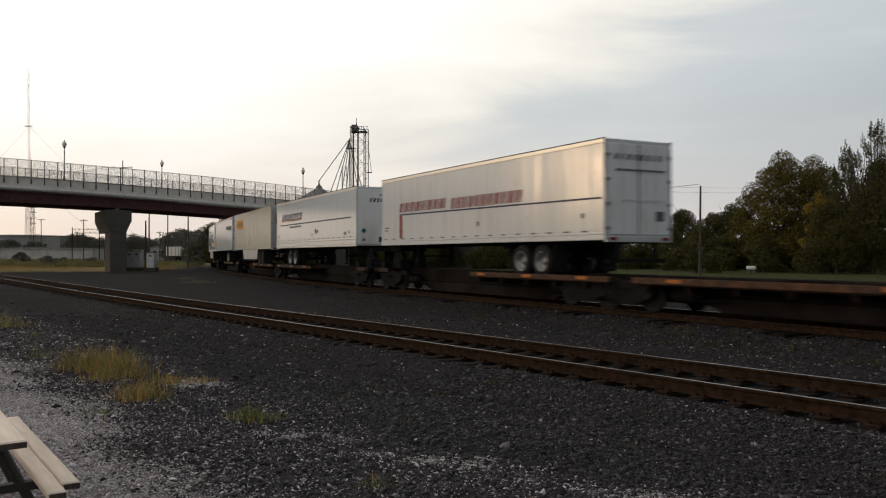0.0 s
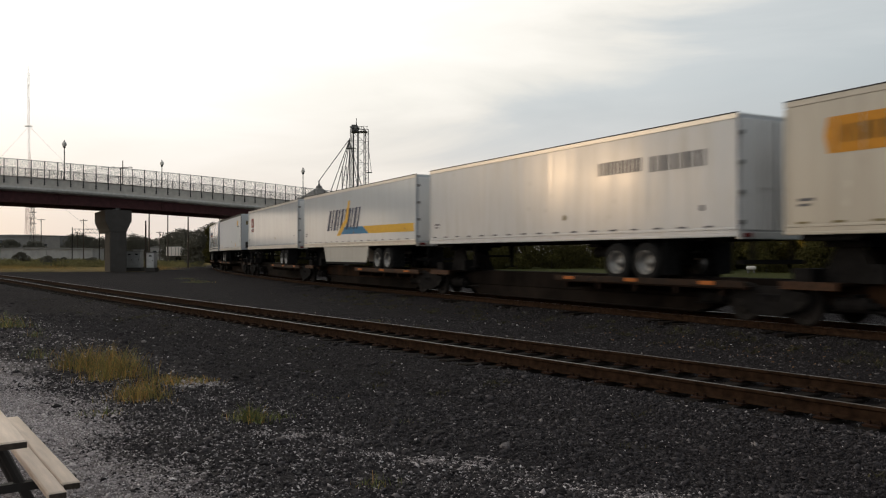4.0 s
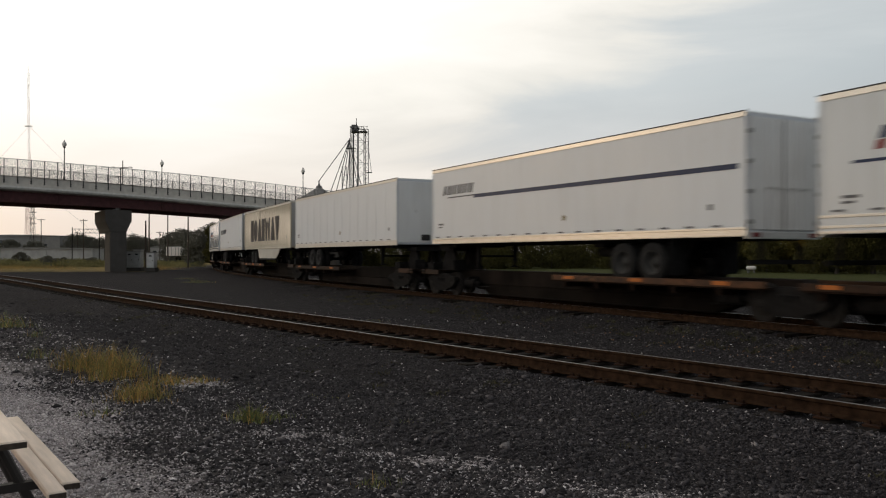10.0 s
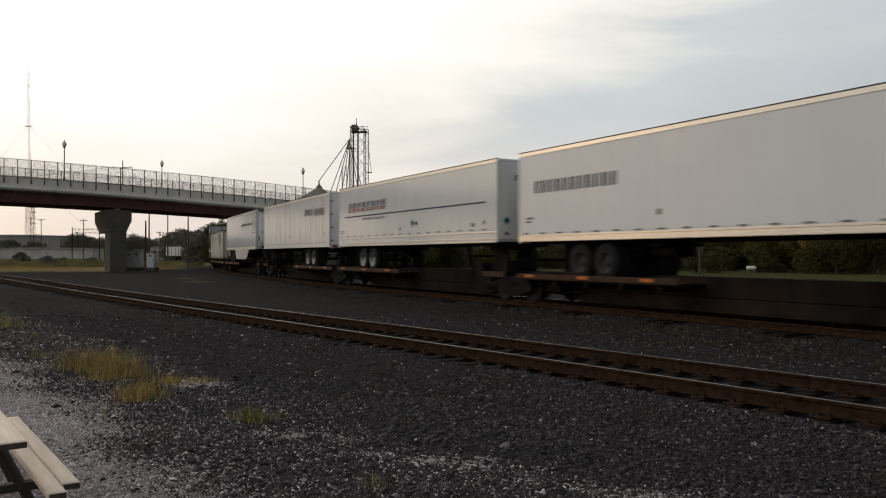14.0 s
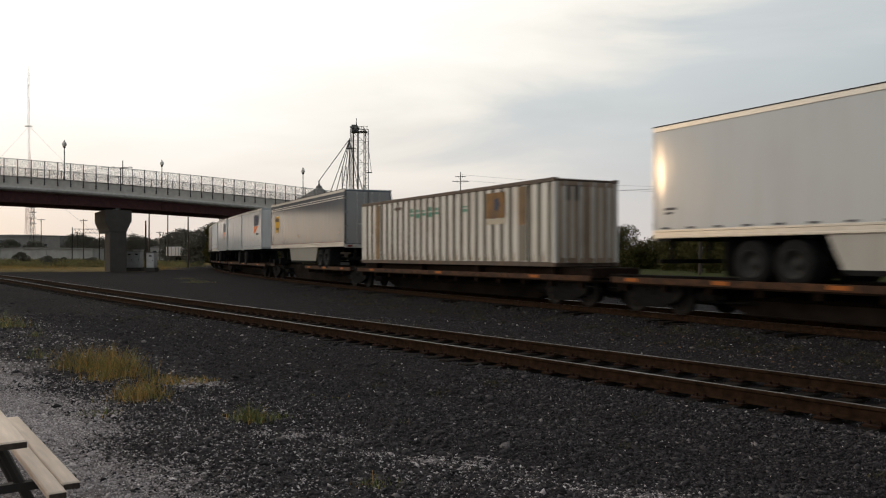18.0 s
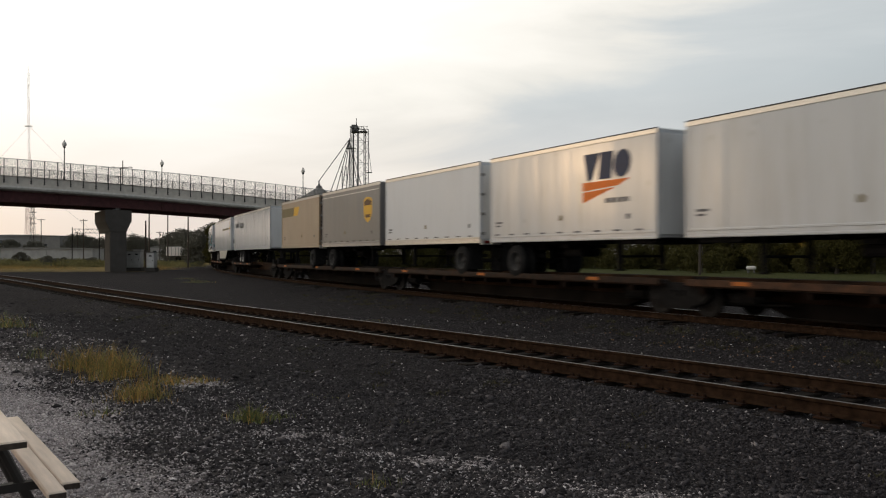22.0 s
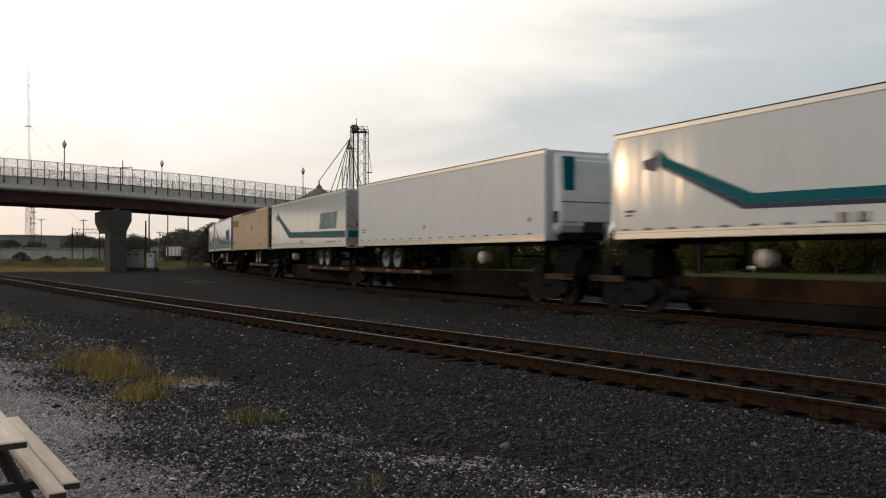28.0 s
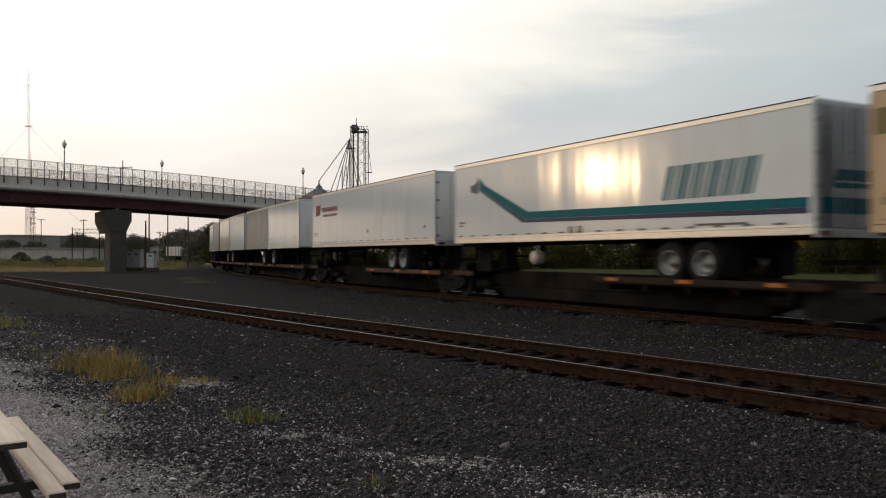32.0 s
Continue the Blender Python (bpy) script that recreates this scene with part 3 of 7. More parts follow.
def build_tracks():
    near = thing("railway_track", "rusty single track on dark ballast and wooden ties", "railway track", kind="structure")
    far = thing("railway_track", "curved main track that the freight train runs on", "railway track", kind="structure")
    for side in (-1, 1):
        pts = [near_point(u, NEAR_W + side * GAUGE / 2) for u in np.concatenate([np.arange(-90, -6, 6.0), np.arange(-6, 72, 1.5), np.arange(72, 330, 6.0)])]
        part("rail", rail_mesh(pts, RAIL_TOP - 0.17), RAIL_RUST, near)
        pts = [far_point(s, side * GAUGE / 2) for s in np.concatenate([np.arange(-560, -40, 10.0), np.arange(-40, 190, 2.0), np.arange(190, 640, 15.0)])]
        part("rail", rail_mesh(pts, RAIL_TOP - 0.17), RAIL_RUST, far)
    tie = mesh_of("tie", box(0, 0, -0.09, 2.6, 0.23, 0.18, bevel=0.015), TIE_WOOD)
    plate = mesh_of("tie_plate", box(0, 0, 0.012, 0.34, 0.19, 0.022), PLATE_RUST)
    spike_bm = bm_new()
    for sx in (-1, 1):
        for sy in (-1, 1):
            add_box(spike_bm, sx * 0.085, sy * 0.06, 0.04, 0.035, 0.025, 0.05)
    spike = mesh_of("spike", spike_bm, PLATE_RUST)
    rng = random.Random(3)
    ang = math.degrees(NEAR_HEAD) - 90
    for k, u in enumerate(np.arange(-14, 62, 0.54)):
        p = near_point(u, NEAR_W + rng.uniform(-0.05, 0.05))
        o = part("tie", tie, TIE_WOOD, near)
        o.matrix_basis = pose(p.x, p.y, 0.006 + rng.uniform(-0.012, 0.006), 0, rng.uniform(-0.4, 0.4), ang + rng.uniform(-1.5, 1.5))
        if u < 26:
            for side in (-1, 1):
                q = near_point(u, NEAR_W + side * GAUGE / 2)
                part("tie_plate", plate, PLATE_RUST, near).matrix_basis = pose(q.x, q.y, 0.006, 0, 0, ang)
                part("spike", spike, PLATE_RUST, near).matrix_basis = pose(q.x, q.y, 0.0, 0, 0, ang)
    for s in np.arange(-6, 62, 0.56):
        p = far_point(s)
        o = part("tie", tie, TIE_WOOD, far)
        o.matrix_basis = pose(p.x, p.y, rng.uniform(-0.01, 0.008), 0, 0, math.degrees(float(np.interp(s, CS, CH))) - 90 + rng.uniform(-1, 1))


build_tracks()


# ---------------------------------------------------------------- the freight train
# Things of the train are built with x along the train towards its head, z up from the rail tops; the side at -y faces the eye.
DECK, BODY_LOW, BODY_TOP, HALF = 0.75, 1.84, 4.52, 1.30
FACE = -HALF - 0.004


def travel(t):
    """Metres that the train has gone since the start."""
    k = (t - 16.0) / 16.0
    return 15.2453 * t + 10 * (0.1903 * k ** 2 + 0.0591 * k ** 3 + 0.1059 * k ** 4)


def rotated_y():
    return Matrix.Rotation(radians(90), 4, "X")


TYRE_PROFILE = [(0.30, -0.29), (0.44, -0.29), (0.495, -0.24), (0.50, -0.06), (0.44, -0.02), (0.44, 0.02), (0.50, 0.06), (0.495, 0.24), (0.44, 0.29), (0.30, 0.29)]
TYRE = mesh_of("tyre", lathe(TYRE_PROFILE, 28, rotated_y(), False), RUBBER, True)
RIM_PROFILE = [(0.0, 0.19), (0.07, 0.19), (0.09, 0.15), (0.12, 0.13), (0.15, 0.10), (0.22, 0.13), (0.25, 0.20), (0.285, 0.285), (0.302, 0.292), (0.302, -0.28)]
RIM = mesh_of("rim", lathe(RIM_PROFILE, 24, rotated_y()), BRIGHT_ALU, True)
UNIT_WHITE = material("cooling_unit_white", (0.66, 0.665, 0.68), 0.4, 0.0, 0.03, 3.0, 0.0, dirt=(0.40, 0.38, 0.36), dirt_amount=0.4, spec=0.3)
DARK_RIM = RIM.copy()
DARK_RIM.materials[0] = DULL_RIM
HINGE = mesh_of("hinge", box(0, 0, 0, 0.05, 0.16, 0.09), GALV)
ROD = mesh_of("lock_rod", add_box(tube((0.045, 0, BODY_LOW + 0.08), (0.045, 0, BODY_TOP - 0.12), 0.018, seg=6), 0.05, 0.12, 2.9, 0.03, 0.28, 0.04), ALU)
CACHE = {}


def shared(key, maker):
    if key not in CACHE:
        CACHE[key] = maker()
    return CACHE[key]


def blocks(x0, x1, z0, z1, count, slant=0.0, fill=0.78, rise=0.0):
    """A row of bars, a thick and a thin one for each sign, that stands for a name on the trailer's side."""
    bars = []
    w = (x1 - x0) / count
    for i in range(count):
        for f0, f1 in ((0.0, 0.36 + 0.05 * (i % 2)), (0.56, 0.78)):
            a, b = x0 + (i + f0) * w, x0 + (i + f1) * w
            bars.append(sheet([(a, z0), (b, z0), (b + slant, z1), (a + slant, z1)]))
    return bars


def sheet(pts, proud=0.004):
    return prism(pts, 0.004, Matrix.Translation((0, FACE - proud, 0)))


def shapes(x0, x1, z0, z1, kinds, slant=0.0):
    """Plain solids in a row, each about as broad and tall as a sign of the name: oval, triangle, wedge or block."""
    out = []
    wide = {"o": 1.15, "t": 1.1, "v": 1.05, "b": 0.9, "w": 1.45}
    unit = (x1 - x0) / sum(wide[k] for k in kinds)
    place = Matrix.Translation((0, FACE - 0.014, 0))
    a, h = x0, z1 - z0
    for k in kinds:
        w = wide[k] * unit
        b, m = a + w * 0.90, a + w * 0.45
        if k == "o":
            r, n = w * 0.45, 20
            ring = [(m + r * math.cos(2 * math.pi * i / n), (z0 + z1) / 2 + h / 2 * math.sin(2 * math.pi * i / n)) for i in range(n)]
            polys = [ring]
        elif k == "t":
            polys = [[(a - 0.04 * w, z0), (b + 0.04 * w, z0), (m + 0.13 * w, z1), (m - 0.13 * w, z1)]]
        elif k == "v":
            polys = [[(m - 0.13 * w, z0), (m + 0.13 * w, z0), (b + 0.04 * w, z1), (a - 0.04 * w, z1)]]
        elif k == "w":
            polys = [[(a + 0.13 * w, z0), (a + 0.30 * w, z0), (m + 0.02 * w, z1 - 0.1 * h), (m - 0.16 * w, z1 - 0.25 * h), (a + 0.19 * w, z1), (a, z1)],
                     [(b - 0.30 * w, z0), (b - 0.13 * w, z0), (b, z1), (b - 0.19 * w, z1), (m + 0.16 * w, z1 - 0.25 * h), (m + 0.03 * w, z1 - 0.12 * h)]]
        else:
            polys = [[(a, z0), (b, z0), (b, z1), (a, z1)]]
        bm = bm_new()
        for p in polys:
            add_prism(bm, [(q + slant * (r - z0) / h, r) for q, r in p], 0.004, place)
        bmesh.ops.recalc_face_normals(bm, faces=bm.faces)
        out.append(bm)
        a += w
    return out


def oval(cx, cz, rx, rz, seg=28, inner=0.0):
    pts = [(cx + rx * math.cos(2 * math.pi * i / seg), cz + rz * math.sin(2 * math.pi * i / seg)) for i in range(seg)]
    if not inner:
        return sheet(pts)
    bm = bm_new()
    for i in range(seg):
        a, b = pts[i], pts[(i + 1) % seg]
        c, d = ((cx + (p[0] - cx) * inner, cz + (p[1] - cz) * inner) for p in (b, a))
        add_prism(bm, [a, b, c, d], 0.004, Matrix.Translation((0, FACE - 0.004, 0)))
    bmesh.ops.recalc_face_normals(bm, faces=bm.faces)
    return bm


def shield(cx, cz, w, h):
    pts = [(-0.5, 0.38), (-0.3, 0.47), (0, 0.5), (0.3, 0.47), (0.5, 0.38), (0.5, -0.1), (0.38, -0.3), (0.2, -0.42), (0, -0.5), (-0.2, -0.42), (-0.38, -0.3), (-0.5, -0.1)]
    return [(cx + a * w, cz + b * h) for a, b in pts]


def trailer(label, length=16.15, wheels=1, paint=WHITE, rail_paint=None, posts=0.0, tape=None, skirt=None, skirt_paint=None, nose_unit="", tank=False,
            trim=None, end_paint=None, axles=2, rims=RIM, deep_rail=False, tank_at=5.15):
    """A box trailer. wheels: 1 when its axles and doors are at the leading end, -1 when they trail."""
    ob = thing("box_trailer" if axles == 2 else "short_box_trailer", label, "trailer", group="trailers on the train")
    l2 = length / 2
    rail_paint = rail_paint or (RAIL_ALU if paint in (WHITE, MATTE_WHITE) else paint)
    w = wheels
    key = (length,)
    body = part("body", shared(("body", key, paint.name), lambda: mesh_of("body", box(0, 0, (BODY_LOW + BODY_TOP) / 2, length - 0.06, 2 * HALF, BODY_TOP - BODY_LOW - 0.04, bevel=0.02), paint)), paint, ob)
    part("roof", shared(("roof", key), lambda: mesh_of("roof", box(0, 0, BODY_TOP - 0.005, length - 0.10, 2 * HALF - 0.06, 0.03, bevel=0.01), ALU)), ALU, ob)
    for sy in (-1, 1):
        tk = trim or RAIL_ALU
        part("roof_edge", shared(("roofedge", key), lambda: mesh_of("roof_edge", box(0, 0, BODY_TOP + 0.012, length - 0.02, 0.05, 0.026), DARK_TRIM)), DARK_TRIM, ob).location = (0, sy * (HALF - 0.006), 0)
        part("top_rail", shared(("toprail", key, tk.name), lambda: mesh_of("top_rail", box(0, 0, BODY_TOP - 0.058, length - 0.03, 0.022, 0.115, bevel=0.006), tk)), tk, ob).location = (0, sy * (HALF + 0.006), 0)
        def lower_rail():
            return mesh_of("bottom_rail", box(0, 0, BODY_LOW - 0.01 + high / 2, length - 0.03, 0.02, high, bevel=0.004), paint if deep_rail else rail_paint)

        def rail_lip():
            return mesh_of("rail_lip", box(0, 0.012 * sy, 0, length - 0.04, 0.026, 0.055, bevel=0.008), rail_paint)
        high = 0.36 if deep_rail else 0.20
        for z in (0.025, high - 0.03) + ((high * 0.36,) if deep_rail else ()):
            part("rail_lip", shared(("lip", key, rail_paint.name, sy), rail_lip), rail_paint, ob).location = (0, sy * (HALF + 0.006), BODY_LOW + z)
        part("bottom_rail", shared(("botrail", key, rail_paint.name, sy, deep_rail), lower_rail), rail_paint, ob).location = (0, sy * (HALF + 0.006), 0)
        for sx in (-1, 1):
            part("corner_post", shared(("post", (trim or paint).name), lambda: mesh_of("corner_post", box(0, 0, (BODY_LOW + BODY_TOP) / 2, 0.10, 0.03, BODY_TOP - BODY_LOW - 0.3, bevel=0.01), trim or paint)), paint, ob).location = (sx * (l2 - 0.06), sy * (HALF + 0.005), 0)
    if posts:
        lap = shared(("lap", paint.name), lambda: mesh_of("side_post", box(0, 0, (BODY_LOW + BODY_TOP) / 2 + 0.03, 0.05, 0.008, BODY_TOP - BODY_LOW - 0.42), paint))
        for x in np.linspace(-l2 + 0.15, l2 - 0.15, max(2, round((length - 0.3) / posts) + 1)):
            for sy in (-1, 1):
                part("side_post", lap, paint, ob).location = (float(x), sy * (HALF + 0.004), 0)
    if tape:
        strip = shared(("tape", tape.name), lambda: mesh_of("reflective_strip", box(0, FACE - 0.022, BODY_LOW + 0.235, 0.30, 0.004, 0.04), tape))
        for x in np.arange(-l2 + 0.5, l2 - 0.3, 0.92):
            part("reflective_strip", strip, tape, ob).location = (float(x), 0, 0.20 if deep_rail else 0)
    # rear: two doors with hinges and lock rods, frame, bumper and lights
    rx = w * (l2 - 0.02)
    dp = end_paint or (LIGHTENED_END_WHITE if paint in (WHITE, MATTE_WHITE, DULL_WHITE) else paint)
    for sy in (-1, 1):
        d = part("door", shared(("door", dp.name), lambda: mesh_of("door", box(0, 0, (BODY_LOW + BODY_TOP) / 2 + 0.02, 0.04, 1.18, BODY_TOP - BODY_LOW - 0.24, bevel=0.012), dp)), dp, ob)
        d.location = (rx + w * 0.012, sy * 0.61, 0)
    part("door_seal", shared("seal", lambda: mesh_of("door_seal", box(0, 0, (BODY_LOW + BODY_TOP) / 2 + 0.02, 0.03, 0.05, BODY_TOP - BODY_LOW - 0.26), DARK_TRIM)), DARK_TRIM, ob).location = (rx + w * 0.012, 0, 0)
    for hz in (2.15, 2.8, 3.45, 4.1):
        for hy in (-1.20, 1.20):
            part("hinge", HINGE, ALU, ob).location = (rx + w * 0.03, hy, hz)
    for ry in (-0.62, -0.22, 0.22, 0.62):
        part("lock_rod", ROD, ALU, ob).matrix_basis = pose(rx, ry, 0, 0, 0, 0 if w > 0 else 180)
    part("rear_sill", shared("sill", lambda: mesh_of("rear_sill", box(0, 0, BODY_LOW + 0.02, 0.10, 2.56, 0.16, bevel=0.01), ALU)), ALU, ob).location = (rx, 0, 0)

    def bumper():
        bm = bm_new()
        add_box(bm, 0, 0, 1.28, 0.10, 2.3, 0.10)
        for sy in (-0.7, 0.7):
            add_box(bm, 0, sy, 1.56, 0.08, 0.10, 0.52)
        return mesh_of("bumper", bm, BLACK_STEEL)
    part("bumper", shared("bumper", bumper), BLACK_STEEL, ob).location = (rx - w * 0.08, 0, 0)
    for sy in (-1, 1):
        part("tail_lamp", shared("taillamp", lambda: mesh_of("tail_lamp", box(0, 0, BODY_LOW + 0.03, 0.03, 0.26, 0.09, bevel=0.01), INK_RED)), INK_RED, ob).location = (rx + w * 0.06, sy * 1.02, 0)
    # running gear
    pos = (l2 - 3.2 - 0.1, l2 - 4.42 - 0.1) if axles == 2 else (l2 - 1.55,)

    def slider(n):
        bm = bm_new()
        span = 2.9 if n == 2 else 1.6
        for sy in (-0.5, 0.5):
            add_box(bm, 0, sy, BODY_LOW - 0.13, span, 0.10, 0.24)
            for k in range(n):
                x = (k - (n - 1) / 2) * 1.22
                add_box(bm, x + 0.3, sy, 1.42, 0.75, 0.08, 0.12)
                add_box(bm, x, sy, 1.30, 0.16, 0.12, 0.30)
        for k in range(n):
            x = (k - (n - 1) / 2) * 1.22
            add_tube(bm, (x, -1.15, 1.25), (x, 1.15, 1.25), 0.07, seg=8)
        return mesh_of("slider", bm, BLACK_STEEL)
    part("axle_frame", shared(("slider", axles), lambda: slider(axles)), BLACK_STEEL, ob).location = (w * sum(pos) / len(pos), 0, 0)
    for x in pos:
        for sy in (-1, 1):
            wh = part("tyre", TYRE, RUBBER, ob)
            wh.matrix_basis = pose(w * x, sy * 0.98, DECK + 0.5, 0, 0, 0)
            r = part("rim", rims, BRIGHT_ALU, wh)
            r.matrix_basis = pose(0, 0, 0, 0, 0, 0 if sy < 0 else 180)
    for sy in (-0.98, 0.98):
        part("mudflap", shared("flap", lambda: mesh_of("mudflap", box(0, 0, 1.36, 0.02, 0.60, 0.80), RUBBER)), RUBBER, ob).location = (w * (pos[0] + 0.72), sy, 0)

    def leg():
        bm = box(0, 0, 1.52, 0.13, 0.13, 0.62)
        add_box(bm, 0, 0, 1.20, 0.09, 0.09, 0.30)
        add_box(bm, 0, 0, 1.04, 0.24, 0.24, 0.04)
        return mesh_of("landing_leg", bm, BLACK_STEEL)
    lx = -w * (l2 - (2.9 if axles == 2 else 2.1))
    for sy in (-0.82, 0.82):
        part("landing_leg", shared("leg", leg), BLACK_STEEL, ob).location = (lx, sy, 0)
    part("leg_brace", shared("brace", lambda: mesh_of("leg_brace", box(0, 0, 1.40, 0.06, 1.6, 0.06), BLACK_STEEL)), BLACK_STEEL, ob).location = (lx, 0, 0)
    part("kingpin_plate", shared("king", lambda: mesh_of("kingpin_plate", box(0, 0, BODY_LOW - 0.06, 1.4, 2.3, 0.13, bevel=0.02), BLACK_STEEL)), BLACK_STEEL, ob).location = (-w * (l2 - 1.0), 0, 0)

    def tank_pair():
        bm = tube((-0.45, -0.35, 1.52), (0.45, -0.35, 1.52), 0.13, seg=10)
        add_tube(bm, (-0.45, 0.2, 1.52), (0.45, 0.2, 1.52), 0.13, seg=10)
        add_box(bm, 0, 0, 1.70, 0.5, 1.6, 0.10)
        return mesh_of("air_tank", bm, BLACK_STEEL)
    part("air_tank", shared("airtank", tank_pair), BLACK_STEEL, ob).location = (w * (sum(pos) / len(pos) - 2.2), 0, 0)
    beam = shared("beam", lambda: mesh_of("floor_beam", box(0, 0, BODY_LOW - 0.03, 0.06, 2.5, 0.09), BLACK_STEEL))
    for x in np.arange(-l2 + 0.6, l2 - 0.4, 0.62):
        part("floor_beam", beam, BLACK_STEEL, ob).location = (float(x), 0, 0)
    if skirt:
        a, b, low = skirt
        slope = 0.38
        pts = [(-l2 + a + slope, low), (-l2 + b - (slope if w > 0 else 1.5), low), (-l2 + b, BODY_LOW + 0.01), (-l2 + a, BODY_LOW + 0.01)]
        for sy in (-1, 1):
            part("side_skirt", prism(pts, 0.03, Matrix.Translation((0, sy * 1.27 - 0.015, 0))), skirt_paint or SKIRT, ob, "aerodynamic side skirt")
            lip = [(-l2 + a + slope + 0.1, low - 0.10), (-l2 + b - (slope if w > 0 else 1.5) - 0.1, low - 0.10), (-l2 + b - (slope if w > 0 else 1.5), low), (-l2 + a + slope, low)]
            part("skirt_strip", prism(lip, 0.02, Matrix.Translation((0, sy * 1.27 - 0.01, 0))), RUBBER, ob, "dark rubber strip under the skirt")
    nx = -w * (l2 - 0.03)
    if nose_unit:
        def unit():
            pts = [(0, 2.05), (0.30, 2.05), (0.52, 2.35), (0.56, 3.1), (0.50, 4.25), (0.36, 4.42), (0, 4.42)]
            bm = bm_new()
            add_prism(bm, pts, 2.1, Matrix.Translation((0, -1.05, 0)))
            bmesh.ops.recalc_face_normals(bm, faces=bm.faces)
            bmesh.ops.bevel(bm, geom=bm.edges[:], offset=0.07, segments=2, affect="EDGES")
            return mesh_of("cooling_unit", bm, UNIT_WHITE)
        u = part("cooling_unit", shared("unit", unit), UNIT_WHITE, ob, "refrigeration unit on the trailer's nose")
        u.matrix_basis = pose(nx, 0, 0, 0, 0, 0 if w < 0 else 180)
        gm = DARK_TRIM if nose_unit == "black" else INK_TEAL
        g = part("grille", shared(("grille", nose_unit), lambda: mesh_of("grille", box(0.50, 0.14 if nose_unit == "black" else 0, 3.80, 0.16, 1.78 if nose_unit == "black" else 0.46, 1.22 if nose_unit == "black" else 1.0, bevel=0.04), gm)), gm, u)
        if nose_unit != "black":
            g.location = (0, -0.74, 0)
        if nose_unit == "black":
            part("cowl", shared("cowl", lambda: mesh_of("cowl", box(0.31, 0, 4.45, 0.64, 2.2, 0.09, bevel=0.03), DARK_TRIM)), DARK_TRIM, u)
        part("unit_seam", shared("unitseam", lambda: mesh_of("unit_seam", box(0.535, 0, 2.98, 0.06, 2.0, 0.025), DARK_TRIM)), DARK_TRIM, u)
        part("control_box", shared("unitbox", lambda: mesh_of("control_box", box(0.26, -1.06, 2.55, 0.28, 0.05, 0.34, bevel=0.02), DARK_TRIM)), DARK_TRIM, u)
        part("lower_guard", shared("unitguard", lambda: mesh_of("lower_guard", box(0.22, 0, 1.98, 0.40, 1.7, 0.22, bevel=0.04), BLACK_STEEL)), BLACK_STEEL, u)
        part("exhaust_panel", shared("exhaust", lambda: mesh_of("exhaust_panel", box(0.48, 0.3, 2.25, 0.1, 0.8, 0.3), DARK_TRIM)), DARK_TRIM, u)
    else:
        part("nose_panel", shared(("nose", dp.name), lambda: mesh_of("nose_panel", box(0, 0, (BODY_LOW + BODY_TOP) / 2, 0.03, 2.46, BODY_TOP - BODY_LOW - 0.2, bevel=0.01), dp)), dp, ob).location = (nx - w * 0.012, 0, 0)
        part("air_connector", shared("glad", lambda: mesh_of("air_connector", box(0, 0.1, 2.15, 0.09, 0.42, 0.24, bevel=0.02), DARK_TRIM)), DARK_TRIM, ob).location = (nx - w * 0.05, 0, 0)
    if tank:
        def tank_bm():
            prof = [(0.0, -0.20), (0.17, -0.18), (0.205, -0.12), (0.21, 0.14), (0.18, 0.19), (0.0, 0.20)]
            return mesh_of("fuel_tank", lathe(prof, 20, Matrix.Translation((0, -0.98, 1.36)) @ rotated_y()), TANK_PAINT, True)
        part("fuel_tank", shared("tank", tank_bm), TANK_PAINT, ob, "dirty round-ended fuel tank").location = (-w * (l2 - tank_at), 0, 0)
    ob["length"] = length
    ob["tray"] = wheels
    return ob


def letter(ob, name, bm, mat, label=""):
    """Adds a mark to the side; a list of marks becomes one part each."""
    for piece in bm if isinstance(bm, list) else [bm]:
        bmesh.ops.translate(piece, verts=piece.verts, vec=(-ob["length"] / 2, 0, 0))
        part(name, piece, mat, ob, label)


# liveries: plain shapes in the colours of the marks
INK_AMBER = plain("amber_sign_paint", (0.50, 0.22, 0.025), 0.45)


def livery_red_stripe(ob):
    letter(ob, "lettering", blocks(1.95, 6.3, 3.12, 3.48, 8, 0.10, 0.72), INK_RED, "faded red lettering bars")
    letter(ob, "lettering", blocks(6.7, 11.8, 3.06, 3.44, 11, 0.10, 0.76), INK_RED, "faded red lettering bars")
    letter(ob, "stripe", sheet([(1.95, 3.00), (16.0, 2.93), (16.0, 2.98), (1.95, 3.06)]), INK_NAVY, "thin navy stripe")
    letter(ob, "stripe", sheet([(1.95, 2.10), (2.24, 2.10), (2.24, 2.985), (1.95, 2.985)]), INK_RED, "upright red bar")
    rear = Matrix.Translation((ob["length"] / 2 + 0.030, 0, 0)) @ Matrix.Rotation(radians(90), 4, "Z")
    for k in range(8):
        part("lettering", prism([(-0.95 + k * 0.24, 3.98), (-0.83 + k * 0.24, 3.98), (-0.80 + k * 0.24, 4.14), (-0.92 + k * 0.24, 4.14)], 0.004, rear), INK_GREY, ob)
    part("stripe", prism([(-0.9, 3.68), (1.0, 3.68), (1.0, 3.74), (-0.9, 3.74)], 0.004, rear), INK_GREY, ob)
    part("marking", prism([(0.62, 2.35), (0.98, 2.35), (0.98, 2.62), (0.62, 2.62)], 0.004, rear), INK_GREY, ob)


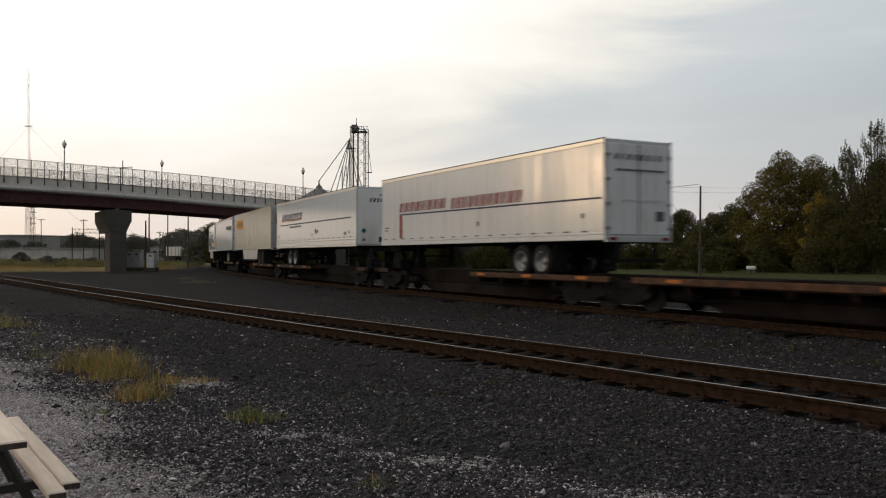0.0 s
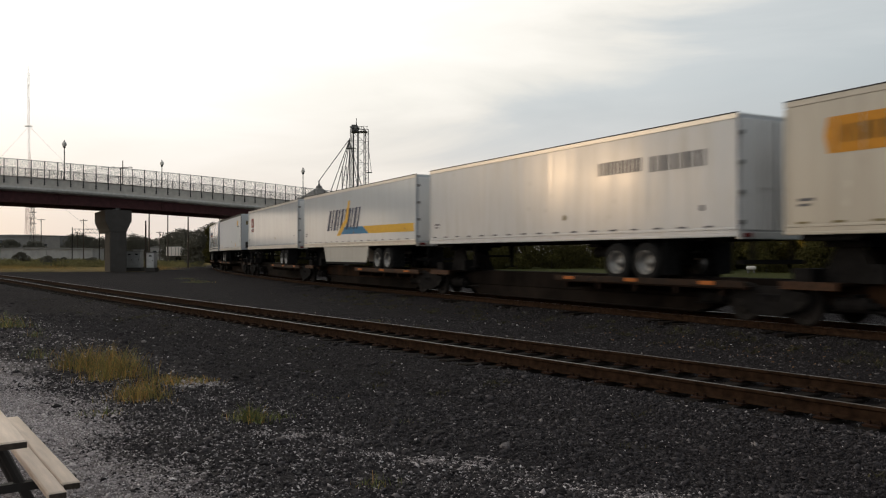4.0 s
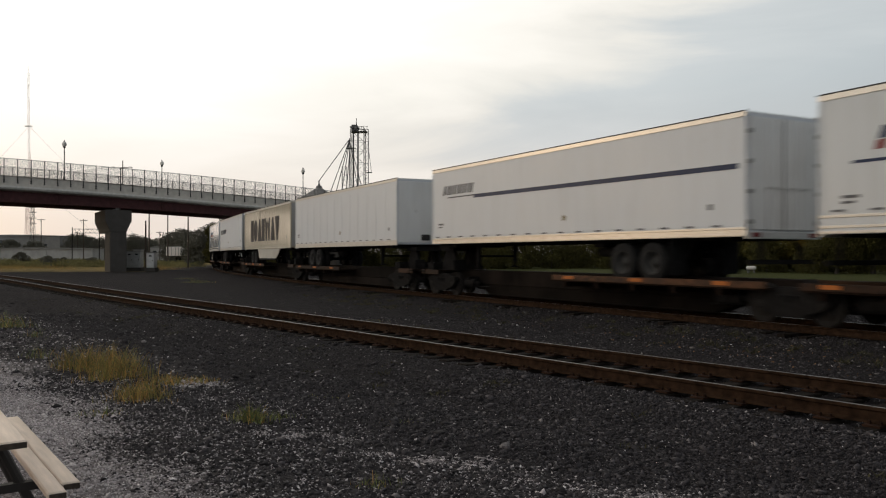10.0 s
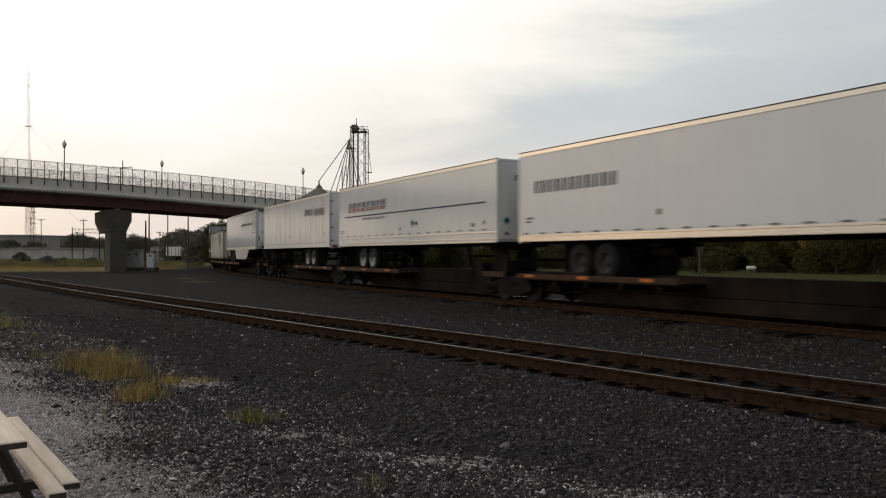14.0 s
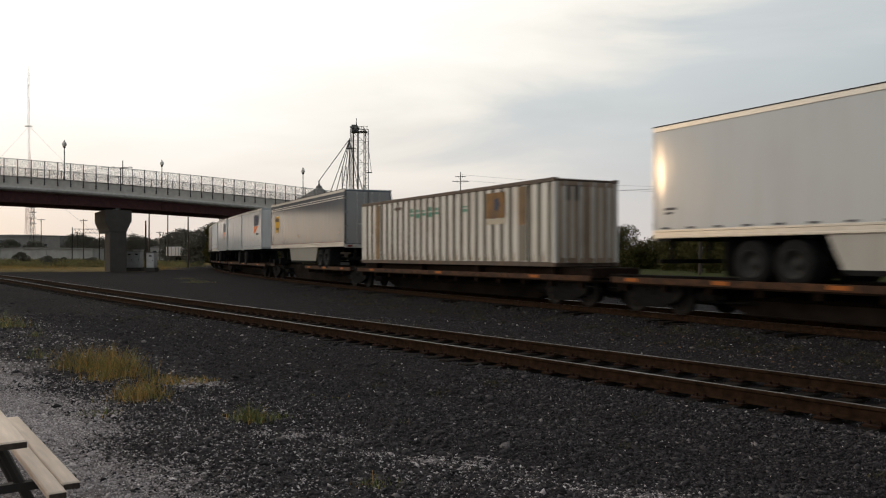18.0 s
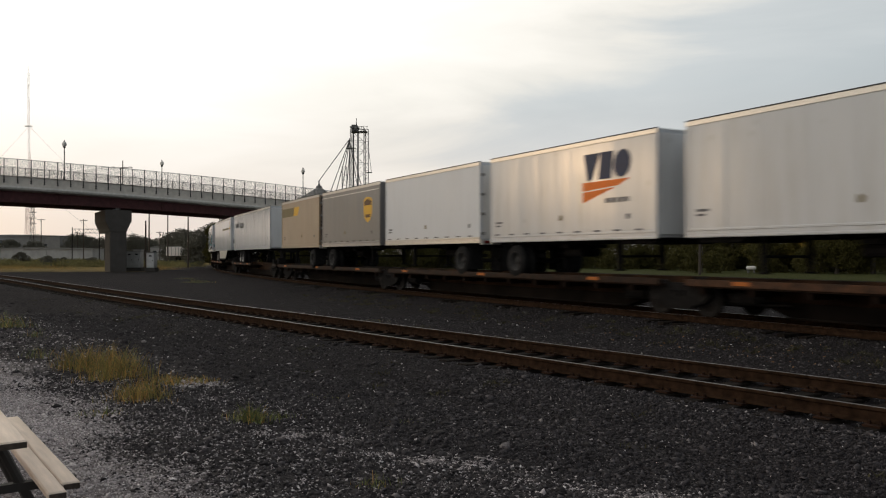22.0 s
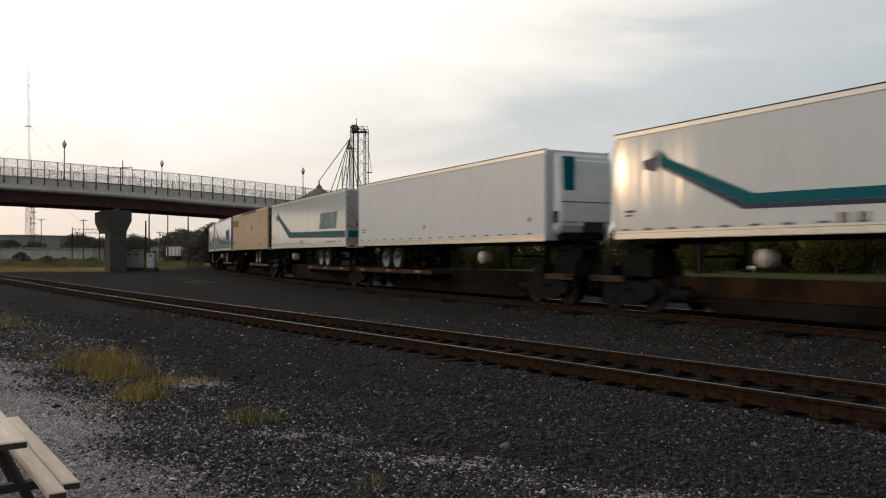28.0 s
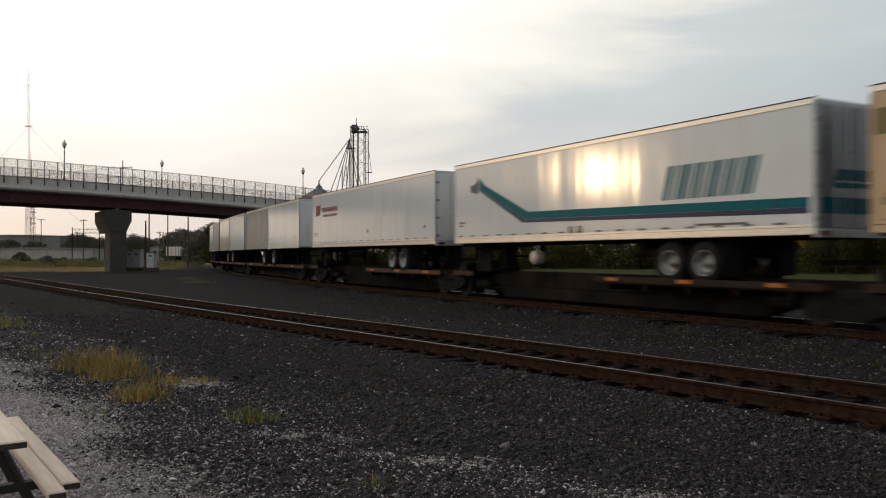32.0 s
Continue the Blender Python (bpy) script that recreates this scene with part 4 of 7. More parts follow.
def livery_two_tone(ob):
    letter(ob, "lettering", blocks(1.35, 6.2, 3.36, 3.53, 8, 0.06, 0.74), INK_RED, "lower halves of red and navy lettering bars")
    letter(ob, "lettering", blocks(1.43, 6.28, 3.55, 3.78, 8, 0.10, 0.74), INK_NAVY, "upper halves of red and navy lettering bars")
    letter(ob, "lettering", blocks(3.3, 6.1, 2.97, 3.07, 9, 0.0, 0.7), INK_GREY, "small grey lettering bars")
    letter(ob, "stripe", sheet([(0.84, 3.14), (15.3, 3.14), (15.3, 3.20), (0.84, 3.20)]), INK_NAVY, "thin navy stripe")
    letter(ob, "marking", blocks(14.2, 14.55, 2.38, 2.52, 2, 0, 0.8), INK_GREY)
    nose = Matrix.Translation((ob["length"] / 2 + 0.004, 0, 0)) @ Matrix.Rotation(radians(90), 4, "Z")
    for k in range(8):
        a = -0.62 + k * 0.19
        part("lettering", prism([(a, 3.84), (a + 0.12, 3.84), (a + 0.17, 4.02), (a + 0.05, 4.02)], 0.004, nose), INK_NAVY if k % 2 else INK_GREY, ob)
    part("marking", prism([(-0.06, 4.12), (0.10, 4.12), (0.10, 4.2), (-0.06, 4.2)], 0.004, nose), INK_GREY, ob)
    part("placard", prism([(-0.92, 2.40), (-0.78, 2.54), (-0.92, 2.68), (-1.06, 2.54)], 0.006, nose), INK_TEAL, ob, "small teal diamond placard")
    part("marking", prism([(-1.02, 2.08), (-0.82, 2.08), (-0.92, 2.24)], 0.004, nose), INK_RED, ob)
    letter(ob, "placard", sheet([(9.05, 2.50), (9.22, 2.67), (9.05, 2.84), (8.88, 2.67)]), INK_TEAL, "small teal diamond placard")
    letter(ob, "marking", sheet([(9.3, 2.58), (9.62, 2.60), (9.55, 2.72), (9.3, 2.72)]), INK_RED)


def livery_orange_sign(ob):
    letter(ob, "sign", sheet([(1.15, 3.38), (4.4, 3.36), (4.5, 3.72), (4.4, 4.06), (1.15, 4.08), (1.05, 3.73)]), INK_AMBER, "amber sign with rounded ends")
    letter(ob, "lettering", blocks(1.5, 4.2, 3.56, 3.90, 6, 0.0, 0.7), INK_OLIVE)
    part("sign", prism([(-0.95, 3.4), (0.95, 3.4), (1.0, 3.75), (0.95, 4.1), (-0.95, 4.1), (-1.0, 3.75)], 0.006, Matrix.Translation((ob["length"] / 2 + 0.05, 0, 0)) @ Matrix.Rotation(radians(90), 4, "Z")), INK_BROWN, ob)


def livery_grey_words(ob, start):
    letter(ob, "lettering", blocks(start, start + 1.9, 3.52, 3.86, 6, 0.0, 0.66), INK_GREY, "dark grey lettering bars")
    letter(ob, "lettering", blocks(start + 2.2, start + 4.3, 3.46, 3.84, 5, 0.0, 0.7), INK_GREY, "dark grey lettering bars")


def livery_small_words(ob):
    letter(ob, "lettering", blocks(0.95, 5.2, 3.26, 3.62, 11, 0.0, 0.74), INK_GREY, "dark grey lettering bars")


def livery_swoosh(ob):
    letter(ob, "lettering", blocks(4.35, 9.3, 2.62, 3.60, 5, 0.45), INK_NAVY, "large slanted navy lettering bars")
    letter(ob, "stripe", sheet([(5.9, 2.36), (6.5, 2.36), (7.6, 3.0), (8.0, 3.95), (7.75, 3.95), (7.2, 3.1)], 0.008), INK_GOLD, "gold slash")
    letter(ob, "stripe", sheet([(6.3, 2.42), (10.6, 2.39), (9.8, 2.72), (6.9, 2.74)]), INK_BLUE, "blue stripe")
    letter(ob, "stripe", sheet([(10.63, 2.39), (15.9, 2.35), (15.9, 2.68), (9.83, 2.72)]), INK_GOLD, "gold stripe")


def livery_gold_mark(ob):
    letter(ob, "sign", sheet([(13.35, 3.72), (14.05, 3.72), (14.12, 4.08), (13.42, 4.08)]), INK_GOLD, "small gold sign")
    letter(ob, "lettering", blocks(13.7, 14.7, 3.58, 3.69, 5), INK_GREY)
    letter(ob, "marking", sheet([(12.22, 2.15), (12.55, 2.15), (12.55, 2.36), (12.22, 2.36)]), INK_GOLD)
    letter(ob, "marking", sheet([(2.14, 2.12), (2.4, 2.12), (2.4, 2.31), (2.14, 2.31)]), INK_GOLD)
    end = Matrix.Translation((ob["length"] / 2 + 0.004, 0, 0)) @ Matrix.Rotation(radians(90), 4, "Z")
    for y in (-0.95, 0.62):
        part("vent", prism([(y, 1.98), (y + 0.36, 1.98), (y + 0.36, 2.45), (y, 2.45)], 0.012, end), DARK_TRIM, ob)
    part("sign", prism([(-0.15, 3.78), (0.35, 3.78), (0.35, 4.02), (-0.15, 4.02)], 0.004, end), INK_OLIVE, ob)
    part("sign", prism([(-0.92, 3.72), (-0.56, 3.72), (-0.56, 4.02), (-0.92, 4.02)], 0.004, end), INK_OLIVE, ob)


def livery_red_square(ob):
    letter(ob, "sign", sheet([(1.3, 3.35), (2.25, 3.35), (2.25, 3.95), (1.3, 3.95)]), INK_RED, "red square sign with a pale mark")
    letter(ob, "marking", sheet([(1.6, 3.45), (2.0, 3.6), (1.9, 3.85), (1.7, 3.6)], 0.008), WHITE)
    letter(ob, "lettering", blocks(1.3, 2.25, 3.02, 3.22, 4, 0, 0.7), INK_RED)
    part("sign", prism([(-0.6, 3.2), (0.4, 3.2), (0.4, 4.1), (-0.6, 4.1)], 0.004, Matrix.Translation((ob["length"] / 2 + 0.05, 0, 0)) @ Matrix.Rotation(radians(90), 4, "Z")), INK_RED, ob)


def livery_long_stripe(ob):
    letter(ob, "lettering", blocks(0.9, 3.3, 3.56, 3.88, 6, 0.12, 0.74), INK_GREY, "slanted grey lettering bars")
    letter(ob, "stripe", sheet([(1.3, 3.44), (3.4, 3.44), (3.4, 3.48), (1.3, 3.48)]), INK_GREY)
    letter(ob, "stripe", sheet([(3.3, 3.36), (15.9, 3.30), (15.9, 3.42), (3.3, 3.48)]), INK_NAVY, "thick navy stripe")


def livery_big_black(ob):
    letter(ob, "lettering", shapes(2.8, 13.0, 2.36, 3.82, "botbwtv"), INK_BLACK, "tall black plain shapes in a row")


def livery_seal(ob):
    letter(ob, "lettering", blocks(8.9, 14.1, 3.56, 3.72, 17, 0.0, 0.72), INK_OLIVE, "thin olive lettering bars")
    letter(ob, "seal", oval(15.1, 3.64, 0.56, 0.52, 28, 0.80), INK_OLIVE, "round olive ring")
    letter(ob, "seal", blocks(14.78, 15.42, 3.58, 3.70, 4), INK_GOLD)
    letter(ob, "lettering", blocks(14.3, 15.9, 2.93, 3.02, 6, 0.0, 0.7), INK_GREY)


def livery_shield(ob, x, z, w, h, band=False):
    letter(ob, "badge", sheet(shield(x, z, w, h)), INK_GOLD, "gold shield badge")
    letter(ob, "badge", sheet([(x - 0.42 * w, z + 0.17 * h), (x + 0.42 * w, z + 0.17 * h), (x + 0.42 * w, z + 0.33 * h), (x, z + 0.42 * h), (x - 0.42 * w, z + 0.33 * h)], 0.008), INK_BROWN)
    letter(ob, "badge", sheet([(x - 0.26 * w, z - 0.30 * h), (x + 0.26 * w, z - 0.30 * h), (x + 0.30 * w, z - 0.18 * h), (x - 0.30 * w, z - 0.18 * h)], 0.008), INK_BROWN)
    for z0 in (4.10, 4.20) if band else (4.22,):
        letter(ob, "trim_strip", sheet([(0.1, z0), (ob["length"] - 0.15, z0), (ob["length"] - 0.15, z0 + 0.035), (0.1, z0 + 0.035)], 0.012), ALU, "thin bright trim strip")


def livery_slashes(ob):
    letter(ob, "lettering", shapes(5.35, 7.55, 3.44, 4.15, "vbo", 0.10), INK_NAVY, "navy lettering bars")
    letter(ob, "stripe", sheet([(5.35, 3.16), (7.0, 3.24), (7.45, 3.40), (5.35, 3.39)]), INK_ORANGE, "orange slash")
    letter(ob, "stripe", sheet([(5.35, 2.84), (6.85, 3.20), (5.35, 3.13)]), INK_ORANGE, "orange slash")
    letter(ob, "lettering", blocks(6.4, 7.5, 2.80, 2.93, 5, 0, 0.7), INK_GREY)
    rear = Matrix.Translation((ob["length"] / 2 + 0.004, 0, 0)) @ Matrix.Rotation(radians(90), 4, "Z")
    for k in range(3):
        part("lettering", prism([(-0.15 + k * 0.32, 3.55), (0.10 + k * 0.32, 3.55), (0.14 + k * 0.32, 3.95), (-0.11 + k * 0.32, 3.95)], 0.004, rear), INK_NAVY, ob)
    part("stripe", prism([(-0.15, 3.2), (0.75, 3.4), (0.7, 3.46), (-0.15, 3.42)], 0.004, rear), INK_ORANGE, ob)


def livery_dark_band(ob):
    letter(ob, "stripe", sheet([(0.1, 3.62), (2.95, 3.62), (3.1, 4.10), (0.1, 4.10)]), INK_OLIVE, "dark olive band")
    letter(ob, "stripe", sheet([(2.97, 3.62), (3.95, 3.64), (4.35, 4.11), (3.13, 4.10)]), INK_GOLD, "gold end of the band")
    if ob["length"] > 10:
        letter(ob, "marking", sheet([(9.25, 3.12), (9.66, 3.12), (9.66, 3.54), (9.25, 3.54)]), INK_OLIVE)
        letter(ob, "marking", sheet([(12.8, 2.14), (13.1, 2.14), (13.1, 2.30), (12.8, 2.30)]), INK_OLIVE)
        letter(ob, "marking", sheet([(0.3, 2.34), (1.6, 2.34), (1.6, 2.48), (0.3, 2.48)]), INK_OLIVE)
        letter(ob, "roof_patch", sheet([(5.1, 4.38), (11.5, 4.38), (11.5, 4.49), (5.1, 4.49)], 0.018), DARK_TRIM, "dark worn stretch of the roof edge")


def livery_teal_kink(ob):
    letter(ob, "stripe", sheet([(1.85, 3.60), (4.90, 2.52), (16.0, 2.38), (16.0, 2.58), (5.05, 2.74), (2.25, 3.72), (1.9, 3.98)]), INK_TEAL, "teal stripe with a kink")
    letter(ob, "stripe", sheet([(1.80, 3.58), (4.70, 2.42), (16.0, 2.26), (16.0, 2.376), (4.90, 2.516), (1.85, 3.59)]), INK_NAVY, "dark lower edge of the stripe")
    letter(ob, "marking", sheet([(1.25, 3.55), (1.75, 3.45), (1.84, 3.75), (1.75, 4.02), (1.6, 3.80), (1.2, 3.76)]), INK_GREY, "small grey shape at the stripe's end")
    letter(ob, "lettering", blocks(11.4, 14.55, 2.74, 3.54, 6, 0.25), INK_TEAL, "slanted teal lettering bars")
    for a in (7.3, 7.75):
        letter(ob, "marking", blocks(a, a + 0.3, 2.00, 2.24, 1), INK_BROWN)
    letter(ob, "marking", sheet([(12.6, 2.10), (14.3, 2.09), (14.3, 2.14), (12.6, 2.15)]), INK_GREY)
    wrap = Matrix.Translation((ob["length"] / 2 + 0.034, 0, 0)) @ Matrix.Rotation(radians(90), 4, "Z")
    part("stripe", prism([(-1.18, 2.26), (1.18, 2.26), (1.18, 2.58), (-1.18, 2.58)], 0.004, wrap), INK_TEAL, ob)
    part("lettering", prism([(-0.75, 2.78), (0.75, 2.78), (0.85, 3.15), (-0.65, 3.15)], 0.004, wrap), INK_TEAL, ob)


def livery_small_red(ob):
    letter(ob, "sign", sheet([(0.6, 3.4), (1.4, 3.45), (1.5, 3.95), (0.7, 3.95)]), INK_RED, "small red mark")
    letter(ob, "lettering", blocks(1.7, 4.4, 3.58, 3.80, 9, 0.0, 0.7), INK_RED)
    letter(ob, "lettering", blocks(1.9, 4.3, 3.34, 3.46, 8, 0.0, 0.7), INK_RED)


def ribbed_container(label, length=16.2):
    ob = thing("ribbed_container", label, "container", group="containers on the train")
    l2, lo, hi = length / 2, 1.10, 3.68
    n = 27
    pitch = (length - 0.36) / n
    for sy in (-1, 1):
        bm = bm_new()
        pts = []
        x = -l2 + 0.18
        for i in range(n):
            pts += [(x, 0.0), (x + pitch * 0.62, 0.0), (x + pitch * 0.66, -0.06), (x + pitch * 0.96, -0.06)]
            x += pitch
        pts.append((x, 0.0))
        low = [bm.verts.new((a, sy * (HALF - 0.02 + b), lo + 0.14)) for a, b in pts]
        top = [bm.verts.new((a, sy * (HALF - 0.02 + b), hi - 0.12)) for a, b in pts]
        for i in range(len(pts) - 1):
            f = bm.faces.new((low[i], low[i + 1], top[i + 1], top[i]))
            # the shade in the recessed troughs is put into a darker grey
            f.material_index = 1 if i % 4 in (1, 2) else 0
        inner = [bm.verts.new((sx * (l2 - 0.18), sy * (HALF - 0.12), z)) for sx in (-1, 1) for z in (lo + 0.14, hi - 0.12)]
        bm.faces.new((inner[0], inner[1], inner[3], inner[2]))
        bmesh.ops.recalc_face_normals(bm, faces=bm.faces)
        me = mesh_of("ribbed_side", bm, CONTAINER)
        me.materials.append(SHADE_AND_BAND_GREY)
        part("ribbed_side", me, CONTAINER, ob, "chalky white ribs over troughs darkened for shade")
        part("top_rail", box(0, sy * (HALF - 0.03), hi - 0.06, length - 0.3, 0.08, 0.12, bevel=0.01), CORNER_STEEL, ob)
        part("bottom_rail", box(0, sy * (HALF - 0.03), lo + 0.07, length - 0.3, 0.08, 0.14, bevel=0.01), CORNER_STEEL, ob)
        for sx in (-1, 1):
            part("corner_post", box(sx * (l2 - 0.09), sy * (HALF - 0.07), (lo + hi) / 2, 0.18, 0.14, hi - lo, bevel=0.015), CONTAINER, ob)
            for z in (lo + 0.06, hi - 0.06):
                part("corner_casting", box(sx * (l2 - 0.085), sy * (HALF - 0.07), z, 0.19, 0.17, 0.12, bevel=0.015), CORNER_STEEL, ob)
    part("roof", box(0, 0, hi - 0.04, length - 0.3, 2 * HALF - 0.2, 0.05, bevel=0.01), CORNER_STEEL, ob)
    part("floor", box(0, 0, lo + 0.06, length - 0.3, 2 * HALF - 0.2, 0.12), CORNER_STEEL, ob)
    for sx in (-1, 1):
        for sy in (-1, 1):
            d = part("door" if sx > 0 else "end_panel", box(sx * (l2 - 0.05), sy * 0.58, (lo + hi) / 2, 0.05, 1.12, hi - lo - 0.2, bevel=0.01), CONTAINER_END, ob, "rust-stained brown end panel")
            for k in range(3):
                part("rib", box(sx * (l2 - 0.015), sy * 0.58 + (k - 1) * 0.36, (lo + hi) / 2, 0.03, 0.16, hi - lo - 0.5, bevel=0.006), CONTAINER_RIB, d)
    for ry in (-0.85, -0.3, 0.3, 0.85):
        part("lock_rod", tube((l2, ry, lo + 0.1), (l2, ry, hi - 0.1), 0.018, seg=6), ALU, ob)
    part("sign", box(l2 - 0.015, -0.55, 3.25, 0.02, 0.8, 0.45), CORNER_STEEL, ob)
    ob["length"] = length
    # worn paint is left on the ribs alone
    for k in (9, 10, 11, 12, 13, 17):
        a = 0.18 + k * pitch
        for z0, z1, f0, f1 in ((2.84 + 0.08 * (k % 2), 3.02, 0.04, 0.56), (3.07, 3.22 - 0.05 * (k % 3), 0.04, 0.50)):
            letter(ob, "lettering", sheet([(a + pitch * f0, z0), (a + pitch * f1, z0), (a + pitch * f1, z1), (a + pitch * f0, z1)], -0.018), INK_GREEN, "worn green lettering bars")
    for k in range(n):
        letter(ob, "rust_run", sheet([(0.18 + k * pitch + 0.04, 1.26), (0.18 + k * pitch + 0.16, 1.26), (0.18 + k * pitch + 0.12, 1.42 + 0.3 * ((k * 0.37) % 1))], -0.018), INK_RUST, "brown rust run at the lower edge")
    letter(ob, "sign", sheet([(11.95, 2.62), (13.24, 2.62), (13.24, 3.44), (11.95, 3.44)]), RUST_SIGN, "rusty orange-brown square patch")
    letter(ob, "sign", sheet([(12.5, 2.9), (12.75, 2.82), (12.9, 3.05), (12.75, 3.28), (12.5, 3.2)], 0.008), INK_NAVY)
    letter(ob, "sign", sheet([(12.0, 2.42), (13.24, 2.42), (13.24, 2.60), (12.0, 2.60)]), CREAM)
    letter(ob, "stripe", sheet([(14.08, 2.36), (14.58, 2.36), (14.58, 3.52), (14.08, 3.52)]), INK_RUST, "brown painted band")
    letter(ob, "stripe", sheet([(14.08, 1.26), (14.58, 1.26), (14.58, 2.34), (14.08, 2.34)]), SHADE_AND_BAND_GREY)
    letter(ob, "stripe", sheet([(1.75, 1.26), (2.22, 1.26), (2.22, 3.5), (1.75, 3.5)]), INK_RUST, "orange-brown rust band")
    letter(ob, "sign", sheet([(3.9, 3.22), (4.6, 3.22), (4.6, 3.34), (3.9, 3.34)]), CORNER_STEEL)
    return ob


SHADE_AND_BAND_GREY = trailer_paint("trough_shade_and_band_grey", (0.16, 0.145, 0.115), 0.6, dirt=(0.16, 0.09, 0.04), amount=0.6)
INK_RUST = material("rust_brown_band", (0.19, 0.115, 0.052), 0.7, 0.0, 0.2, 2.0, dirt=(0.12, 0.09, 0.06))
CONTAINER_RIB = trailer_paint("stained_end_rib_paint", (0.48, 0.42, 0.35), 0.6, dirt=(0.12, 0.06, 0.03), amount=0.8)
CONTAINER_END = trailer_paint("rusty_end_paint", (0.27, 0.20, 0.14), 0.6, dirt=(0.10, 0.05, 0.025), amount=0.8)


# railcars: a centre beam with a wheel tray at one end and a hitch stand at the other
WHEELSET_BM = bm_new()
for _sy in (-1, 1):
    _m = Matrix.Translation((0, _sy * 0.72, 0)) @ rotated_y()
    _w = lathe([(0.0, -0.05), (0.12, -0.06), (0.30, -0.03), (0.40, -0.065), (0.42, -0.065), (0.42, 0.065), (0.40, 0.065), (0.30, 0.02), (0.12, 0.05), (0.0, 0.05)], 24, _m)
    _tmp = bpy.data.meshes.new("tmp")
    _w.to_mesh(_tmp)
    _w.free()
    WHEELSET_BM.from_mesh(_tmp)
    bpy.data.meshes.remove(_tmp)
add_tube(WHEELSET_BM, (0, -0.95, 0), (0, 0.95, 0), 0.08, seg=10)
for _a in range(3):
    for _sy in (-1, 1):
        add_box(WHEELSET_BM, 0.2 * math.cos(_a * 2.094), _sy * 0.785, 0.2 * math.sin(_a * 2.094), 0.07, 0.02, 0.07)
WHEELSET = mesh_of("wheelset", WHEELSET_BM, WHEEL_STEEL)
SPINS = []


def side_frame():
    pts = [(-1.15, 0.52), (-1.12, 0.66), (-0.75, 0.70), (-0.35, 0.78), (0.35, 0.78), (0.75, 0.70), (1.12, 0.66), (1.15, 0.52), (0.95, 0.34), (0.55, 0.24), (0.4, 0.16), (-0.4, 0.16), (-0.55, 0.24), (-0.95, 0.34)]
    bm = bm_new()
    for sy in (-1, 1):
        add_prism(bm, pts, 0.14, Matrix.Translation((0, sy * 0.98 - 0.07, 0)))
        for k in (-0.2, 0.0, 0.2):
            add_tube(bm, (k, sy * 0.98 - sy * 0.10, 0.22), (k, sy * 1.06, 0.62), 0.07, seg=7)
    add_box(bm, 0, 0, 0.56, 0.36, 2.0, 0.24)
    bmesh.ops.recalc_face_normals(bm, faces=bm.faces)
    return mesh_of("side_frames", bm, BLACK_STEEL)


def bogie(parent, x):
    b = part("truck", shared("frames", side_frame), BLACK_STEEL, parent, "near-black two-axle truck")
    b.location = (x, 0, 0)
    for wx in (-0.88, 0.88):
        w = part("wheelset", WHEELSET, WHEEL_STEEL, b)
        w.location = (wx, 0, 0.42)
        SPINS.append(w)


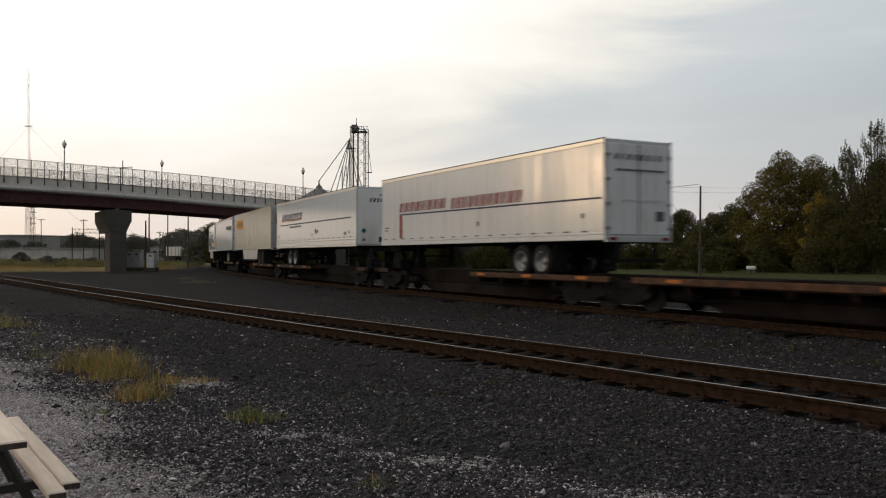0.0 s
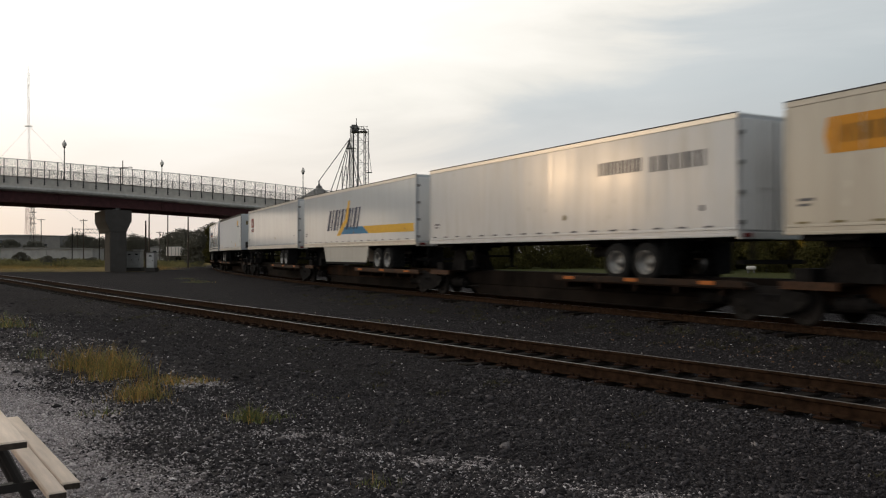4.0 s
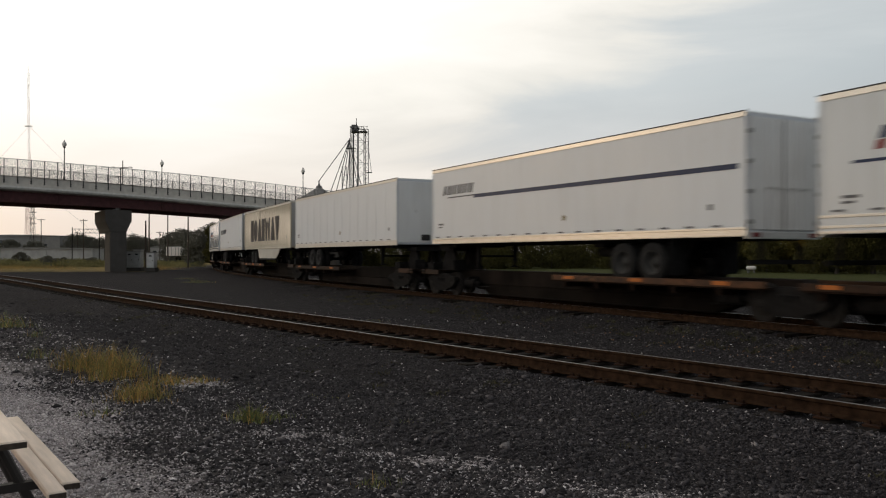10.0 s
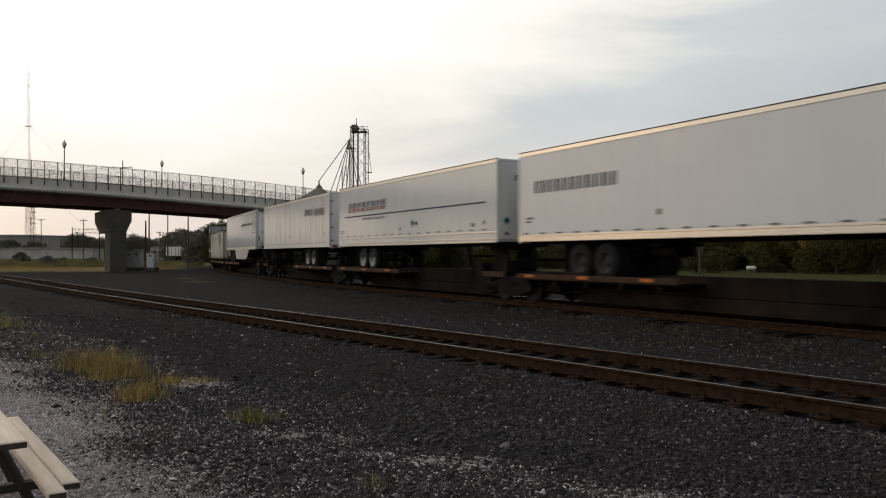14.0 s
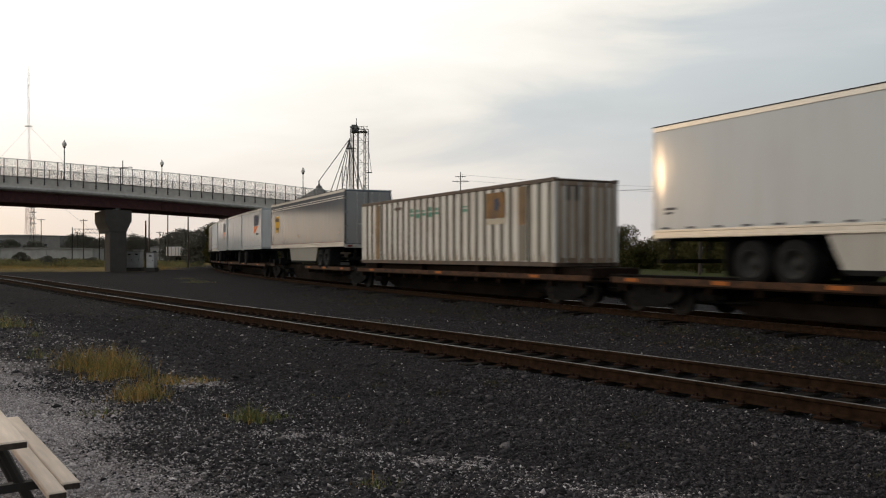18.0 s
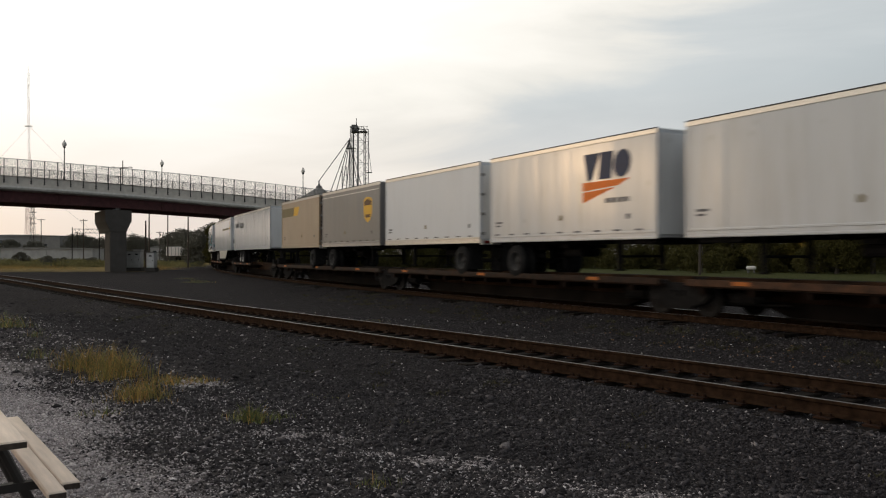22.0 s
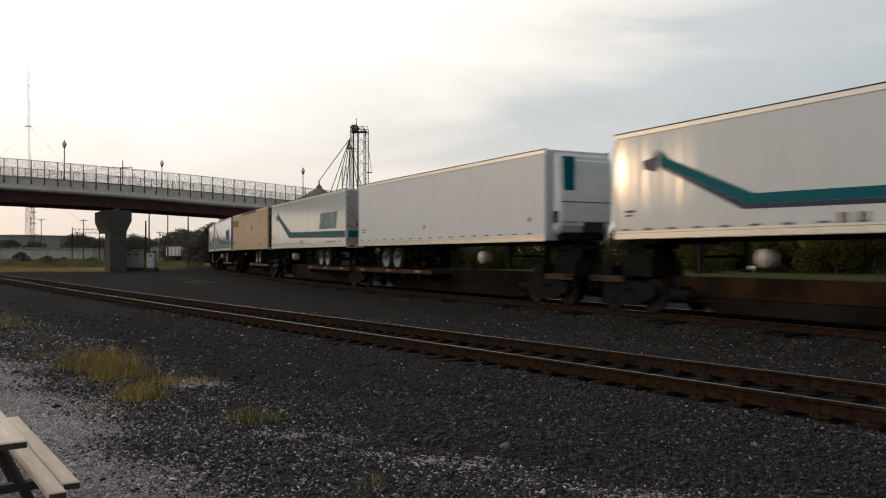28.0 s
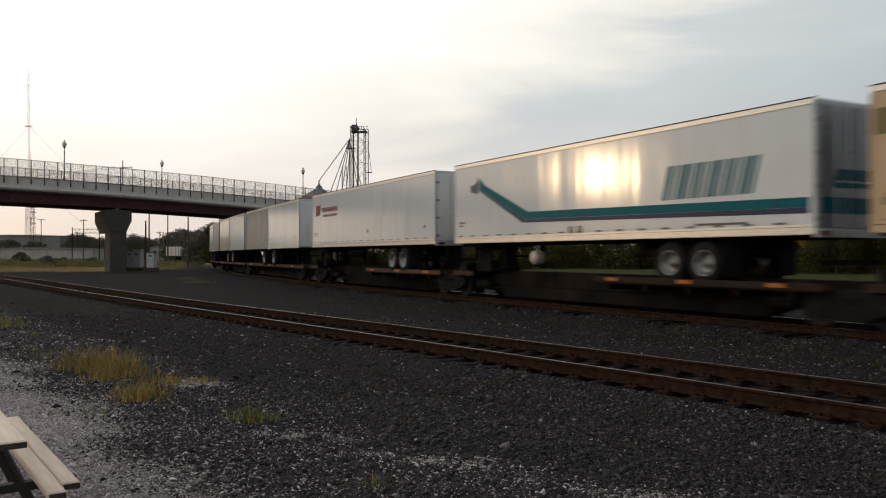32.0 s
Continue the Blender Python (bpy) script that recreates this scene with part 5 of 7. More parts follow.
def railcar(length, tray, own_front, own_back, loaded="trailer", beam=None):
    """tray: 1 or -1 for the end where the wheel tray lies; 0 for trays at both ends."""
    ob = thing("spine_railcar", "rust-brown spine flatcar with orange side sills", "railcar", group="railcars of the train")
    l2 = length / 2
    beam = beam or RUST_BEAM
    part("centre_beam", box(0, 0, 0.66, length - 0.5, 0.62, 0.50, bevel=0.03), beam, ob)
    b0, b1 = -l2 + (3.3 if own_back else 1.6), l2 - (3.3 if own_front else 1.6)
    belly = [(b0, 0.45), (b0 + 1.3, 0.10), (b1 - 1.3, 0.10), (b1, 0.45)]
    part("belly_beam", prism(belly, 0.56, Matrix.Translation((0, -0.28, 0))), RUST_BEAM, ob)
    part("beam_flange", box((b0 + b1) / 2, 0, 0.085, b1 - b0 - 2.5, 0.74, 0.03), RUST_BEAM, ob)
    for x in (b0 + 0.4, b1 - 0.4):
        part("brake_rigging", shared("brake", lambda: brake_mesh()), BLACK_STEEL, ob).location = (float(x), 0, 0)
    spans = {1: [(0.06 * l2, l2 - 0.5)], -1: [(-l2 + 0.5, -0.06 * l2)], 0: [(-l2 + 0.5, l2 - 0.5)]}[tray]
    for a, b in spans:
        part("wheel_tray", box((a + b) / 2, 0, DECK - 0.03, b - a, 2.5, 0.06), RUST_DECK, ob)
        for sy in (-1, 1):
            part("side_sill", box((a + b) / 2, sy * 1.26, 0.80, b - a, 0.05, 0.15, bevel=0.008), ORANGE_SILL, ob, "orange-brown side sill")
            for k in range(3):
                x = a + (b - a) * (0.10 + 0.37 * k)
                part("reflector", shared("refl", lambda: mesh_of("reflector", box(0, 0, 0.81, 0.5, 0.012, 0.085), REFLECTOR)), REFLECTOR, ob).location = (x, sy * 1.291, 0)
        for x in np.arange(a + 0.5, b, 1.6):
            part("cross_bearer", shared("bearer", lambda: mesh_of("cross_bearer", box(0, 0, 0.62, 0.14, 2.42, 0.16), RUST_DECK)), RUST_DECK, ob).location = (float(x), 0, 0)
    if tray:
        def hitch():
            bm = bm_new()
            for sy in (-1, 1):
                add_tube(bm, (-0.5, sy * 0.42, 0.9), (0.0, sy * 0.30, BODY_LOW - 0.22), 0.06, seg=6)
                add_tube(bm, (0.55, sy * 0.42, 0.9), (0.0, sy * 0.30, BODY_LOW - 0.22), 0.06, seg=6)
            add_box(bm, 0, 0, BODY_LOW - 0.17, 1.1, 1.3, 0.14)
            for sy in (-1, 1):
                add_prism(bm, [(-0.75, 0.88), (0.8, 0.88), (0.35, BODY_LOW - 0.24), (-0.30, BODY_LOW - 0.24)], 0.06, Matrix.Translation((0, sy * 0.55, 0)))
            add_box(bm, -0.9, 0, 1.02, 0.5, 1.9, 0.28)
            add_box(bm, 1.0, -0.75, 1.08, 0.4, 0.5, 0.36)
            return mesh_of("hitch_stand", bm, BLACK_STEEL)
        part("hitch_stand", shared("hitch", hitch), BLACK_STEEL, ob).location = (-tray * (l2 - 1.75), 0, 0)
        part("end_platform", box(-tray * (l2 - 1.2), 0, 0.86, 1.5, 2.3, 0.06), RUST_DECK, ob)
        for sy in (-1, 1):
            part("side_sill", box(-tray * (l2 - 1.2), sy * 1.15, 0.82, 1.5, 0.05, 0.16), ORANGE_SILL, ob)
    elif loaded == "pups":
        for sx in (-1, 1):
            part("hitch_stand", box(sx * 0.9, 0, 1.28, 0.7, 0.9, 0.82, bevel=0.05), BLACK_STEEL, ob)
    elif loaded == "container":
        for sx in (-7.2, -2.4, 2.4, 7.2):
            part("pedestal", box(sx, 0, 0.94, 0.3, 2.4, 0.32), RUST_DECK, ob)
        part("deck_frame", box(0, 0, 0.93, length - 1.6, 1.9, 0.29, bevel=0.02), RUST_DECK, ob)
    if own_front:
        bogie(ob, l2 - 2.0)
    bogie(ob, -l2 + (2.0 if own_back else 0.0))
    for sx, own in ((1, own_front), (-1, own_back)):
        if own:
            part("coupler", box(sx * (l2 - 0.02), 0, 0.62, 0.9, 0.24, 0.26, bevel=0.05), BLACK_STEEL, ob)
            part("end_ladder", shared("ladder", lambda: ladder_mesh()), BLACK_STEEL, ob).location = (sx * (l2 - 0.55), 0, 0)
        else:
            part("joint_casting", box(sx * (l2 - 0.1), 0, 0.78, 0.5, 0.5, 0.22, bevel=0.04), BLACK_STEEL, ob)
    return ob


def brake_mesh():
    bm = tube((-0.5, -0.62, 0.46), (0.35, -0.62, 0.46), 0.15, seg=12)
    add_tube(bm, (0.35, -0.62, 0.46), (0.55, -0.62, 0.46), 0.06, seg=8)
    add_tube(bm, (-0.9, -0.55, 0.30), (1.2, -0.55, 0.36), 0.025, seg=6)
    add_box(bm, -0.1, 0.55, 0.45, 0.7, 0.3, 0.34, bevel=0.03)
    add_box(bm, 0.0, 0, 0.62, 0.10, 1.6, 0.10)
    return mesh_of("brake_rigging", bm, BLACK_STEEL)


def ladder_mesh():
    bm = bm_new()
    for x in (-0.2, 0.2):
        add_tube(bm, (x, -1.2, 0.25), (x, -1.2, 1.15), 0.018, seg=5)
    for z in (0.32, 0.58, 0.84, 1.10):
        add_tube(bm, (-0.2, -1.2, z), (0.2, -1.2, z), 0.014, seg=5)
    return mesh_of("end_ladder", bm, BLACK_STEEL)


L53 = 16.15
END_GREY = trailer_paint("pale_grey_nose_paint", (0.50, 0.515, 0.535), 0.4)
# each load: place of its leading end along the track at the start, and how it is made
LOADS = []


def small_marks(ob, seed):
    """Fleet plates and stickers near the ends, as plain bars."""
    rng = random.Random(seed)
    n = ob["length"]
    lift = 0.2 if n > 10 else 0.12
    a = rng.uniform(0.35, 0.6)
    letter(ob, "marking", sheet([(a, 2.30 + lift), (a + 0.42, 2.30 + lift), (a + 0.42, 2.36 + lift), (a, 2.36 + lift)]), INK_GREY)
    letter(ob, "marking", sheet([(a, 2.20 + lift), (a + 0.3, 2.20 + lift), (a + 0.3, 2.25 + lift), (a, 2.25 + lift)]), INK_GREY)
    b = n - rng.uniform(0.9, 1.3)
    letter(ob, "marking", sheet([(b, 2.24 + lift), (b + 0.15, 2.24 + lift), (b + 0.15, 2.37 + lift), (b, 2.37 + lift)]), INK_GREY)
    c = n * rng.uniform(0.40, 0.62)
    letter(ob, "scuff", sheet([(c, 2.42), (c + 0.16, 2.40), (c + 0.20, 2.52), (c + 0.05, 2.58)]), INK_OLIVE, "dark scuff on the side sheet")


def load(front, ob, livery=None, *args):
    if livery:
        livery(ob, *args)
    if ob.name.find("trailer") >= 0:
        small_marks(ob, int(front * 10))
    LOADS.append((front, ob))


load(30.57, trailer("white box trailer with faded red lettering and navy stripe", L53, 1, DULL_WHITE, tape=INK_GREY, end_paint=LIGHTENED_END_WHITE), livery_red_stripe)
load(49.92, trailer("clean white box trailer with red and navy lettering", L53, -1, WHITE, tape=INK_GREY, rail_paint=RAIL_ALU, deep_rail=True), livery_two_tone)
load(67.86, trailer("grey-beige box trailer with amber sign and side skirt", L53, 1, BEIGE, posts=0.6, tape=INK_OLIVE, skirt=(4.3, 11.0, 1.16), end_paint=DOOR_GREY, trim=BEIGE, rims=DARK_RIM), livery_orange_sign)
load(85.37, trailer("white box trailer with dark grey lettering", L53, 1, DULL_WHITE, tape=INK_GREY, trim=None), livery_grey_words, 10.9)
load(102.75, trailer("white box trailer with navy lettering, gold and blue stripes and skirt", L53, 1, WHITE, tape=INK_GREY, skirt=(3.7, 10.6, 1.12)), livery_swoosh)
load(120.26, trailer("plain white box trailer with red square sign", L53, 1, WHITE, tape=INK_GREY), livery_red_square)
load(139.95, trailer("white box trailer with dark roof trim and small gold sign", L53, -1, MATTE_WHITE, tape=INK_GREY, trim=DARK_TRIM, end_paint=END_GREY), livery_gold_mark)
load(157.55, trailer("clean white box trailer with red and navy lettering", L53, -1, WHITE, tape=INK_GREY, deep_rail=True), livery_two_tone)
load(175.69, trailer("white box trailer with a long navy stripe", L53, 1, MATTE_WHITE, tape=INK_GREY, rims=DARK_RIM), livery_long_stripe)
load(195.28, trailer("plain off-white box trailer with ribbed sides", L53, -1, MATTE_WHITE, posts=1.2, tape=INK_GREY, rims=DARK_RIM))
load(212.57, trailer("cream box trailer with tall black lettering and skirt", L53, -1, CREAM, posts=0.6, tape=INK_OLIVE, skirt=(5.5, 13.2, 1.24), end_paint=DOOR_GREY, rims=DARK_RIM), livery_big_black)
load(230.06, trailer("white box trailer with small dark lettering", L53, -1, MATTE_WHITE, tape=INK_GREY, end_paint=DOOR_GREY, rims=DARK_RIM), livery_small_words)
load(247.54, trailer("clean white box trailer with red and navy lettering", L53, -1, WHITE, tape=INK_GREY, deep_rail=True), livery_two_tone)
load(265.20, trailer("weathered white box trailer with grey lettering", L53, 1, DULL_WHITE, posts=1.2, tape=INK_GREY), livery_grey_words, 10.9)
load(284.46, trailer("white refrigerated trailer with round seal, dark cooling unit and skirt", L53, -1, WHITE, tape=INK_GREY, rims=DARK_RIM, skirt=(5.4, 12.8, 1.15), nose_unit="black"), livery_seal)
load(305.13, ribbed_container("chalky white ribbed container with worn green lettering"))
load(323.76, trailer("grey-brown box trailer with gold shield badge and skirt", L53, 1, GREY, rail_paint=RAIL_ALU, tape=INK_RED, skirt=(5.0, 11.2, 1.14), skirt_paint=SKIRT_GREY, end_paint=DOOR_GREY, rims=DARK_RIM), livery_shield, 1.75, 3.26, 1.25, 1.05, True)
load(343.22, trailer("short white trailer with navy lettering and orange slashes", 8.6, -1, DULL_WHITE, tape=INK_GREY, axles=1, rims=DARK_RIM), livery_slashes)
load(352.08, trailer("short plain white box trailer", 8.6, 1, DULL_WHITE, posts=1.2, axles=1, rims=DARK_RIM, end_paint=GREY))
load(361.71, trailer("short white trailer with navy lettering and orange slashes", 8.6, -1, DULL_WHITE, tape=INK_GREY, axles=1, rims=DARK_RIM), livery_slashes)
load(371.00, trailer("short plain white trailer with a worn lower edge", 8.6, 1, MATTE_WHITE, axles=1, tape=INK_GREY, rims=DARK_RIM))
load(380.21, trailer("short grey-brown trailer with gold shield badge", 8.6, -1, PUP_BROWN, axles=1, tape=DARK_TRIM, rail_paint=GREY, rims=DARK_RIM), livery_shield, 7.0, 3.41, 1.12, 1.13)
load(389.33, trailer("short tan trailer with dark olive band and gold end", 8.6, 1, PUP_TAN, axles=1, end_paint=DARK_TRIM, rims=DARK_RIM), livery_dark_band)
load(401.45, trailer("weathered white box trailer with grey lettering", L53, -1, DULL_WHITE, posts=1.2, tape=INK_GREY, end_paint=LIGHTENED_END_WHITE), livery_grey_words, 0.8)
load(419.89, trailer("white refrigerated trailer with round seal, dark cooling unit and skirt", L53, -1, DULL_WHITE, tape=INK_GREY, skirt=(5.4, 12.8, 1.15), nose_unit="black"), livery_seal)
load(440.13, trailer("white refrigerated trailer with kinked teal stripe", L53, 1, WHITE, tape=INK_GREY, nose_unit="teal", tank=True, end_paint=STEEL_DOOR), livery_teal_kink)
load(459.69, trailer("plain white refrigerated trailer with pale cooling unit", L53, -1, MATTE_WHITE, tape=INK_GREY, nose_unit="teal", tank=True, tank_at=4.4))
load(477.62, trailer("white refrigerated trailer with kinked teal stripe", L53, 1, WHITE, tape=INK_GREY, nose_unit="teal", tank=True, end_paint=STEEL_DOOR), livery_teal_kink)
load(495.02, trailer("tan box trailer with dark olive band and gold end", L53, 1, TAN, tape=INK_OLIVE, end_paint=DARK_TRIM), livery_dark_band)
load(512.49, trailer("white refrigerated trailer with kinked teal stripe", L53, 1, WHITE, tape=INK_GREY, nose_unit="teal", tank=True, end_paint=STEEL_DOOR), livery_teal_kink)
load(530.26, trailer("white box trailer with small red mark", L53, 1, WHITE, tape=INK_GREY), livery_small_red)
load(549.24, trailer("short plain white box trailer", 8.6, -1, WHITE, axles=1))
load(557.9, trailer("short plain grey-brown box trailer", 8.6, 1, PUP_BROWN, axles=1))
load(567.6, trailer("short plain white box trailer", 8.6, -1, DULL_WHITE, axles=1))
load(576.5, trailer("short plain cream box trailer", 8.6, 1, CREAM, axles=1))
load(586.2, trailer("short plain grey-brown box trailer", 8.6, -1, PUP_BROWN, axles=1, rims=DARK_RIM))
load(595.1, trailer("short plain white box trailer", 8.6, 1, DULL_WHITE, axles=1, rims=DARK_RIM))


def build_railcars():
    """One railcar under each long load, one under each pair of short trailers."""
    units, i = [], 0
    while i < len(LOADS):
        front, ob = LOADS[i]
        if ob["length"] < 10:
            nf, nob = LOADS[i + 1]
            units.append((front, nf + nob["length"], 0, "pups"))
            i += 2
        else:
            units.append((front, front + ob["length"], ob.get("tray", 0), "container" if ob.name.startswith("ribbed") else "trailer"))
            i += 1
    cars = []
    rusty = (67.86, 102.75, 157.55, 343.22, 361.71, 401.45, 440.13, 477.62)     # leading ends of the loads on the orange-brown cars
    ends = [units[0][0] - 0.65] + [(a[1] + b[0]) / 2 for a, b in zip(units, units[1:])] + [units[-1][1] + 0.7]
    for k, (f, b, tray, what) in enumerate(units):
        own_f = k == 0 or units[k][0] - units[k - 1][1] > 2.6
        own_b = k == len(units) - 1 or units[k + 1][0] - units[k][1] > 2.6
        cars.append((ends[k], railcar(ends[k + 1] - ends[k], tray, own_f, own_b, what, ORANGE_BEAM if any(abs(f - q) < 1 for q in rusty) else None), ends[k + 1] - ends[k]))
    # two empty railcars run ahead
    e = ends[0]
    for _ in range(2):
        cars.append((e - 17.7, railcar(17.7, 0, False, False, "empty"), 17.7))
        e -= 17.7
    return cars


# ---------------------------------------------------------------- road bridge over the tracks
BR_O, BR_D = Vector((-43.6, 108.9)), Vector((0.8633, 0.5048)).normalized()
BR_N = Vector((-BR_D.y, BR_D.x))              # across the bridge, away from the eye
BR_W = 11.0


def br_top(b):
    """Height of the fence's top along the bridge: a road that dips towards its far end."""
    return 12.0 - 0.043 * b - 0.00056 * b * b


def br_at(b, across, z):
    p = BR_O + BR_D * (b * 1.0748) + BR_N * across
    return Vector((p.x, p.y, z * WIDE))


def br_low(b):
    """Depth of the girders' lower edge under the fence's top: the beam grows shallower along the way."""
    return 4.76 - 0.0095 * max(-40.0, min(45.0, b))


def br_strip(b0, b1, step, section):
    """Sweeps a section, given as (across, depth under the fence's top), along the bridge; a depth past 5 hangs from the girders' lower edge."""
    bm = bm_new()
    rings = []
    for b in np.arange(b0, b1 + 0.01, step):
        low = br_low(float(b))
        rings.append([bm.verts.new(br_at(float(b), a, br_top(float(b)) - (low + d - 5.2 if 5.0 < d < 6.0 else d))) for a, d in section])
    k = len(section)
    for r, q in zip(rings, rings[1:]):
        for i in range(k):
            bm.faces.new((r[i], r[(i + 1) % k], q[(i + 1) % k], q[i]))
    bm.faces.new(rings[0][::-1])
    bm.faces.new(rings[-1])
    bmesh.ops.recalc_face_normals(bm, faces=bm.faces)
    return bm


def chain_link():
    """Thin wires with gaps: seen from afar the fence is a faint veil."""
    m = bpy.data.materials.new("chain_link_mesh")
    m.use_nodes = True
    t = m.node_tree
    bs = t.nodes["Principled BSDF"]
    out = t.nodes["Material Output"]
    bs.inputs["Base Color"].default_value = (0.11, 0.105, 0.10, 1)
    bs.inputs["Roughness"].default_value = 0.6
    tc = node(t, "ShaderNodeTexCoord")
    mp = node(t, "ShaderNodeMapping")
    mp.inputs["Rotation"].default_value = (radians(45), radians(30), radians(34))
    t.links.new(tc.outputs["Object"], mp.inputs[0])
    ch = node(t, "ShaderNodeTexBrick")
    ch.inputs["Scale"].default_value, ch.inputs["Mortar Size"].default_value = 14.0, 0.016
    t.links.new(mp.outputs[0], ch.inputs["Vector"])
    tr = node(t, "ShaderNodeBsdfTransparent")
    mx = node(t, "ShaderNodeMixShader")
    t.links.new(ch.outputs["Fac"], mx.inputs[0])
    t.links.new(tr.outputs[0], mx.inputs[1])
    t.links.new(bs.outputs[0], mx.inputs[2])
    t.links.new(mx.outputs[0], out.inputs[0])
    return m


PARAPET = material("parapet_concrete", (0.60, 0.555, 0.50), 0.85, 0.0, 0.06, 2.0, 0.2, 30.0, dirt=(0.38, 0.35, 0.31))


def build_bridge():
    br = thing("road_bridge", "concrete and dark red steel road bridge with tall fence", "bridge", kind="structure")
    b0, b1 = -60.0, 64.0
    part("deck", br_strip(b0, b1, 2.0, [(-0.28, 3.06), (-0.28, 3.26), (-0.1, 3.46), (1.2, 3.62), (BR_W - 1.2, 3.62), (BR_W + 0.15, 3.48), (BR_W + 0.15, 3.08)]), PALE_CONCRETE, br)
    for a in (0.0, BR_W - 0.3):
        part("parapet", br_strip(b0, b1, 2.0, [(a, 1.98), (a, 3.08), (a + 0.3, 3.08), (a + 0.3, 1.98)]), PARAPET, br)
    for a in (0.75, 3.1, 5.4, 7.8, 10.1):
        part("girder", br_strip(b0, b1, 2.0, [(a - 0.02, 3.6), (a - 0.02, 5.12), (a - 0.24, 5.13), (a - 0.24, 5.20), (a + 0.24, 5.20), (a + 0.24, 5.13), (a + 0.02, 5.12), (a + 0.02, 3.6)]), GIRDER_RED, br)
    for b in np.arange(-24.0, 45.0, 6.0):
        if -24 < b < 40:
            part("stiffener", br_strip(float(b), float(b) + 0.10, 0.10, [(0.52, 3.62), (0.52, 5.1), (0.72, 5.1), (0.72, 3.62)]), GIRDER_RED, br)
            part("cross_frame", br_strip(float(b), float(b) + 0.10, 0.10, [(0.8, 3.8), (0.8, 4.25), (10.0, 4.25), (10.0, 3.8)]), GIRDER_RED, br)
    mesh_mat = chain_link()
    for a, first, last in ((-0.06, -30.0, 60.0), (BR_W + 0.06, -30.0, 60.0)):
        n = int((last - first) / 1.41)
        for i in range(n + 1):
            b = first + i * 1.41
            z = br_top(b)
            if b > 44 and a > 0:
                continue
            bm = tube(br_at(b, a, z - 2.75), br_at(b, a, z), 0.052, seg=6)
            for dz in (2.45, 2.7):
                add_box(bm, *br_at(b, a, z - dz), 0.16, 0.16, 0.09)
            part("fence_post", bm, FENCE_BLACK, br)
        for d in (0.02, 1.95):
            part("fence_rail", br_strip(first, last, 2.0, [(a - 0.03, d), (a - 0.03, d + 0.06), (a + 0.03, d + 0.06), (a + 0.03, d)]), FENCE_BLACK if d > 1 else GALV, br)
        part("fence_mesh", br_strip(first, last, 2.0, [(a - 0.004, 0.05), (a - 0.004, 1.95), (a + 0.004, 1.95), (a + 0.004, 0.05)]), mesh_mat, br)
    # piers: a column on the near side of each broad flared head that carries all the girders
    for b in (0.9, 31.0, -34.0):
        z1, z0 = (br_top(b) - br_low(b) - 0.20) * WIDE, -1.0
        foot = br_at(b, 0, 0)
        place = Matrix(((BR_D.x, BR_N.x, 0, foot.x), (BR_D.y, BR_N.y, 0, foot.y), (0, 0, 1, 0), (0, 0, 0, 1)))
        head = [(-1.05, z1 - 3.0), (1.05, z1 - 3.0), (1.2, z1 - 2.5), (1.68, z1 - 1.5), (1.68, z1), (-1.68, z1), (-1.68, z1 - 1.5), (-1.2, z1 - 2.5)]
        bm = add_prism(bm_new(), head, 9.7, place @ Matrix.Translation((0, 0.7, 0)))
        bmesh.ops.recalc_face_normals(bm, faces=bm.faces)
        bmesh.ops.bevel(bm, geom=bm.edges[:], offset=0.08, segments=1, affect="EDGES")
        part("pier_head", bm, CONCRETE, br, "broad flared concrete pier head")
        bm = add_prism(bm_new(), [(-1.04, z0), (1.04, z0), (1.04, z1 - 2.95), (-1.04, z1 - 2.95)], 4.6, place @ Matrix.Translation((0, 0.75, 0)))
        bmesh.ops.recalc_face_normals(bm, faces=bm.faces)
        bmesh.ops.bevel(bm, geom=bm.edges[:], offset=0.08, segments=1, affect="EDGES")
        part("pier", bm, CONCRETE, br, "concrete pier column")
        for a in (1.1, 3.2, 5.4, 7.8, 10.1):
            p = place @ Vector((0, a, z1 + 0.14))
            part("bearing", box(p.x, p.y, p.z, 0.5, 0.5, 0.28), GALV, br)
    part("abutment", br_strip(52.0, 53.5, 1.5, [(0.0, 3.1), (0.0, 13.0), (BR_W, 13.0), (BR_W, 3.1)]), CONCRETE, br)
    part("abutment", br_strip(-57.5, -56.0, 1.5, [(0.0, 3.1), (0.0, 16.5), (BR_W, 16.5), (BR_W, 3.1)]), CONCRETE, br)
    for b, a, drop in ((-5.3, 0.15, 0.0), (24.75, 0.15, 0.0), (8.0, BR_W - 0.15, 0.0), (38.5, BR_W - 0.15, 0.0)):
        street_lamp(br_at(b, a, br_top(b) - 1.98))


def street_lamp(base):
    ob = thing("street_lamp", "dark post lamp with acorn globe on the bridge parapet", "street lamp", Matrix.Translation(base) @ Matrix.Scale(WIDE, 4), "lamps on the bridge")
    part("post", add_tube(tube((0, 0, 0), (0, 0, 0.5), 0.13, 0.09, 10), (0, 0, 0.5), (0, 0, 3.75), 0.07, 0.05, 10), FENCE_BLACK, ob, smooth=True)
    part("collar", tube((0, 0, 3.7), (0, 0, 3.85), 0.10, 0.17, 10), FENCE_BLACK, ob)
    part("globe", lathe([(0.13, 3.85), (0.24, 4.0), (0.25, 4.15), (0.17, 4.35), (0.06, 4.47), (0.0, 4.5)], 12, Matrix.Identity(4)), LAMP_GLASS, ob, "pale acorn globe", True)
    part("finial", lathe([(0.09, 4.45), (0.07, 4.53), (0.02, 4.60), (0.0, 4.7)], 8, Matrix.Identity(4)), FENCE_BLACK, ob)


build_bridge()


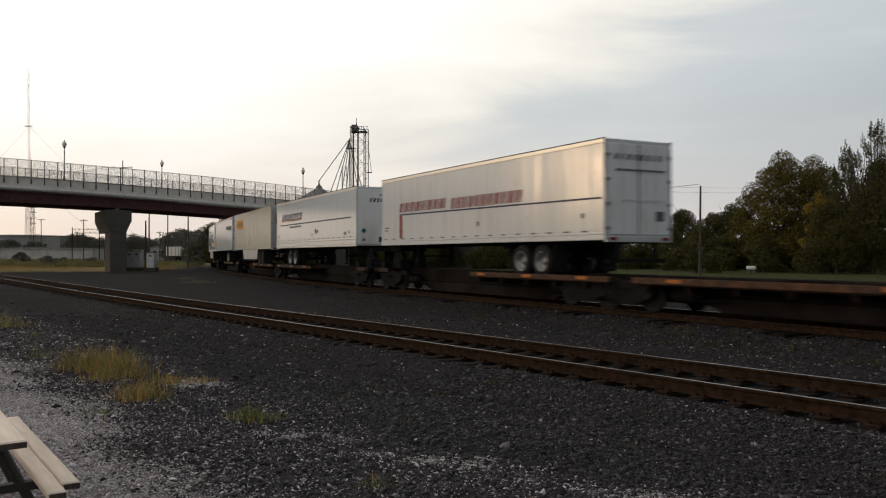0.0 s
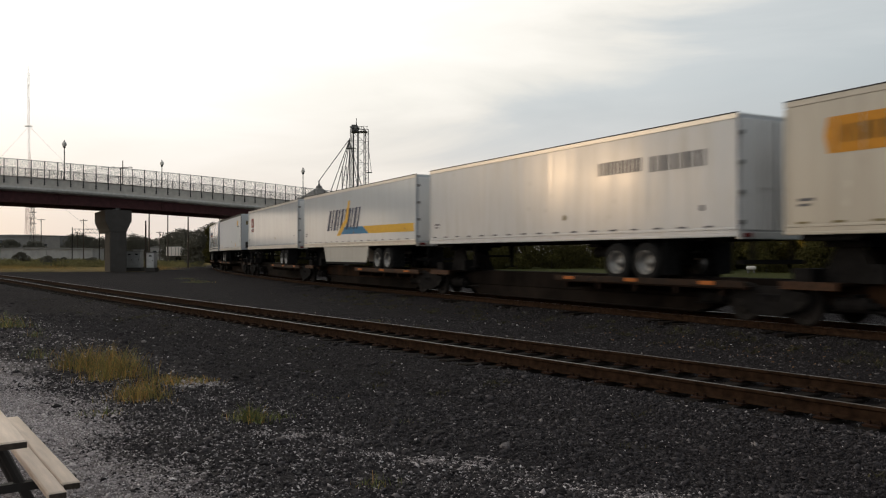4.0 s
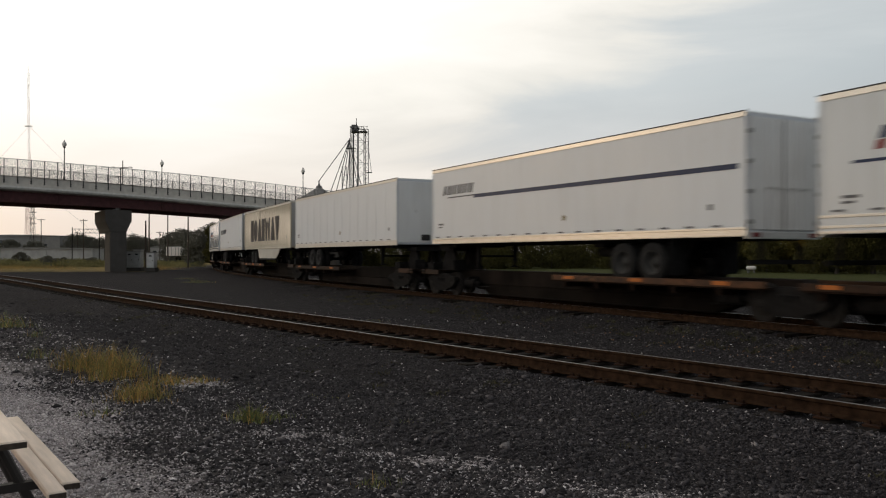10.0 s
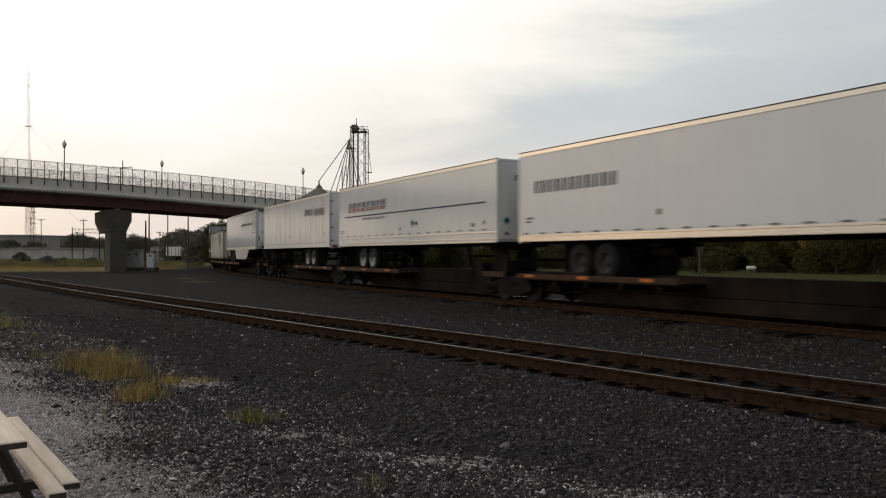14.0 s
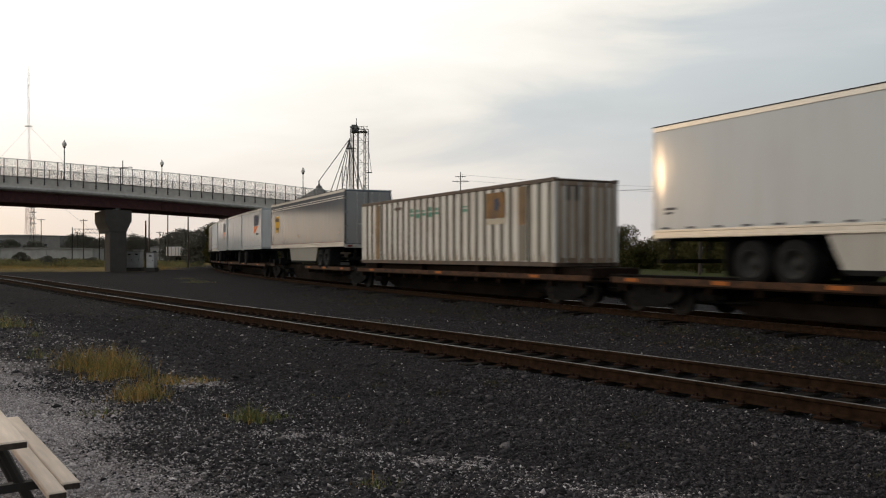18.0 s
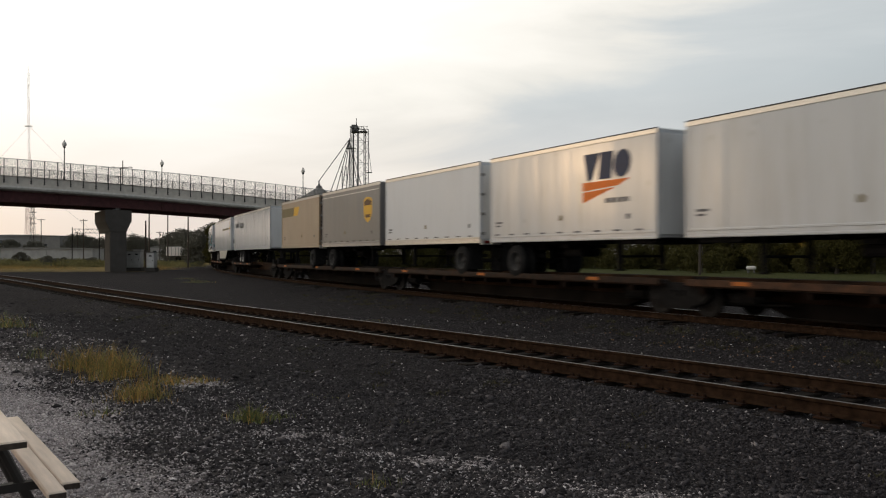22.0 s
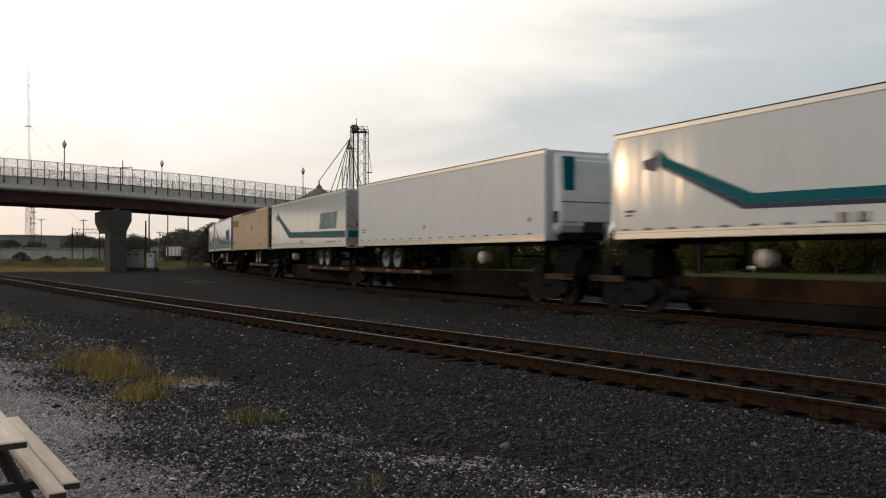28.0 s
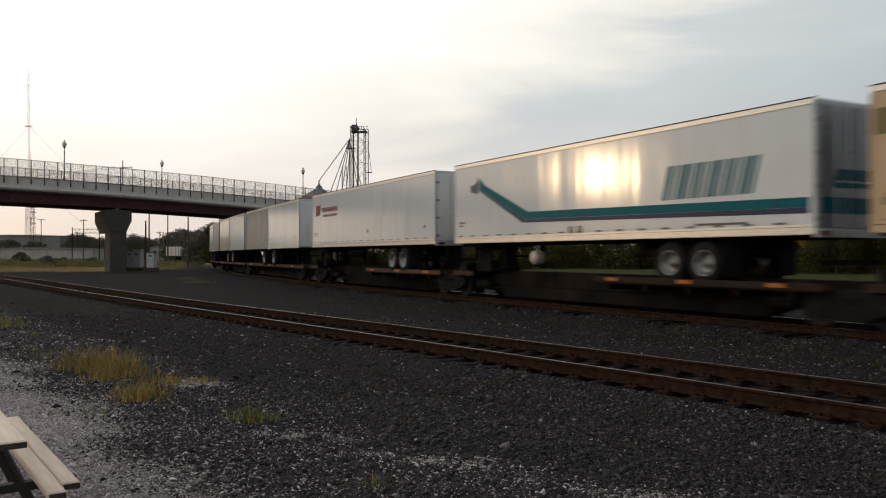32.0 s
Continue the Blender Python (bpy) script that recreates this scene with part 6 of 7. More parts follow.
# ---------------------------------------------------------------- grain elevator, masts, poles
def toward(across, depth):
    """A place on the ground at a bearing and a depth before the eye; 784 is straight ahead."""
    return Vector(((across - 784.0) / 1684.0 * depth * WIDE, depth * DEEP))


def grown(ob, c):
    """Brings a thing drawn in plan units about the place c to its size in metres."""
    ob.matrix_basis = Matrix.Translation((c.x, c.y, 0)) @ Matrix.Scale(WIDE, 4) @ Matrix.Translation((-c.x, -c.y, 0))


def lattice(bm, cx, cy, half, z0, z1, step, r, taper=1.0):
    """A square mast of four legs with rings and diagonals."""
    def corner(k, z):
        f = half * (1 + (taper - 1) * (z - z0) / (z1 - z0))
        sx, sy = ((-1, -1), (1, -1), (1, 1), (-1, 1))[k % 4]
        return (cx + sx * f, cy + sy * f, z)
    for k in range(4):
        add_tube(bm, corner(k, z0), corner(k, z1), r, seg=5, caps=False)
    z = z0
    flip = False
    while z < z1 - 0.1:
        zn = min(z + step, z1)
        for k in range(4):
            add_tube(bm, corner(k, zn), corner(k + 1, zn), r * 0.6, seg=4, caps=False)
            a, b = (k, k + 1) if flip else (k + 1, k)
            add_tube(bm, corner(a, z), corner(b, zn), r * 0.55, seg=4, caps=False)
        flip = not flip
        z = zn
    return bm


GALV_DARK = material("dull_dark_galvanised", (0.10, 0.10, 0.102), 0.6, 0.2, 0.1)


def grain_elevator():
    ob = thing("grain_elevator", "galvanised grain bin with conical roof, leg tower and spouts", "grain elevator")
    t = toward(633, 207)
    c = t + Vector((-8.11, -2.0))
    r = 5.4
    part("bin_wall", lathe([(r, -0.3), (r, 12.9)], 40, Matrix.Translation((c.x, c.y, 0))), BIN_STEEL, ob)
    for z in np.arange(1.2, 12.9, 1.2):
        part("hoop", shared("hoop", lambda: mesh_of("hoop", lathe([(5.40, 0.0), (5.46, 0.02), (5.46, 0.08), (5.40, 0.10)], 40, Matrix.Identity(4)), BIN_STEEL)), BIN_STEEL, ob).location = (c.x, c.y, float(z))
    part("bin_roof", lathe([(r + 0.25, 12.8), (r + 0.2, 12.95), (0.7, 16.0), (0.6, 16.5), (0.0, 16.7)], 40, Matrix.Translation((c.x, c.y, 0))), SHED_ROOF, ob, "dark conical roof")
    part("roof_cap", lathe([(0.24, 16.4), (0.25, 16.7), (0.10, 17.3), (0.0, 17.3)], 12, Matrix.Translation((c.x, c.y, 0))), GALV_DARK, ob)
    part("tower", lattice(bm_new(), t.x, t.y, 1.45, 0, 29.3, 2.4, 0.065), GALV, ob, "square lattice tower")
    part("leg_casing", box(t.x - 0.9, t.y - 0.4, 14.5, 0.30, 0.5, 29.4), GALV_DARK, ob)
    part("leg_casing", box(t.x + 0.1, t.y - 0.4, 14.5, 0.30, 0.5, 29.4), GALV_DARK, ob)
    part("head_house", prism([(-0.75, 0.0), (0.7, 0.0), (1.0, 0.55), (0.62, 0.62), (0.55, 1.15), (-0.6, 1.22), (-0.78, 0.9)], 1.3, Matrix.Translation((t.x - 0.6, t.y - 0.65, 28.75))), GALV_DARK, ob)
    plat = box(t.x + 0.3, t.y, 28.4, 3.4, 3.0, 0.09)
    for dx in (-1.7, -0.5, 0.7, 1.9):
        add_tube(plat, (t.x + 0.3 + dx, t.y - 1.7, 28.2), (t.x + 0.3 + dx, t.y - 1.7, 29.4), 0.04, seg=4)
    add_tube(plat, (t.x - 1.6, t.y - 1.7, 29.4), (t.x + 2.3, t.y - 1.7, 29.4), 0.04, seg=4)
    part("platform", plat, GALV_DARK, ob)
    part("work_platform", box(t.x - 1.2, t.y - 0.8, 24.8, 1.8, 1.2, 0.10), GALV_DARK, ob)
    part("vent_mast", tube((t.x - 0.3, t.y, 29.8), (t.x - 0.3, t.y, 31.4), 0.08, seg=6), BLACK_STEEL, ob)
    part("ladder_cage", lattice(bm_new(), t.x + 2.0, t.y, 0.35, 12.0, 29.0, 1.6, 0.05), GALV, ob)
    part("rest_landing", box(t.x + 2.5, t.y, 19.6, 1.2, 0.9, 0.12), BLACK_STEEL, ob)
    part("landing_stay", tube((t.x + 3.0, t.y, 19.6), (t.x + 2.2, t.y, 26.0), 0.06, seg=5), GALV, ob)
    head = (t.x - 1.7, t.y, 27.0)
    for ex, ez in ((c.x, 17.6), (c.x + 2.4, 15.0), (c.x + 3.4, 14.2), (c.x + 4.6, 13.4), (c.x + 6.4, 12.4)):
        part("spout", add_tube(tube(head, (ex, c.y, ez), 0.09, seg=7), (ex, c.y, ez), (ex, c.y, ez - 0.8), 0.14, 0.09, 7), GALV_DARK, ob)
    for ex, ez in ((t.x + 1.9, 13.2), (t.x + 0.9, 12.0), (t.x - 2.4, 12.0)):
        part("spout", tube((t.x - 1.6, t.y - 0.3, 26.0), (ex, t.y - 2.4, ez), 0.08, seg=7), GALV_DARK, ob)
    part("spout_frame", lattice(bm_new(), c.x + 5.6, c.y - 1.0, 0.5, 10.0, 20.5, 2.2, 0.05), GALV, ob)
    grown(ob, t)


def radio_mast():
    c = toward(54, 430)
    ob = thing("radio_mast", "tall slender red and white lattice radio mast", "mast")
    seg, h = 7, 12.0
    for k in range(seg):
        part("mast_section", lattice(bm_new(), c.x - 0.2 * k, c.y, 0.32, k * h, (k + 1) * h, 3.0, 0.032), MAST_RED if k % 2 else MAST_WHITE, ob)
    part("antenna", tube((c.x - 1.3, c.y, 84.0), (c.x - 1.3, c.y, 87.0), 0.08, seg=5), MAST_RED, ob)
    for k in (3, 5):
        part("antenna_ring", box(c.x - 0.2 * k, c.y, k * h, 3.2, 1.2, 0.25), GALV, ob)
    for gx, zz in ((-60, 60.0), (-40, 36.0), (55, 60.0), (40, 36.0)):
        part("guy_wire", tube((c.x - 0.8, c.y, zz), (c.x + gx, c.y + 8, 0.0), 0.035, seg=4), GALV, ob)
    grown(ob, c)


def utility_pole(across, depth, height, arms=((0.4, 2.4),), label="weathered wooden utility pole with crossarm", lean=0.0, r=0.16):
    c = toward(across, depth)
    height *= WIDE
    ob = thing("utility_pole", label, "utility pole", Matrix.Translation((c.x, c.y, gz(c.x, c.y) - 0.1)), "utility poles")
    part("pole", tube((0, 0, 0), (lean, 0, height), r, r * 0.62, 10), POLE_WOOD, ob)
    for drop, w in arms:
        part("crossarm", box(lean, 0, height - drop, w, 0.12, 0.14), POLE_WOOD, ob)
        for k in (-0.45, -0.22, 0.22, 0.45):
            part("insulator", shared("insul", lambda: mesh_of("insulator", lathe([(0.03, 0.0), (0.06, 0.05), (0.06, 0.16), (0.0, 0.2)], 8, Matrix.Identity(4)), GALV)), GALV, ob).location = (lean + k * w, 0, height - drop + 0.07)
        if w > 1.5:
            for s in (-1, 1):
                part("brace", tube((lean, -0.08, height - drop - 0.6), (lean + s * w * 0.3, -0.08, height - drop), 0.02, seg=4), GALV, ob)
    return ob


grain_elevator()
radio_mast()
utility_pole(217, 185, 20.5, ((1.6, 4.2), (3.6, 6.0)), "steel-grey transmission pole with long crossarms")
utility_pole(258, 125, 6.6, (), "short dark wooden pole beside the signal cabinets")
utility_pole(264, 150, 9.8, ((0.3, 1.6),))
utility_pole(297, 185, 11.2, ((0.3, 2.4), (1.2, 2.4)))
utility_pole(333, 150, 9.0, ((0.3, 1.2),))
utility_pole(148, 230, 10.8, ((0.4, 2.0),))
utility_pole(137, 250, 8.2, ((0.4, 1.2),))
utility_pole(283, 260, 8.6, ((0.4, 2.4),))
utility_pole(222, 240, 7.4, ((0.3, 2.6),))
utility_pole(73, 280, 12.8, ((0.3, 2.6),))
utility_pole(815, 210, 20.4, ((1.1, 2.6), (2.3, 4.0)), "tall wooden power pole with two crossarms")
utility_pole(1238, 92, 8.7, (), "thin bare wooden pole", 0.12)
utility_pole(1378, 165, 20.2, ((0.5, 1.0),), "wooden pole whose top stands over the trees")


def power_tower():
    c = toward(58, 330)
    ob = thing("power_tower", "dark steel power tower with short arms", "power tower")
    part("tower", lattice(bm_new(), c.x, c.y, 0.8, 0, 18.5, 2.6, 0.06, 0.45), BLACK_STEEL, ob)
    for z in (12.5, 14.5, 16.5, 18.2):
        part("arm", box(c.x, c.y, z, 2.6, 0.2, 0.2), BLACK_STEEL, ob)
    grown(ob, c)
    c2 = toward(48, 345)
    ob = thing("power_tower", "dull red slim lattice power tower", "power tower")
    part("tower", lattice(bm_new(), c2.x, c2.y, 0.7, 0, 19.0, 2.6, 0.05, 0.5), MAST_RED, ob)
    grown(ob, c2)


power_tower()


def signal_bridge():
    a, b = toward(128, 240), toward(176, 240)
    ob = thing("signal_bridge", "dark steel lattice gantry across the yard", "signal gantry")
    bm = bm_new()
    n = 12
    for z in (7.2, 8.2):
        add_tube(bm, (a.x, a.y, z), (b.x, b.y, z), 0.07, seg=5)
    for i in range(n):
        x0, x1 = a.x + (b.x - a.x) * i / n, a.x + (b.x - a.x) * (i + 1) / n
        add_tube(bm, (x0, a.y, 7.2 + (i % 2)), (x1, a.y, 8.2 - (i % 2)), 0.04, seg=4)
    part("truss", bm, BLACK_STEEL, ob)
    for p in (a, b):
        part("mast", tube((p.x, p.y, -0.3), (p.x, p.y, 8.6), 0.12, seg=6), BLACK_STEEL, ob)
    ob.scale = (1, 1, WIDE)


signal_bridge()


def wire(a, b, sag):
    bm = bm_new()
    a, b = Vector(a), Vector(b)
    n = 16
    last = a
    for i in range(1, n + 1):
        k = i / n
        p = a.lerp(b, k) - Vector((0, 0, sag * 4 * k * (1 - k)))
        add_tube(bm, last, p, 0.022, seg=4, caps=False)
        last = p
    return bm


def power_line():
    ob = thing("power_line", "thin sagging power wires over the railway", "power line")
    pole = toward(815, 210)
    far = toward(1390, 250)
    left = toward(-160, 300)
    for z in (19.4 * WIDE, 18.2 * WIDE):
        part("wire", wire((pole.x, pole.y, z), (far.x, far.y, z), 1.2), FENCE_BLACK, ob)
    t = toward(217, 185)
    for dz, dx in ((21.1, -1.8), (21.1, 1.8), (18.9, -2.6)):
        part("wire", wire((t.x + dx, t.y, dz), (left.x, left.y, dz + 8), 1.5), FENCE_BLACK, ob)
    q = toward(1238, 92)
    e = toward(980, 140)
    part("wire", wire((q.x, q.y, 9.5), (e.x, e.y, 13.4), 0.8), FENCE_BLACK, ob)


power_line()


# ---------------------------------------------------------------- far buildings and signal cabinets
def shed(left, right_end, depth, z_top, wall, roof, label, base=0.0, rise=0.0, deep=14.0, doors=3, windows=0):
    a, b = toward(left, depth), toward(right_end, depth)
    depth, z_top, base = a.y, z_top * WIDE, base * WIDE
    ob = thing("warehouse" if z_top > 5 else "shed", label, "building")
    w = b.x - a.x
    cx = (a.x + b.x) / 2
    part("wall", box(cx, depth + deep / 2, (base + z_top) / 2 - 0.3, w, deep, z_top - base + 0.6), wall, ob)
    ridge = [(-w / 2 - 0.3, 0), (w / 2 + 0.3, 0), (w / 2 + 0.3, 0.25), (0, 0.25 + rise), (-w / 2 - 0.3, 0.25)]
    part("roof", prism(ridge, deep + 0.6, Matrix.Translation((cx, depth - 0.3, z_top))), roof, ob)
    part("gutter", box(cx, depth - 0.32, z_top + 0.05, w + 0.6, 0.14, 0.14), GALV, ob)
    for k in range(doors):
        x = a.x + w * (0.14 + 0.74 * k / max(1, doors - 1))
        part("door", box(x, depth - 0.04, base + 1.1, 2.4, 0.10, 2.2), SHED_GREY if wall is SHED_WHITE else SHED_WHITE, ob)
    for k in range(windows):
        x = a.x + w * (0.08 + 0.84 * (k + 0.5) / windows)
        wd = part("window", box(x, depth - 0.04, base + (z_top - base) * 0.62, 1.3, 0.10, 0.9), GALV, ob)
        part("pane", box(x, depth - 0.095, base + (z_top - base) * 0.62, 1.1, 0.03, 0.7), WINDOW_DARK, wd)
    n = max(2, int(w / 6))
    for k in range(1, n):
        part("pilaster", box(a.x + w * k / n, depth - 0.06, (base + z_top) / 2, 0.16, 0.12, z_top - base), wall, ob)


shed(-60, 106, 330, 8.2, SHED_GREY, SHED_ROOF, "long grey metal warehouse with dark roof", 0.2, 0.4, 30, 3, 6)
shed(-40, 164, 243, 3.2, SHED_WHITE, SHED_ROOF, "long low white shed behind the weeds", 0.0, 0.2, 8, 0, 0)
shed(266, 303, 275, 3.7, SHED_WHITE, SHED_ROOF, "low white shed beside the yard", 0.7, 0.6, 10, 2, 3)
shed(330, 352, 262, 4.0, SHED_RED, SHED_ROOF, "dull red shed with a dark roof", 0.5, 0.8, 9, 1, 2)
shed(-230, -70, 300, 6.5, SHED_WHITE, SHED_ROOF, "pale metal warehouse beyond the bridge", 0.3, 0.8, 30, 3, 5)


def parked_trailer():
    c = toward(316, 250)
    ob = thing("parked_trailer", "white box trailer parked in the far yard", "trailer", Matrix.Translation((c.x, c.y, 0)) @ Matrix.Scale(WIDE, 4))
    part("body", box(0, 0, 2.6, 3.8, 8.0, 2.4, bevel=0.05), MAST_WHITE, ob)
    part("underframe", box(0, 0, 1.25, 3.2, 7.4, 0.25), BLACK_STEEL, ob)
    for x in (-1.2, 1.2):
        for y in (-2.8, 2.8):
            part("tyre", tube((x - 0.15, y, 0.5), (x + 0.15, y, 0.5), 0.5, seg=14), RUBBER, ob)
            part("support", box(x, y, 0.9, 0.2, 0.3, 0.6), BLACK_STEEL, ob)
    for x in (-0.95, 0.95):
        part("door", box(x, -4.02, 2.6, 1.8, 0.06, 2.2), MAST_WHITE, ob)
    for x in (-1.3, -0.5, 0.5, 1.3):
        part("lock_rod", box(x, -4.08, 2.6, 0.08, 0.06, 2.2), GALV, ob)


parked_trailer()


def signal_cabinet(left, right_end, depth, z0, z1, label, doors):
    a, b = toward(left, depth), toward(right_end, depth)
    cx, w = (a.x + b.x) / 2, b.x - a.x
    depth, z0, z1 = a.y, z0 * WIDE, z1 * WIDE
    g = gz(cx, depth)
    ob = thing("signal_cabinet", label, "signal cabinet", Matrix.Translation((cx, depth, g)), "signal cabinets by the pier")
    part("plinth", box(0, 0, z0 / 2 - 0.1, w + 0.3, 1.5, z0 + 0.2, bevel=0.03), CONCRETE, ob)
    part("body", box(0, 0, (z0 + z1) / 2, w, 1.2, z1 - z0, bevel=0.04), CABINET, ob)
    part("roof", box(0, 0, z1 + 0.05, w + 0.25, 1.45, 0.10, bevel=0.03), SHED_ROOF, ob)
    for k in range(doors):
        x = -w / 2 + w * (k + 0.5) / doors
        d = part("door", box(x, -0.62, (z0 + z1) / 2, w / doors - 0.12, 0.05, z1 - z0 - 0.2, bevel=0.01), CABINET, ob)
        part("handle", box(x + w / doors * 0.3, -0.67, (z0 + z1) / 2, 0.05, 0.05, 0.22), BLACK_STEEL, d)
        part("vent", box(x, -0.655, z1 - 0.4, 0.35, 0.03, 0.18), BLACK_STEEL, d)


signal_cabinet(226, 251, 119, 0.45, 2.45, "silver two-door railway signal cabinet", 2)
signal_cabinet(262, 276, 117, 0.45, 2.25, "pale narrow railway signal cabinet", 1)
signal_cabinet(238, 252, 123, 0.45, 2.7, "dull grey railway signal cabinet", 1)


# ---------------------------------------------------------------- trees
def leaf_cloud(rng, blobs, count, size, up=0.0):
    """Small leaf sprays in clumps; blobs: (centre, radii)."""
    vol = np.array([b[1][0] * b[1][1] * b[1][2] for b in blobs]) ** 0.67
    pick = rng.choice(len(blobs), size=count, p=vol / vol.sum())
    cen = np.array([b[0] for b in blobs])[pick]
    rad = np.array([b[1] for b in blobs])[pick]
    d = rng.normal(size=(count, 3))
    d /= np.linalg.norm(d, axis=1)[:, None]
    r = rng.uniform(0.10, 1.0, size=(count, 1)) ** 0.45
    # clumps leave gaps between them
    p = cen + d * rad * r
    lump = rng.normal(size=(max(8, count // 60), 3))
    lump /= np.linalg.norm(lump, axis=1)[:, None]
    near = np.max(d @ lump.T, axis=1)
    p = p + d * rad * ((near - 0.92) * 0.9)[:, None]
    s = size * rng.uniform(0.5, 1.4, size=(count, 1))
    a = rng.normal(size=(count, 3))
    a[:, 2] += up
    a /= np.linalg.norm(a, axis=1)[:, None]
    b = np.cross(a, rng.normal(size=(count, 3)))
    b /= np.linalg.norm(b, axis=1)[:, None]
    v = np.stack([p - a * s, p + b * s * 0.45, p + a * s, p - b * s * 0.45], 1).reshape(-1, 3)
    f = np.arange(count * 4, dtype=np.int32)
    return v, f


def tree(x, y, height, spread, leaf, label, seed, leaves=5000, size=0.15, trunk=0.25, low=0.25, up=0.0, clumps=11, name="tree"):
    rng = np.random.default_rng(seed)
    g = gz(x, y)
    ob = thing(name, label, "tree", Matrix.Translation((x, y, g - 0.1)), "trees beyond the train" if x > 0 else "far trees")
    bm = bm_new()
    top = height * 0.72
    add_tube(bm, (0, 0, 0), (0.1, 0, top * 0.45), trunk, trunk * 0.7, 9)
    add_tube(bm, (0.1, 0, top * 0.45), (0, 0.1, top), trunk * 0.7, trunk * 0.25, 8)
    blobs = []
    for k in range(clumps):
        a = k * 2.4 + rng.uniform(-0.4, 0.4)
        z = height * (low + (0.86 - low) * ((k + 0.5) / clumps))
        shrink = math.sin(math.pi * min(0.97, 0.22 + 0.72 * (z / height)))
        rr = spread * 0.62 * shrink * rng.uniform(0.6, 1.1)
        c = np.array([math.cos(a) * rr, math.sin(a) * rr, z])
        rad = spread * rng.uniform(0.30, 0.50)
        blobs.append((c, (rad, rad, rad * rng.uniform(0.6, 0.9) * (1 + up))))
        z0 = z * rng.uniform(0.45, 0.7)
        add_tube(bm, (0.05, 0.05, z0), tuple(c * np.array([0.9, 0.9, 1.0])), trunk * 0.32, trunk * 0.06, 6)
        for _ in range(2):
            e = c + rng.normal(size=3) * rad * 0.7
            add_tube(bm, tuple(c * np.array([0.6, 0.6, 0.95])), tuple(e), trunk * 0.13, trunk * 0.03, 5)
    blobs.append((np.array([0, 0, height * 0.86]), (spread * 0.34, spread * 0.34, height * 0.14)))
    part("trunk", bm, BARK, ob)
    v, f = leaf_cloud(rng, blobs, int(leaves * (5.0 if size == 0.15 else 1.8)), size * 0.8, up)
    crown = part("crown", raw_mesh("crown", v, f, 4, leaf), leaf, ob)
    return ob


def spire_tree(x, y, height, spread, leaf, label, seed, shoots=90):
    """A broad tree whose shoots stand up like candles."""
    rng = np.random.default_rng(seed)
    g = gz(x, y)
    ob = thing("tree", label, "tree", Matrix.Translation((x, y, g - 0.1)), "trees beyond the train")
    bm = bm_new()
    add_tube(bm, (0, 0, 0), (0, 0, height * 0.7), 0.3, 0.1, 9)
    shoot_blobs, blobs = [], []
    for k in range(shoots):
        a, q = rng.uniform(0, 2 * math.pi), math.sqrt(rng.uniform(0, 1))
        rr = spread * q
        z1 = height * (1.0 - 0.50 * q ** 1.6) * rng.uniform(0.92, 1.0)
        lean = rng.uniform(0.05, 0.30)
        for i in range(4):
            z = z1 - 0.30 - i * 0.45
            out = rr - lean * i * 0.45
            shoot_blobs.append((np.array([math.cos(a) * out, math.sin(a) * out, z]), (0.12 + 0.10 * i, 0.12 + 0.10 * i, 0.34)))
        add_tube(bm, (math.cos(a) * rr * 0.5, math.sin(a) * rr * 0.5, z1 * 0.5), (math.cos(a) * rr, math.sin(a) * rr, z1 - 0.2), 0.07, 0.015, 5)
    for k in range(30):
        a, q = k * 2.4, math.sqrt((k + 0.5) / 30)
        blobs.append((np.array([math.cos(a) * spread * 0.62 * q, math.sin(a) * spread * 0.62 * q, height * (0.12 + (0.72 - 0.30 * q) * ((k * 0.37) % 1))]), (spread * 0.34, spread * 0.34, spread * 0.34)))
    part("trunk", bm, BARK, ob)
    v, f = leaf_cloud(rng, blobs, 60000, 0.13, 0.6)
    v2, f2 = leaf_cloud(rng, shoot_blobs, shoots * 190, 0.085, 0.9)
    part("crown", raw_mesh("crown", np.concatenate([v, v2]), np.concatenate([f, f2 + len(v)]), 4, leaf), leaf, ob)


LEAF_WEED = material("olive_brown_weeds", (0.18, 0.165, 0.075), 0.85, 0.0, 0.25, 0.2, 0.0, island=0.25, spec=0.05)


